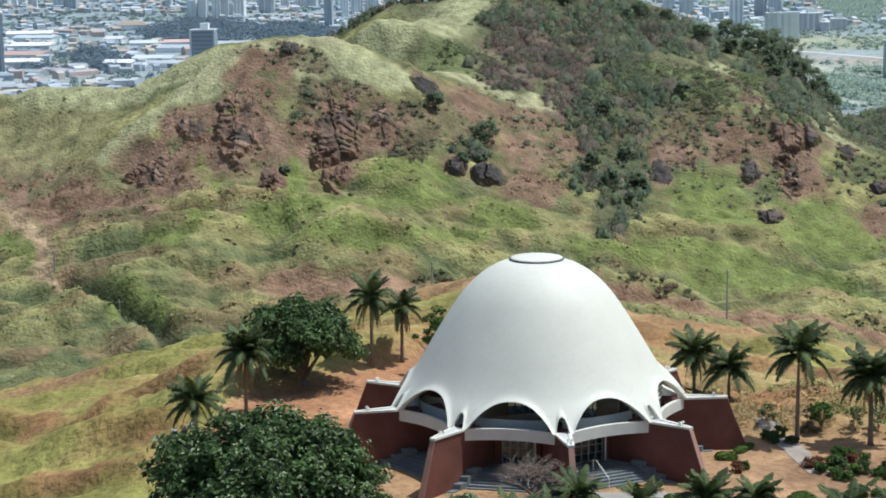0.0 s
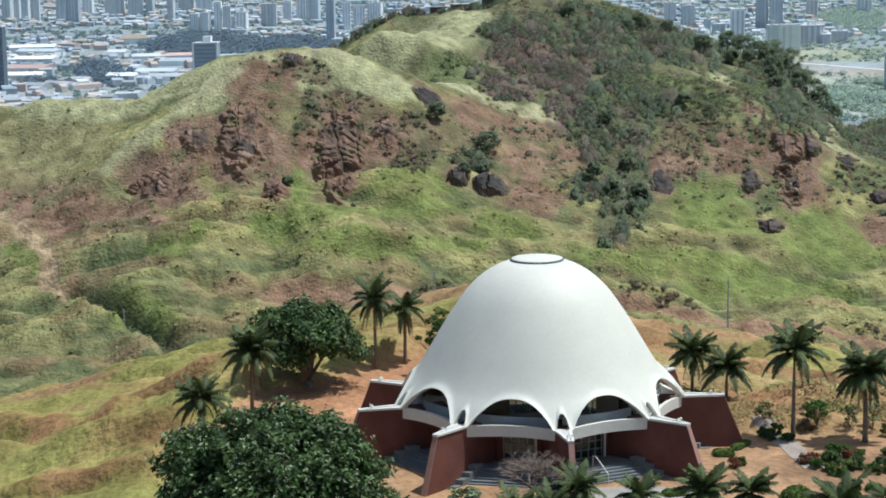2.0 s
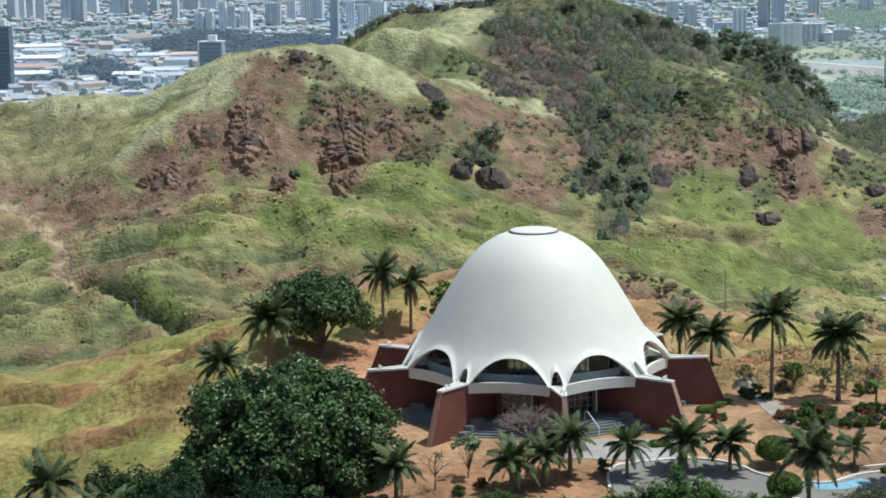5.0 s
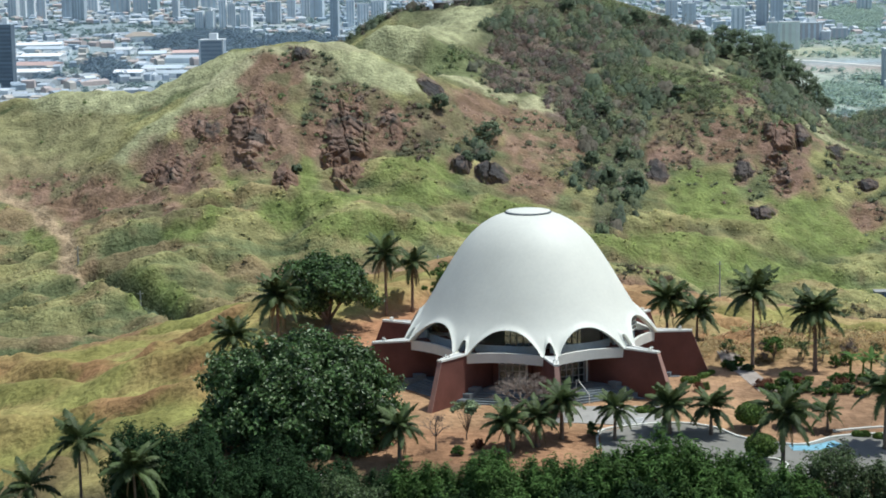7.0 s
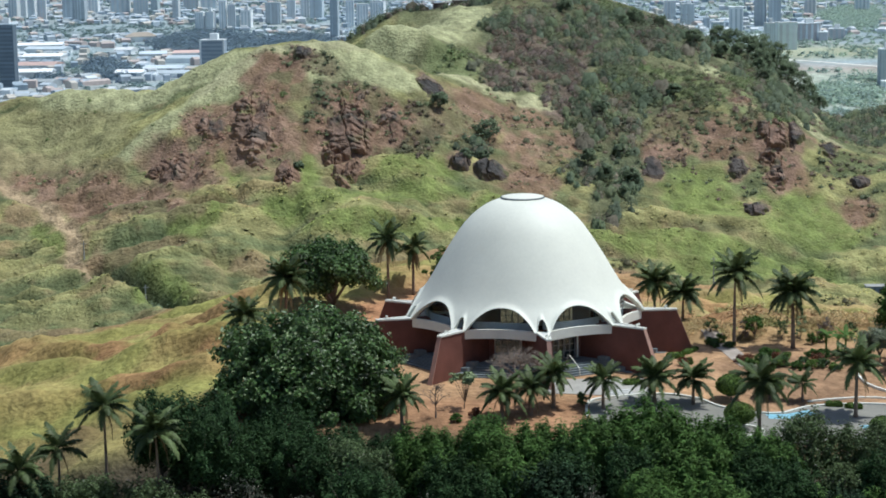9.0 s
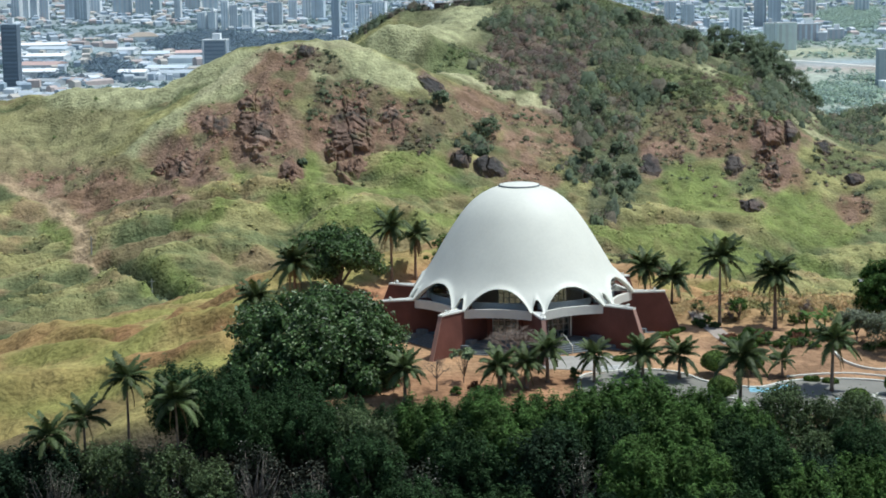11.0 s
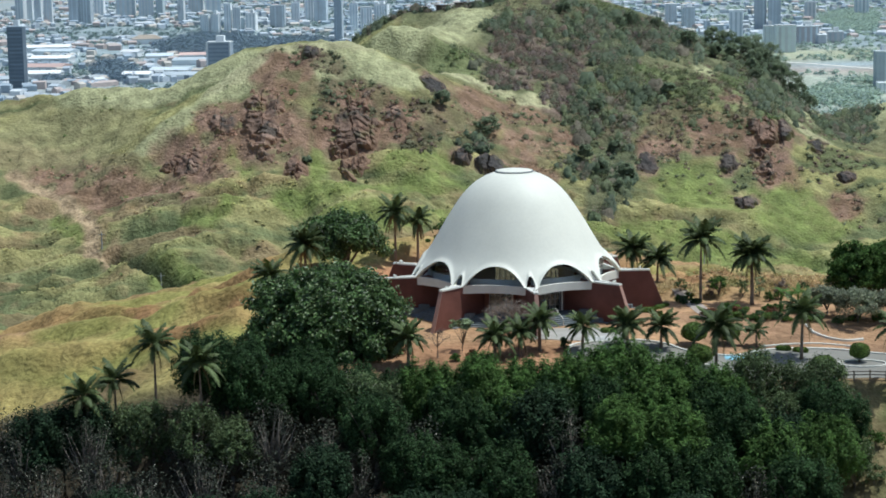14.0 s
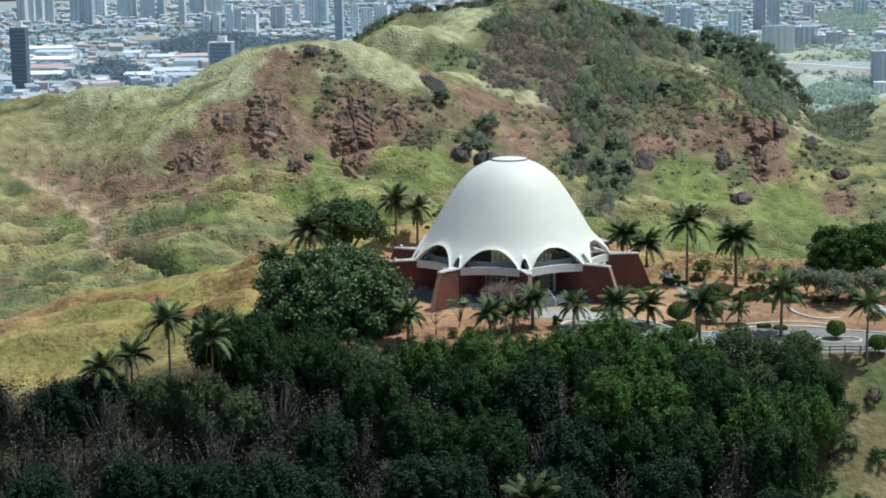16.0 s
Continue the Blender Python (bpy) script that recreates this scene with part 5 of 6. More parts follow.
# ---- drive, kerbs and paving ----
def draped(name, rows, mat, lift, depth, label, category="", kind="structure"):
    """A slab that follows the ground: rows of points across, lifted, with a skirt below its rim."""
    ny, nx = len(rows), len(rows[0])
    vs = [(x, y, ground_z(x, y) + lift) for row in rows for x, y in row]
    fs = [(j * nx + i, j * nx + i + 1, (j + 1) * nx + i + 1, (j + 1) * nx + i) for j in range(ny - 1) for i in range(nx - 1)]
    rim = [i for i in range(nx)] + [j * nx + nx - 1 for j in range(1, ny)] + [(ny - 1) * nx + i for i in range(nx - 2, -1, -1)] + [j * nx for j in range(ny - 2, 0, -1)]
    o = len(vs)
    vs += [(vs[i][0], vs[i][1], vs[i][2] - depth) for i in rim]
    m = len(rim)
    fs += [(rim[k], rim[(k + 1) % m], o + (k + 1) % m, o + k) for k in range(m)]
    ob = mk(name, vs, fs, mat)
    return tagged(ob, label, category, kind=kind)


def ribbon(points, width, step=0.5):
    """Rows of points across a band along a smooth line."""
    pts = [Vector((*p, 0)) for p in points]
    line = []
    for i in range(len(pts) - 1):
        a, b, c, d = pts[max(i - 1, 0)], pts[i], pts[i + 1], pts[min(i + 2, len(pts) - 1)]
        n = max(2, int((c - b).length / step))
        for k in range(n):
            t = k / n
            line.append(0.5 * ((2 * b) + (c - a) * t + (2 * a - 5 * b + 4 * c - d) * t * t + (3 * b - a - 3 * c + d) * t**3))
    line.append(pts[-1])
    rows = []
    for i, p in enumerate(line):
        t = (line[min(i + 1, len(line) - 1)] - line[max(i - 1, 0)]).normalized()
        s = Vector((-t.y, t.x, 0)) * width / 2
        k = max(2, int(width / 0.6) + 1)
        rows.append([tuple((p - s + 2 * s * j / (k - 1)).xy) for j in range(k)])
    return rows


KERB = [(6.0, -26.6), (6.4, -21.9), (10.1, -19.7), (14.0, -18.7), (17.1, -19.6), (19.0, -21.7), (21.6, -22.8), (24.7, -23.0), (28.3, -20.4), (34.3, -18.9), (40.0, -19.6), (47.5, -22.5)]
kx, ky = [p[0] for p in KERB[1:]], [p[1] for p in KERB[1:]]
rows = []
for j in range(15):
    t = j / 14
    rows.append([(x, np.interp(x, kx, ky) * (1 - t) - 32.0 * t) for x in np.arange(6.3, 47.5, 0.8)])
draped("drive", rows, M_ASPHALT, 0.05, 0.4, "grey asphalt drive and turning place", "road")
draped("kerb", ribbon(KERB, 0.24), M_WHITE, 0.20, 0.5, "white painted concrete kerb along the drive", "kerb")
ring = lambda cx, cy, a, b, n=28: [(cx + a * math.cos(2 * math.pi * k / n), cy + b * math.sin(2 * math.pi * k / n)) for k in range(n + 1)]
draped("kerb", ribbon(ring(38.4, -25.2, 2.6, 1.7), 0.2), M_WHITE, 0.20, 0.4, "white kerb ring round a planted island", "kerb")
draped("kerb", ribbon(ring(20.6, -28.6, 1.9, 1.5), 0.2), M_WHITE, 0.22, 0.4, "white kerb ring round a clipped bush", "kerb")
draped("kerb", ribbon([(34.4, -9.8), (35.0, -12.6), (36.6, -14.6), (38.4, -15.2), (40.4, -14.4)], 0.24), M_WHITE, 0.24, 0.5, "white curved kerb round a planted bed", "kerb")
draped("kerb", ribbon([(28.0, -19.0), (31.5, -17.6), (35.0, -16.8), (39.0, -17.4)], 0.2), M_WHITE, 0.16, 0.4, "white kerb between earth and verge", "kerb")
M_PATH = material("dusty_concrete", (0.40, 0.34, 0.29), 0.9, vary=0.2, scale=0.8, bump=0.2)
M_PAVE = material("worn_concrete_paving", (0.40, 0.385, 0.35), 0.85, vary=0.16, scale=0.5, bump=0.15)
draped("path", ribbon([(20.4, 9.0), (21.2, 5.5), (22.2, 0.5), (23.0, -4.5), (23.6, -8.0)], 2.0), M_PATH, 0.04, 0.3, "grey concrete path across the bare earth", "path")
rows = [[(2.2 + (12.4 - 2.2) * i / 14, -13.6 - 6.2 * j / 8) for i in range(15)] for j in range(9)]
draped("pavement", rows, M_PAVE, 0.06, 0.4, "pale concrete paving before the entrance", "pavement")
M_BLUE = material("blue_road_paint", (0.25, 0.48, 0.58), 0.7, vary=0.15, scale=1.5, bump=0.1)
draped("road_marking", ribbon([(23.4, -24.0), (25.6, -23.6), (28.0, -22.0)], 1.3), M_BLUE, 0.056, 0.02, "worn pale blue painted marking on the asphalt", "road marking")
draped("road_marking", ribbon([(32.0, -26.2), (33.6, -26.0)], 1.2), M_BLUE, 0.056, 0.02, "worn pale blue painted marking on the asphalt", "road marking")
steps = root("garden_steps", "low concrete steps down to the drive", "steps", at=(9.6, -19.0, ground_z(9.6, -19.0)), turn=20)
for k in range(5):
    part("step", box_bm((2.4, 0.36, 0.3), (0, 0.6 - 0.36 * k, 0.10 - 0.07 * k), 0.015), M_BAND, steps)

# road fence
fence = root("road_fence", "low brown timber fence along the road's edge", "fence")
for k in range(8):
    x = 34.5 + 1.7 * k
    y = -32.4
    part("post", box_bm((0.14, 0.14, 1.3), (x, y, ground_z(x, y) + 0.35), 0.015), M_TRUNK, fence)
for dz in (0.5, 0.85):
    for k in range(7):
        a, b = 34.5 + 1.7 * k, 36.2 + 1.7 * k
        v, f = tube([(a, -32.4, ground_z(a, -32.4) + dz), (b, -32.4, ground_z(b, -32.4) + dz)], [0.06, 0.06], 6)
        mk("rail", v, f, M_TRUNK, fence)

# stones
def boulder(name, label, x, y, size, seed, mat=None, z=None, squash=0.7, group="", category="rock", rough=0.35, detail=3):
    bm = bmesh.new()
    bmesh.ops.create_icosphere(bm, subdivisions=detail, radius=1.0)
    for v in bm.verts:
        p = v.co * 1.3 + Vector((seed * 3.1, seed * 1.7, 0))
        k = 1 + rough * noise.noise(p) + rough * 0.6 * abs(noise.noise(p * 2.3))
        ledge = 0.10 * math.copysign(1, math.sin(v.co.z * 11 + 2 * noise.noise(p)))
        v.co = Vector((v.co.x * (k + ledge * rough), v.co.y * (k + ledge * rough), v.co.z * k))
    bmesh.ops.scale(bm, vec=(size[0], size[1], size[2]), verts=bm.verts[:])
    me = bpy.data.meshes.new(name)
    bm.to_mesh(me)
    bm.free()
    me.materials.append(mat or M_ROCK)
    ob = new(name, me)
    ob.matrix_basis = pose(x, y, (ground_z(x, y) if z is None else z), 0, 0, seed * 40)
    return tagged(ob, label, category, group)
for i, (x, y, w) in enumerate(((-33.4, 6.6, 0.45), (-32.7, 7.4, 0.38), (-32.2, 8.4, 0.5), (-33.0, 8.0, 0.32), (-33.8, 7.6, 0.36), (-31.8, 7.2, 0.34))):
    boulder("broken_stone", "pale broken lump of stone on the slope's edge", x, y, (w, w * 0.8, w * 0.6), 23 + i, (M_BAND, M_ROCK)[i % 2], group="broken stones beside the palm", detail=2)



boulder("boulder", "pale rounded boulder beside the planted bed", 45.4, -10.5, (1.3, 1.0, 0.7), 3, M_BAND)
for i, (x, y) in enumerate(((-31.6, 1.5), (-32.8, 2.6), (-33.4, 0.4), (-32.2, -0.6))):
    boulder("boulder", "grey boulder on the slope's edge", x, y, (0.55, 0.5, 0.4), 11 + i, M_ROCK)

# floodlights on the copings
def floodlight(az, r):
    p = local_point(az, r, 0.0, COPING - 0.1)
    g = root("floodlight", "small white twin floodlight on a buttress coping", "floodlight", "coping floodlights", at=tuple(p), turn=az)
    for s in (-0.17, 0.17):
        v, f = tube([(s, 0, 0), (s, 0, 0.26)], [0.025, 0.025], 6)
        mk("bracket", v, f, M_WHITE, g)
        v, f = tube([(s, 0.12, 0.24), (s, 0.0, 0.32), (s, -0.12, 0.38)], [0.06, 0.09, 0.11], 10)
        mk("lamp_head", v, f, M_WHITE, g, "white cylindrical lamp head")


for k, r_ in ((0, 15.9), (1, 15.6), (2, 15.4), (-1, 15.2), (-2, 15.4), (-3, 15.6), (3, 15.6), (4, 15.6), (-4, 15.6)):
    floodlight(FOOT0 + 40 * k, r_)


# ---- growth and rocks on the hills ----
def scatter(n, x0, x1, y0, y1, seed, weight):
    r = np.random.default_rng(seed)
    x, y = r.uniform(x0, x1, n), r.uniform(y0, y1, n)
    ok = r.random(n) < weight(x, y)
    return x[ok], y[ok]


def clump_stuff(name, label, x, y, radius, per, leaf, tints, seed, squash=0.8, inner=0.6, lean=0.9):
    """Bushes or far trees as loose balls of leaves, uneven and gapped."""
    r = np.random.default_rng(seed)
    n = len(x)
    z = ground_height(x, y) + small_bumps(x, y)
    radius = radius * np.exp(r.normal(0, 0.42, n))
    off = unit(r.normal(size=(n * per, 3))) * r.uniform(0.35, 1.0, (n * per, 1))
    off[:, 2] = np.abs(off[:, 2]) * squash * 1.5 + 0.02
    off *= np.where(r.random((n * per, 1)) < 0.2, 1.35, 1.0)
    mid = np.stack([x, y, z], 1)
    pts = np.repeat(mid, per, 0) + off * np.repeat(radius, per)[:, None]
    face = unit(off + np.array([0, 0, 0.5]) + r.normal(size=off.shape) * 0.4)
    own = tints * r.uniform(0.85, 1.15, (n, 1))
    bm = bmesh.new()
    bmesh.ops.create_icosphere(bm, subdivisions=2, radius=1.0)
    ball = np.array([v.co[:] for v in bm.verts])
    tris = np.array([[v.index for v in f.verts] for f in bm.faces])
    bm.free()
    m = len(ball)
    lump = inner + 0.32 * (r.random((n, m, 1)) - 0.5)
    cv = mid[:, None] + ball[None] * lump * np.array([1, 1, squash * 1.15]) * radius[:, None, None]
    ct = (np.arange(n)[:, None, None] * m + tris[None]).reshape(-1, 3)
    shade = np.repeat(own, m, 0) * r.uniform(0.7, 1.05, (n * m, 1))
    me = leaf_mesh(name, pts, face, leaf, M_SCRUB, seed + 1, np.repeat(own, per, 0) * r.uniform(0.72, 1.32, (n * per, 1)), 0.7, (cv.reshape(-1, 3), ct, shade))
    up = np.array([0, 0, lean])
    flat = np.concatenate([np.repeat(unit(off + up), 4, 0), np.tile(unit(ball + up), (n, 1))])
    me.normals_split_custom_set_from_vertices(flat.tolist())
    return tagged(new(name, me), label, "bushes", kind="stuff")


# growth tints of the hill, lifted to carry some distance haze
GREENS = [(0.12, 0.16, 0.10), (0.15, 0.19, 0.105), (0.12, 0.15, 0.095), (0.19, 0.17, 0.125), (0.13, 0.165, 0.11), (0.17, 0.20, 0.11)]
FRESHES = [(0.18, 0.235, 0.10), (0.21, 0.25, 0.115), (0.16, 0.19, 0.10), (0.20, 0.205, 0.12)]
PURPLES = [(0.22, 0.17, 0.15), (0.17, 0.18, 0.12), (0.25, 0.185, 0.145), (0.19, 0.16, 0.14), (0.16, 0.185, 0.12)]
BROWNS = [(0.33, 0.21, 0.155), (0.18, 0.19, 0.105), (0.28, 0.19, 0.14), (0.19, 0.17, 0.105), (0.36, 0.27, 0.185)]


def zoned(x, y, cols, size, seed):
    """Colours that go over into one another in broad zones."""
    k = np.clip((fbm(x, y, size, 3, seed) - 0.25) / 0.5, 0, 0.999) * len(cols)
    return np.array(cols)[k.astype(int)]


x, y = scatter(15000, -100, 190, 440, 715, 11, lambda x, y: (1 - 0.9 * rocky(x, y)) * patches(x, y, DARK, 19, 0.6, 18) * (0.15 + 0.85 * smoothstep(0.36, 0.52, fbm(x, y, 13, 3, 43))))
clump_stuff("hill_woods", "dark green scrubby woods on the hill", x, y, 2.1, 50, 0.62, zoned(x, y, GREENS, 9, 3) * 1.12, 12, 1.25, 0.5)
x, y = scatter(16000, -60, 120, 520, 700, 31, lambda x, y: patches(x, y, PURPLE, 18, 0.7, 18) * smoothstep(0.34, 0.50, fbm(x, y, 9, 3, 45)))
clump_stuff("bare_scrub", "purplish-brown leafless scrub on the hill", x, y, 1.7, 44, 0.42, zoned(x, y, PURPLES, 9, 4), 32, 1.1, 0.4)
x, y = scatter(12000, -60, 130, 480, 710, 33, lambda x, y: (1 - 0.95 * rocky(x, y)) * patches(x, y, FRESH, 15, 0.7, 18) * smoothstep(0.38, 0.56, fbm(x, y, 9, 3, 46)))
clump_stuff("green_scrub", "fresh green scrub on the hill's shoulder", x, y, 1.6, 44, 0.5, zoned(x, y, FRESHES, 9, 6), 34, 0.8, 0.4)
x, y = scatter(13000, -120, 140, 455, 690, 19, lambda x, y: np.maximum(0.95 * patches(x, y, BRUSH, 16) * smoothstep(0.30, 0.42, fbm(x, y, 9, 3, 47)), 0.5 * smoothstep(470, 510, y) * smoothstep(-25, 5, x) * smoothstep(0.40, 0.6, fbm(x, y, 9, 3, 47))))
clump_stuff("hill_scrub", "low olive scrub on the hill's shoulder", x, y, 1.4, 32, 0.5, zoned(x, y, [(0.19, 0.19, 0.11), (0.22, 0.19, 0.12), (0.24, 0.18, 0.135), (0.18, 0.21, 0.11), (0.165, 0.19, 0.11)], 8, 5), 20, 0.6, 0.45, 1.4)
x, y = scatter(12000, -225, 170, 380, 620, 13, lambda x, y: 0.8 * patches(x, y, BROWN, 17) * smoothstep(0.42, 0.6, fbm(x, y, 8, 3, 77)))
clump_stuff("hill_brush", "dry brown brush on the hill's face", x, y, 0.9, 22, 0.42, zoned(x, y, BROWNS, 7, 7) * 1.35, 14, 0.6, 0.3, 1.9)
x, y = scatter(1500, -225, 190, 365, 560, 15, lambda x, y: 0.008 + 0.5 * (1 - rocky(x, y)) * (fbm(x, y, 12, 3, 3) > 0.62))
clump_stuff("hill_bushes", "low green bushes on the hill", x, y, 1.1, 28, 0.42, zoned(x, y, [(0.17, 0.22, 0.08), (0.19, 0.23, 0.09), (0.14, 0.17, 0.07)], 20, 9), 16, 0.6, 0.45, 1.5)
x, y = scatter(1500, -175, -70, 345, 420, 17, lambda x, y: smoothstep(2.4, 0.7, line_distance(x, y, GULLY)))
clump_stuff("gully_bushes", "dark bushes along a gully", x, y, 1.2, 26, 0.7, zoned(x, y, GREENS[:3], 12, 4), 18, 0.8)
VERGE = [(x, y + 9) for x, y in TRACK]
x, y = scatter(4000, -95, 140, 385, 430, 23, lambda x, y: smoothstep(4.5, 1.5, line_distance(x, y, VERGE)) * smoothstep(0.42, 0.55, fbm(x, y, 12, 3, 53)))
clump_stuff("track_scrub", "green and brown scrub along the dirt track", x, y, 1.2, 26, 0.5, zoned(x, y, [(0.10, 0.13, 0.06), (0.15, 0.14, 0.08), (0.20, 0.14, 0.09)], 14, 11), 24, 0.6, 0.5)
x, y = scatter(1500, 13, 52, 6, 24, 37, lambda x, y: 0.8 * smoothstep(0.44, 0.58, fbm(x, y, 5, 3, 85)))
clump_stuff("straw_brush", "dry straw and rust-coloured brush behind the court", x, y, 0.6, 26, 0.3, zoned(x, y, [(0.50, 0.36, 0.18), (0.47, 0.31, 0.165), (0.40, 0.37, 0.16), (0.52, 0.39, 0.20)], 4, 13), 38, 0.45, 0.2, 3.0)
x, y = scatter(9000, -200, 160, 365, 480, 35, lambda x, y: (0.12 + 0.5 * smoothstep(0.45, 0.8, hummocks(x, y))) * (1 - rocky(x, y)) * smoothstep(2.5, 6, line_distance(x, y, FOOTPATH)) * smoothstep(3, 8, line_distance(x, y, TRACK)) * smoothstep(0.36, 0.55, fbm(x, y, 10, 3, 83)))
clump_stuff("grass_tussocks", "rough green and straw grass tussocks on the lower slope", x, y, 0.85, 18, 0.40, ground_tint(x, y) * 1.6, 36, 0.4, 0.35, 2.6)
# single trees that stand out on the hill
TREES = [(-13, 485, 5.6, 5.0), (-30, 489, 4.2, 5.0), (-20, 466, 2.6, 3.0), (36, 500, 3.0, 3.6), (60, 545, 3.6, 4.5), (30, 530, 3.4, 4.5), (30, 476, 4.6, 5.5), (36, 469, 3.6, 4.4), (24, 487, 3.6, 4.6), (40, 480, 3.8, 4.6), (78, 655, 4.5, 6.5), (90, 652, 4.2, 6.5), (98, 655, 4.6, 7.0),
         (106, 640, 4.2, 6.0), (52, 668, 4.6, 5.0), (64, 670, 4.2, 5.0), (20, 655, 4.5, 5.0), (-14, 470, 2.4, 2.6), (104, 616, 4.2, 6.0), (112, 590, 4.0, 5.5), (-78, 447, 2.0, 2.4), (46, 655, 4.2, 5.0)]
M_FARLEAF = material("grey_green_leaves", (0.19, 0.24, 0.15), 0.7, vary=0.3, scale=0.2, bump=0, translucent=0.4, island=0.25, spec=0.1)
# taller trees along the eastern crest
TREES += [(90, 672, 6.0, 9.0), (98, 676, 6.5, 11.0), (104, 670, 6.0, 9.5), (110, 676, 7.0, 11.5), (113, 664, 6.0, 9.0), (117, 668, 7.0, 12.0), (121, 660, 6.5, 11.0),
          (125, 655, 6.5, 10.5), (129, 650, 6.0, 9.0), (118, 650, 6.0, 8.5), (108, 655, 5.5, 8.0), (134, 652, 5.5, 7.5)]
for i, (x, y, rx, h) in enumerate(TREES):
    g = make_tree("hill_tree", "grey-green tree on the rocky hill", 300 + 7 * i, rx * 0.8, rx * 0.75, h * 0.7, 46, 50, 0.7, M_FARLEAF, 0.2, 0.4, group="trees on the hill", clump_r=0.33, soft=True)
    set_at(g, x, y)

# rock cliffs: broken beds of rock that stand out of the slope
def cliff(i, cx, cy, a, b, turn, bold, dark):
    """A weathered face over one stretch of the slope, its rim sunk into the ground."""
    step = 0.36
    xs, ys = np.arange(-1.4 * a, 1.4 * a + step, step), np.arange(-1.5 * b, 1.5 * b + step, step)
    U, V = np.meshgrid(xs, ys)
    u, v = U.ravel(), V.ravel()
    c, s = math.cos(radians(turn)), math.sin(radians(turn))
    x, y = cx + c * u - s * v, cy + s * u + c * v
    z = ground_height(x, y) + small_bumps(x, y)
    rim = np.sqrt((u / a) ** 2 + (v / b) ** 2) + (fbm(x, y, 7, 4, 201 + i) - 0.5) * 1.5
    inside = smoothstep(1.12, 0.5, rim)
    # beds: tilted, slightly arched layers, each with a hollow under it; uprights break them into blocks
    bed = (z + 0.22 * (x - cx) + 0.012 * (x - cx) ** 2 + 3.0 * fbm(x, y, 12, 2, 31 + i)) / 1.6 + 1.7 * fbm(x, z, 6, 3, 40 + i)
    layer = np.floor(bed)
    rise = bed - layer
    along = x / 7.0 + 1.1 * fbm(x, z, 6, 3, 50 + i) + 0.05 * bed
    block = np.floor(along)
    side = along - block
    h1 = hash_grid((layer * 0.4).astype(np.int64), block.astype(np.int64), 70 + i)
    h2 = hash_grid(layer.astype(np.int64), (block * 2 + np.floor(side * 2)).astype(np.int64), 75 + i)
    ledge = smoothstep(0.0, 0.30, rise) * (1 - 0.35 * smoothstep(0.55, 1.0, rise))
    crack = smoothstep(0.0, 0.10, side)
    broken = smoothstep(0.35, 0.6, fbm(x, z, 5, 3, 60 + i)) * (1 - 0.6 * dark)
    out = 0.1 + 0.55 * h1 + 0.3 * h2 * broken + 0.65 * ledge * broken + 0.75 * crack + 0.5 * side + 2.2 * (fbm(x, z * 0.6, 9, 4, 80 + i) - 0.5) + 0.7 * (fbm(x, z, 2.4, 3, 90 + i) - 0.5)
    gap = smoothstep(0.60, 0.72, fbm(x, y, 7, 3, 140 + i)) * (1 - dark)
    inside = inside * (1 - gap)
    out = out * bold * inside - 0.5 * (1 - inside)
    # leaning outwards from the slope, mostly towards the valley
    nx, ny, nz = -0.06, -0.80, 0.55
    vs = np.stack([x + nx * out, y + ny * out, z + nz * out], 1)
    w, h = len(xs), len(ys)
    q = (np.arange(h - 1)[:, None] * w + np.arange(w - 1)[None]).ravel()
    keep = (inside[q] > 0) | (inside[q + 1] > 0) | (inside[q + w] > 0) | (inside[q + w + 1] > 0)
    q = q[keep]
    fs = np.stack([q, q + 1, q + w + 1, q + w], 1)
    label = "dark grey broken rock outcrop on the slope" if dark else "reddish-brown layered rock cliff with dark cracks"
    g = root("rock_cliff", label, "rock", "hillside cliffs", at=(0, 0, 0))
    me = bpy.data.meshes.new("rock_face")
    used, back = np.unique(fs, return_inverse=True)
    me.from_pydata(vs[used].tolist(), [], back.reshape(-1, 4).tolist())
    warm = np.array([(0.31, 0.195, 0.14), (0.245, 0.157, 0.115), (0.19, 0.13, 0.10), (0.12, 0.098, 0.082), (0.34, 0.235, 0.18)])
    grey = np.array([(0.11, 0.095, 0.085), (0.085, 0.075, 0.07), (0.07, 0.065, 0.062), (0.14, 0.11, 0.095), (0.20, 0.155, 0.12)])
    k = np.clip(0.35 * h1 + 0.25 * h2 + 1.0 * (fbm(x, z, 8, 3, 110 + i) - 0.5) + 0.2, 0, 0.999)
    col = (grey if dark else warm)[(k * 5).astype(int)]
    soil = smoothstep(0.45, 0.95, rim + 0.5 * (fbm(x, y, 3, 3, 115 + i) - 0.5)) * (0.25 if dark else 0.9)
    col = col * (1 - soil[:, None]) + np.array((0.25, 0.16, 0.108)) * soil[:, None]
    grass = smoothstep(0.58, 0.70, fbm(x, y, 3.5, 3, 120 + i)) * smoothstep(0.3, 0.9, rim)
    col = col * (1 - 0.75 * grass[:, None]) + np.array((0.20, 0.20, 0.09)) * 0.75 * grass[:, None]
    at = me.attributes.new("tint", "FLOAT_COLOR", "POINT")
    at.data.foreach_set("color", np.concatenate([col[used], np.ones((len(used), 1))], 1).ravel())
    me.materials.append(M_CLIFF)
    me.update()
    face = new("rock_face", me)
    face.parent = g


M_CLIFF = material("layered_rock", "tint", 0.92, vary=0.3, scale=0.3, fine=6, bump=0.9, bump_scale=1.6, dist=0.4, spec=0.15)
for i, row in enumerate(CRAGS):
    cliff(i, *row)

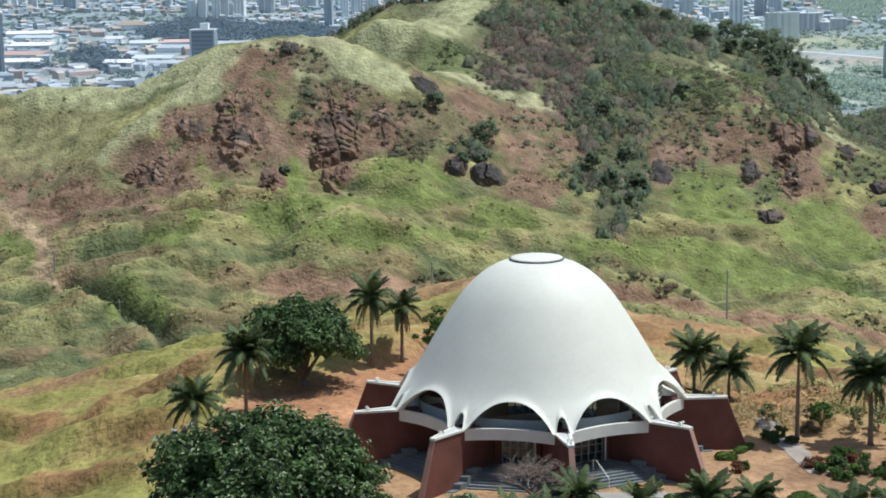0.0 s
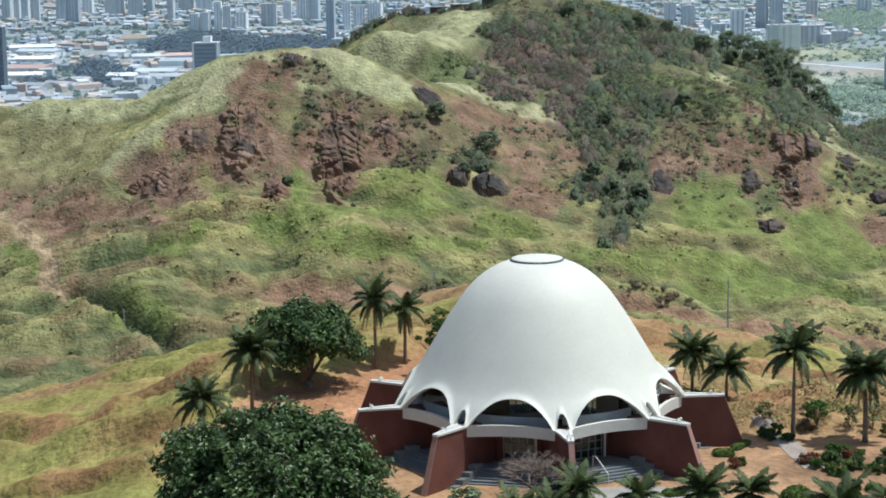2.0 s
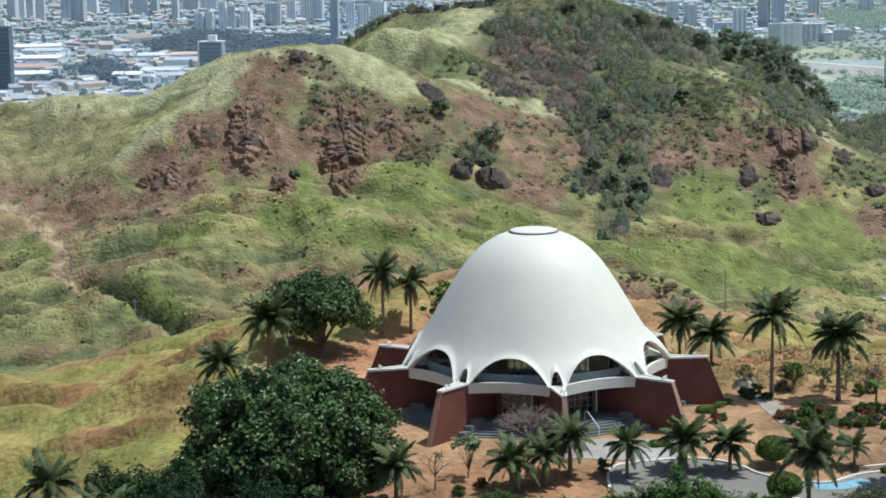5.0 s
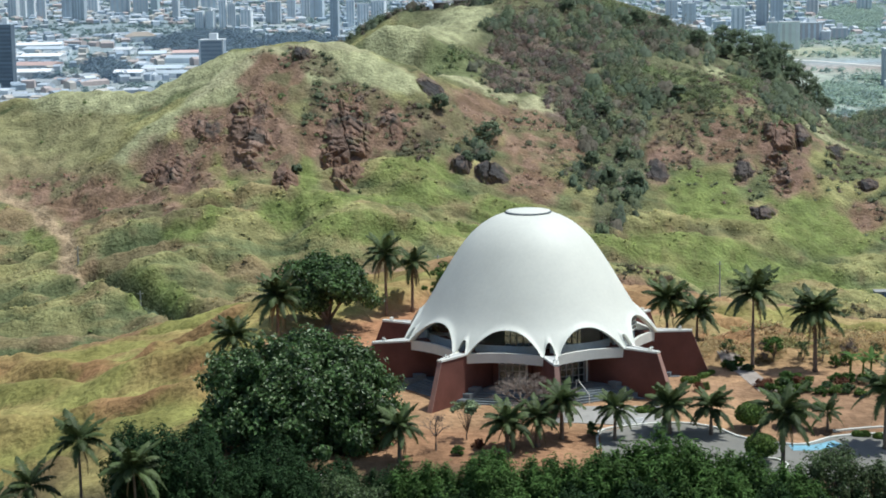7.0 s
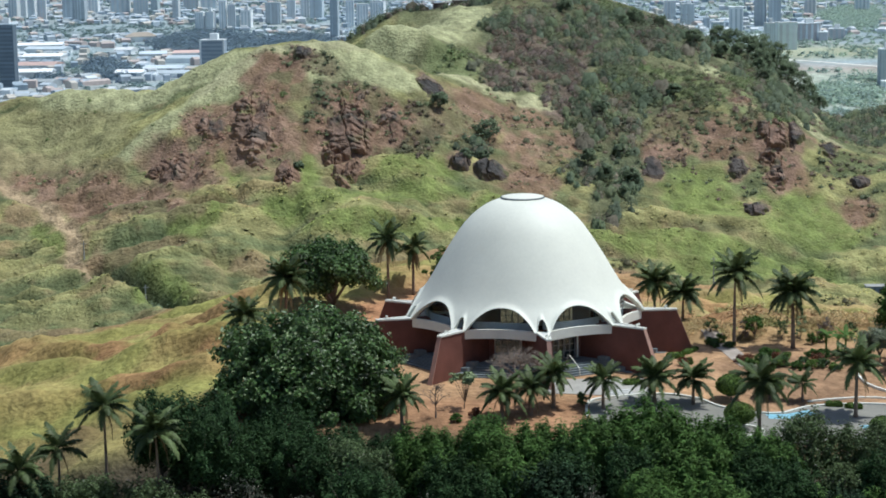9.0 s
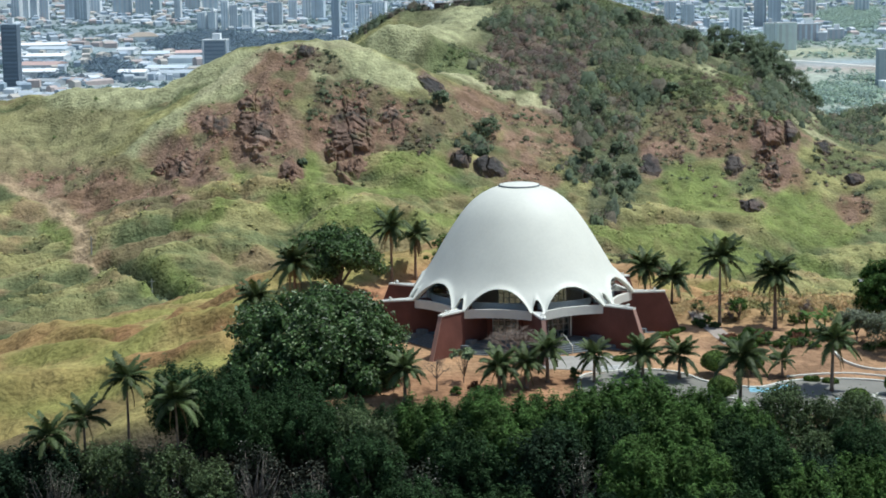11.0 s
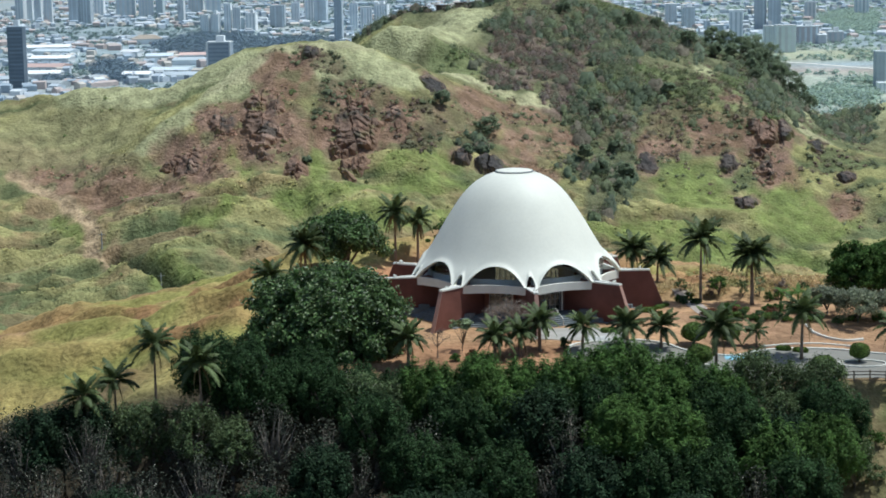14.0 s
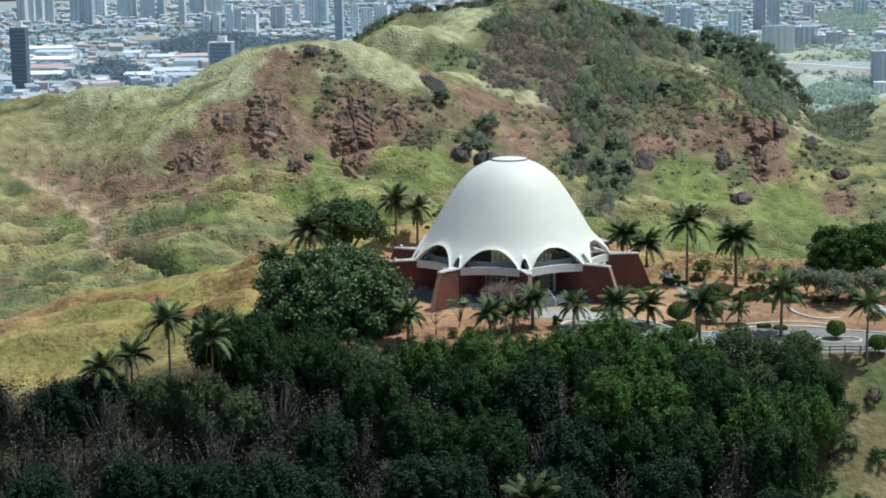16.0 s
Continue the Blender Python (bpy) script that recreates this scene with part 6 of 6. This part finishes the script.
# poles, shed and hut in the valley
def pole(x, y, h, label):
    g = root("utility_pole", label, "pole", "utility poles", at=(x, y, ground_z(x, y)))
    v, f = tube([(0, 0, -0.5), (0, 0, h * 0.5), (0, 0, h)], [0.28, 0.24, 0.16], 8)
    mk("shaft", v, f, M_STONE, g)
    part("crossarm", box_bm((2.2, 0.16, 0.16), (0, 0, h - 0.9), 0.02), M_STONE, g)


pole(62.2, 408.0, 17.0, "tall grey concrete pole in the valley")
pole(-27.4, 388.0, 11.0, "grey pole beside the dirt track")
pole(-121.0, 386.0, 6.0, "thin pale post beside the gully")
pole(-146.0, 410.0, 6.0, "thin pale post beside the footpath")
M_SHED = material("blue_painted_wall", (0.12, 0.17, 0.30), 0.7, vary=0.15, scale=0.5, bump=0.1)
shed = root("shed", "small blue shed with pale roof in the valley", "shed", at=(120.0, 436.0, ground_z(120.0, 436.0)))
part("wall", box_bm((6.4, 4.4, 3.0), (0, 0, 1.2), 0.05), M_SHED, shed)
part("roof", box_bm((7.0, 5.0, 0.22), (0, 0, 2.8), 0.05), M_STONE, shed)
part("door", box_bm((1.2, 0.1, 2.1), (1.6, -2.22, 0.9), 0.02), M_DARK, shed)
part("window", box_bm((1.8, 0.1, 1.0), (-1.4, -2.22, 1.5), 0.02), M_GLASS, shed)
M_ROOF = material("weathered_roof", (0.16, 0.13, 0.12), 0.8, vary=0.25, scale=0.4, bump=0.2)
for i, (x, y, w, h) in enumerate(((-50, 640, 3.4, 3.4), (-26, 692, 12, 5), (-14, 692, 8, 4.5), (-38, 692, 7, 5), (-50, 690, 8, 4.5))):
    z = ground_z(x, y)
    hut = root("hilltop_hut", "dark weathered hut on the hilltop", "hut", "hilltop huts", at=(x, y, z))
    part("wall", box_bm((w, 6, h), (0, 0, h / 2 - 0.8), 0.05), M_ROOF, hut)
    part("roof", box_bm((w + 1.2, 7.2, 0.35), (0, 0, h - 0.6), 0.05), M_BAND if i == 0 else M_ROOF, hut)


# ---- city on the plain ----
PLAIN = -88.0


def plain(y):
    return PLAIN + 24 * float(smoothstep(2300, 4700, y))


# city colours have distance haze mixed in: pale and bluish
def hazed_mat(name, c, vary=0.12):
    return material(name, c, 0.8, vary=vary, scale=0.02, fine=6, bump=0, object_vary=0.12)


C_WHITE = hazed_mat("haze_paled_facade", (0.80, 0.83, 0.84))
C_GREY = hazed_mat("hazed_grey_facade", (0.56, 0.63, 0.68))
C_SLATE = hazed_mat("slate_facade", (0.27, 0.32, 0.37))
C_DARK = hazed_mat("dark_glass_facade", (0.13, 0.17, 0.21))
C_TEAL = hazed_mat("teal_facade", (0.60, 0.69, 0.71))
C_PINK = hazed_mat("pinkish_facade", (0.58, 0.58, 0.60))
C_TAN = hazed_mat("tan_roof", (0.46, 0.40, 0.33))
C_WIN = hazed_mat("window_band", (0.60, 0.67, 0.71))


def tower(x, y, w, d, h, mat, label, bays=4, cap=True, storeys=0, turn=0, win=None):
    """A tower block: body, recessed window strips between its storeys or piers, and a roof house."""
    g = root("tower_block", label, "building", "city towers", at=(x, y, plain(y)), turn=turn)
    part("body", box_bm((w, d, h), (0, 0, h / 2), 0.3), mat, g)
    n = storeys
    if n:
        for k in range(n):
            part("window_band", box_bm((w * 0.86, 0.6, h / n * 0.45), (0, -d / 2 - 0.1, h * (k + 0.5) / n), 0.05), win or C_WIN, g)
    else:
        for k in range(bays):
            part("window_band", box_bm((w / bays * 0.42, 0.6, h * 0.93), (w * ((k + 0.5) / bays - 0.5), -d / 2 - 0.1, h * 0.48), 0.05), win or C_WIN, g)
    part("parapet", box_bm((w + 0.8, d + 0.8, 1.2), (0, 0, h + 0.3), 0.1), C_WHITE if mat is not C_DARK else C_GREY, g)
    if cap:
        part("roof_house", box_bm((w * 0.34, d * 0.5, 6.0), (w * 0.05, 0, h + 3.6), 0.2), C_WHITE, g)
    return g


C_DIM = hazed_mat("dim_window_band", (0.19, 0.24, 0.29))
C_STEEL = hazed_mat("steel_blue_facade", (0.36, 0.42, 0.48))
office = tower(-302, 1640, 23, 20, 47, C_STEEL, "grey office block with white corner piers", 0, storeys=12, win=C_SLATE)
for s in (-1, 1):
    part("corner_pier", box_bm((1.6, 1.6, 48), (11.4 * s, -10.4, 24), 0.1), C_WHITE, office, "white corner pier")
tower(-515, 1672, 16, 14, 64, C_DARK, "dark glass tower near the ridge", 0, True, storeys=16, win=C_DIM)
tower(330, 1520, 14, 14, 36, C_GREY, "grey-blue tower block on the plain", 4)
tower(326, 1490, 12, 10, 9, C_WHITE, "low pale block on the plain", 3, False)
# x, y, width, height, kind
WEST_TOWERS = [
    (-979, 3423, 18, 49, 0), (-966, 3442, 15, 43, 0), (-942, 3413, 14, 47, 0), (-910, 3364, 16, 50, 0), (-839, 3268, 17, 50, 2), (-820, 3283, 27, 57, 2), (-860, 3582, 20, 41, 0),
    (-802, 3564, 39, 37, 0), (-759, 3553, 30, 38, 0), (-742, 3617, 15, 37, 1), (-648, 3335, 12, 47, 0), (-691, 3744, 32, 33, 0), (-652, 3730, 33, 32, 0),
]
MIDDLE_TOWERS = [
    (-535, 2938, 15, 29, 0), (-518, 2936, 14, 30, 0), (-498, 2944, 12, 48, 0), (-483, 2941, 13, 41, 0), (-488, 2996, 19, 21, 1), (-465, 2990, 18, 29, 0), (-432, 3085, 26, 38, 2),
    (-413, 3189, 15, 39, 0), (-402, 3306, 16, 42, 0), (-370, 3219, 23, 43, 2), (-273, 2559, 12, 88, 2), (-288, 2975, 14, 44, 0), (-264, 2937, 19, 39, 0), (-245, 3034, 24, 39, 0),
]
EAST_TOWERS = [
    (304, 2495, 20, 43, 0), (286, 2739, 9, 18, 2), (294, 2653, 17, 15, 1), (372, 2765, 18, 73, 2), (393, 2757, 20, 82, 2), (318, 2236, 14, 31, 1), (331, 2179, 25, 34, 1),
    (388, 2383, 32, 24, 4), (409, 2380, 12, 12, 4), (430, 2402, 22, 15, 4), (250, 3004, 19, 34, 0), (270, 2891, 20, 33, 1), (503, 3120, 20, 30, 0), (608, 3209, 26, 35, 0),
]
kinds = [(C_WHITE, "pale apartment tower in the hazy city"), (C_TEAL, "pale teal apartment slab in the hazy city"), (C_GREY, "grey-blue tower in the hazy city"), (C_DARK, "dark tower in the city"), (C_PINK, "pinkish apartment block in the city")]
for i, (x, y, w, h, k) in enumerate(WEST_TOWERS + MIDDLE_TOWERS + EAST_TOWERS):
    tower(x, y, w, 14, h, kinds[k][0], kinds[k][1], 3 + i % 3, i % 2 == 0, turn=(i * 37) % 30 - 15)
hall = root("market_hall", "large hall with tan hipped roof", "building", at=(-572, 2620, plain(2620)), turn=10)
part("wall", box_bm((44, 26, 8), (0, 0, 4), 0.2), C_WHITE, hall)
bm = box_bm((48, 30, 6), (0, 0, 11))
for v in bm.verts:
    if v.co.z > 11:
        v.co.x *= 0.45
        v.co.y *= 0.3
part("roof", bm, C_TAN, hall)

# roofs of the low town, far woods, with haze mixed into their colours
# tree belts: x, y, half length, half width, turn
BELTS = [(-462, 2555, 290, 78, 99), (-316, 2481, 240, 58, 98), (-478, 1950, 190, 25, 104), (-500, 1770, 70, 20, 104), (562, 3048, 370, 52, 80), (283, 1461, 110, 32, 80), (345, 1640, 30, 30, 0)]


def warehouse(x, y, w, d, h, turn, mat, label):
    """A long shed: walls, a low gabled roof and a door."""
    g = root("warehouse", label, "building", "city sheds", at=(x, y, plain(y)), turn=turn)
    part("wall", box_bm((w, d, h), (0, 0, h / 2 - 1), 0.2), C_WHITE, g)
    bm = box_bm((w + 1.5, d + 1.5, 3.0), (0, 0, h + 0.5))
    for v in bm.verts:
        if v.co.z > h:
            v.co.y *= 0.05
    part("roof", bm, mat, g)
    part("door", box_bm((6, 0.5, 5), (w * 0.2, -d / 2 - 0.1, 2.0), 0.1), C_SLATE, g)


C_ROSE = hazed_mat("faded_red_roof", (0.60, 0.44, 0.40))
C_SHEET = hazed_mat("white_sheet_roof", (0.84, 0.86, 0.87))
SHEDS = [(-400, 1900, 46, 22, 6, 2), (-372, 1810, 40, 20, 6, 2), (-425, 1830, 30, 20, 6, 0), (-330, 1850, 40, 22, 6, 2), (-679, 2443, 62, 40, 8, 0), (-640, 2330, 56, 34, 8, 2), (-559, 1965, 46, 46, 8, 1), (-600, 2150, 50, 36, 8, 0), (-540, 1850, 50, 30, 7, 0), (-470, 2190, 34, 26, 7, 2),
         (-520, 2260, 24, 24, 9, 0), (-400, 2080, 60, 30, 7, 2), (-350, 1990, 46, 28, 7, 0), (-420, 2200, 50, 26, 7, 1), (-560, 1760, 40, 30, 7, 2), (-345, 2150, 50, 24, 7, 2)]
for i, (x, y, w, d, h, k) in enumerate(SHEDS):
    warehouse(x, y, w, d, h, (i * 29) % 24 - 12, (C_SHEET, C_ROSE, C_GREY)[k], ("long shed with white sheet roof", "wide shed with faded red roof", "long shed with blue-grey roof")[k] + " in the city")
r = np.random.default_rng(5)
n = 5600
hx, hy = r.uniform(-1150, 800, n), 1350 + 3000 * r.random(n) ** 1.3
ok = (fbm(hx, hy, 180, 3, 5) > 0.37) & ((hx < 120) | (hy > 2500)) & (patches(hx, hy, BELTS, 9, 0.3, 60) < 0.4)
for x, y, w, *_ in SHEDS:
    ok &= np.hypot(hx - x, hy - y) > w * 0.75
hx, hy = hx[ok], hy[ok]
n = len(hx)
w, d, h = r.uniform(6, 16, n) * (1 + (r.random(n) < 0.06) * 1.5), r.uniform(7, 16, n), r.uniform(2.4, 7.5, n)
corner = np.array([(-1, -1), (1, -1), (1, 1), (-1, 1)]) * 0.5
vs = np.zeros((n, 10, 3))
a = r.uniform(-0.8, 0.8, n)
for i, (cx, cy) in enumerate(corner):
    px, py = cx * w, cy * d
    vs[:, i] = np.stack([hx + px * np.cos(a) - py * np.sin(a), hy + px * np.sin(a) + py * np.cos(a), PLAIN + 24 * smoothstep(2300, 4700, hy) - 2], 1)
    vs[:, i + 4] = vs[:, i] + np.stack([np.zeros(n), np.zeros(n), h + 2], 1)
for i, s in ((8, -0.5), (9, 0.5)):
    vs[:, i] = np.stack([hx + s * w * np.cos(a), hy + s * w * np.sin(a), PLAIN + 24 * smoothstep(2300, 4700, hy) + h + d * 0.16], 1)
quad = [(0, 1, 5, 4), (2, 3, 7, 6), (4, 5, 9, 8), (6, 7, 8, 9)]
tri = [(1, 2, 6, 9, 5), (3, 0, 4, 8, 7)]
fs = [tuple(10 * k + i for i in f) for k in range(n) for f in quad + tri]
me = bpy.data.meshes.new("low_town")
me.from_pydata(vs.reshape(-1, 3).tolist(), [], fs)
# roof colours shifted towards pale blue as haze
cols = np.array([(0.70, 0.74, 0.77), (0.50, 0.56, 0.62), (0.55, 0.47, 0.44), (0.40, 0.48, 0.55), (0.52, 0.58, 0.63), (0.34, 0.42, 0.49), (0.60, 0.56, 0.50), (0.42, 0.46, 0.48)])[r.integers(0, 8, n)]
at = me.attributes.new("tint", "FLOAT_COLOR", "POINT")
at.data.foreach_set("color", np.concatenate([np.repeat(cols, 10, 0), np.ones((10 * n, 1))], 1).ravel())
me.materials.append(material("hazed_town_roofs", "tint", 0.7, vary=0.15, scale=0.03, bump=0))
tagged(new("low_town", me), "low houses and sheds of the city, paled with painted haze", "houses", kind="stuff")

r = np.random.default_rng(15)
n = 20000
tx, ty = r.uniform(-1150, 800, n), 1250 + 3100 * r.random(n) ** 1.2
belt = patches(tx, ty, BELTS, 9, 0.3, 60)
ok = (fbm(tx, ty, 120, 3, 25) > 0.45) | (belt > 0.4)
extra = []
for bx, by, a, b, turn in BELTS:
    c, d = math.cos(radians(turn)), math.sin(radians(turn))
    for u, v in zip(r.uniform(-1, 1, int(a * b / 18)) * a, r.uniform(-1, 1, int(a * b / 18)) * b):
        if (u / a) ** 2 + (v / b) ** 2 < 1:
            extra.append((bx + c * u - d * v, by + d * u + c * v))
tx, ty, belt = tx[ok], ty[ok], belt[ok]
tx, ty = np.concatenate([tx, [p[0] for p in extra]]), np.concatenate([ty, [p[1] for p in extra]])
belt = patches(tx, ty, BELTS, 9, 0.3, 60)
n = len(tx)
per = 18
rad = r.uniform(3, 6.5, n) * (1 + 0.75 * belt)
off = unit(r.normal(size=(n * per, 3))) * r.uniform(0.4, 1, (n * per, 1))
off[:, 2] = np.abs(off[:, 2])
pts = np.repeat(np.stack([tx, ty, PLAIN + 24 * smoothstep(2300, 4700, ty)], 1), per, 0) + off * np.repeat(rad, per)[:, None]
# tree tints blued and lifted to imitate haze
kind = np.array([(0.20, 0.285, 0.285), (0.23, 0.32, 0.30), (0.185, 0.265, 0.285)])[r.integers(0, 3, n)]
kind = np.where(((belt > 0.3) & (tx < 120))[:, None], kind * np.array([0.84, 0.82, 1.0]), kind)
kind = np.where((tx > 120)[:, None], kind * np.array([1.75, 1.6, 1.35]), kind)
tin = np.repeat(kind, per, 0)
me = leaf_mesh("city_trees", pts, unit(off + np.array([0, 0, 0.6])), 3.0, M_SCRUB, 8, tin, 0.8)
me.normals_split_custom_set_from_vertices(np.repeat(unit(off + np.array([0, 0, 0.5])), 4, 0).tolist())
tagged(new("city_trees", me), "tree belts among the city's houses, haze put into their colour", "trees", kind="stuff")
draped("city_road", ribbon([(220, 2080), (316, 1954), (376, 1842), (460, 1700)], 9, 20), M_WHITE, 0.3, 0.6, "pale distant road across the plain", "road")
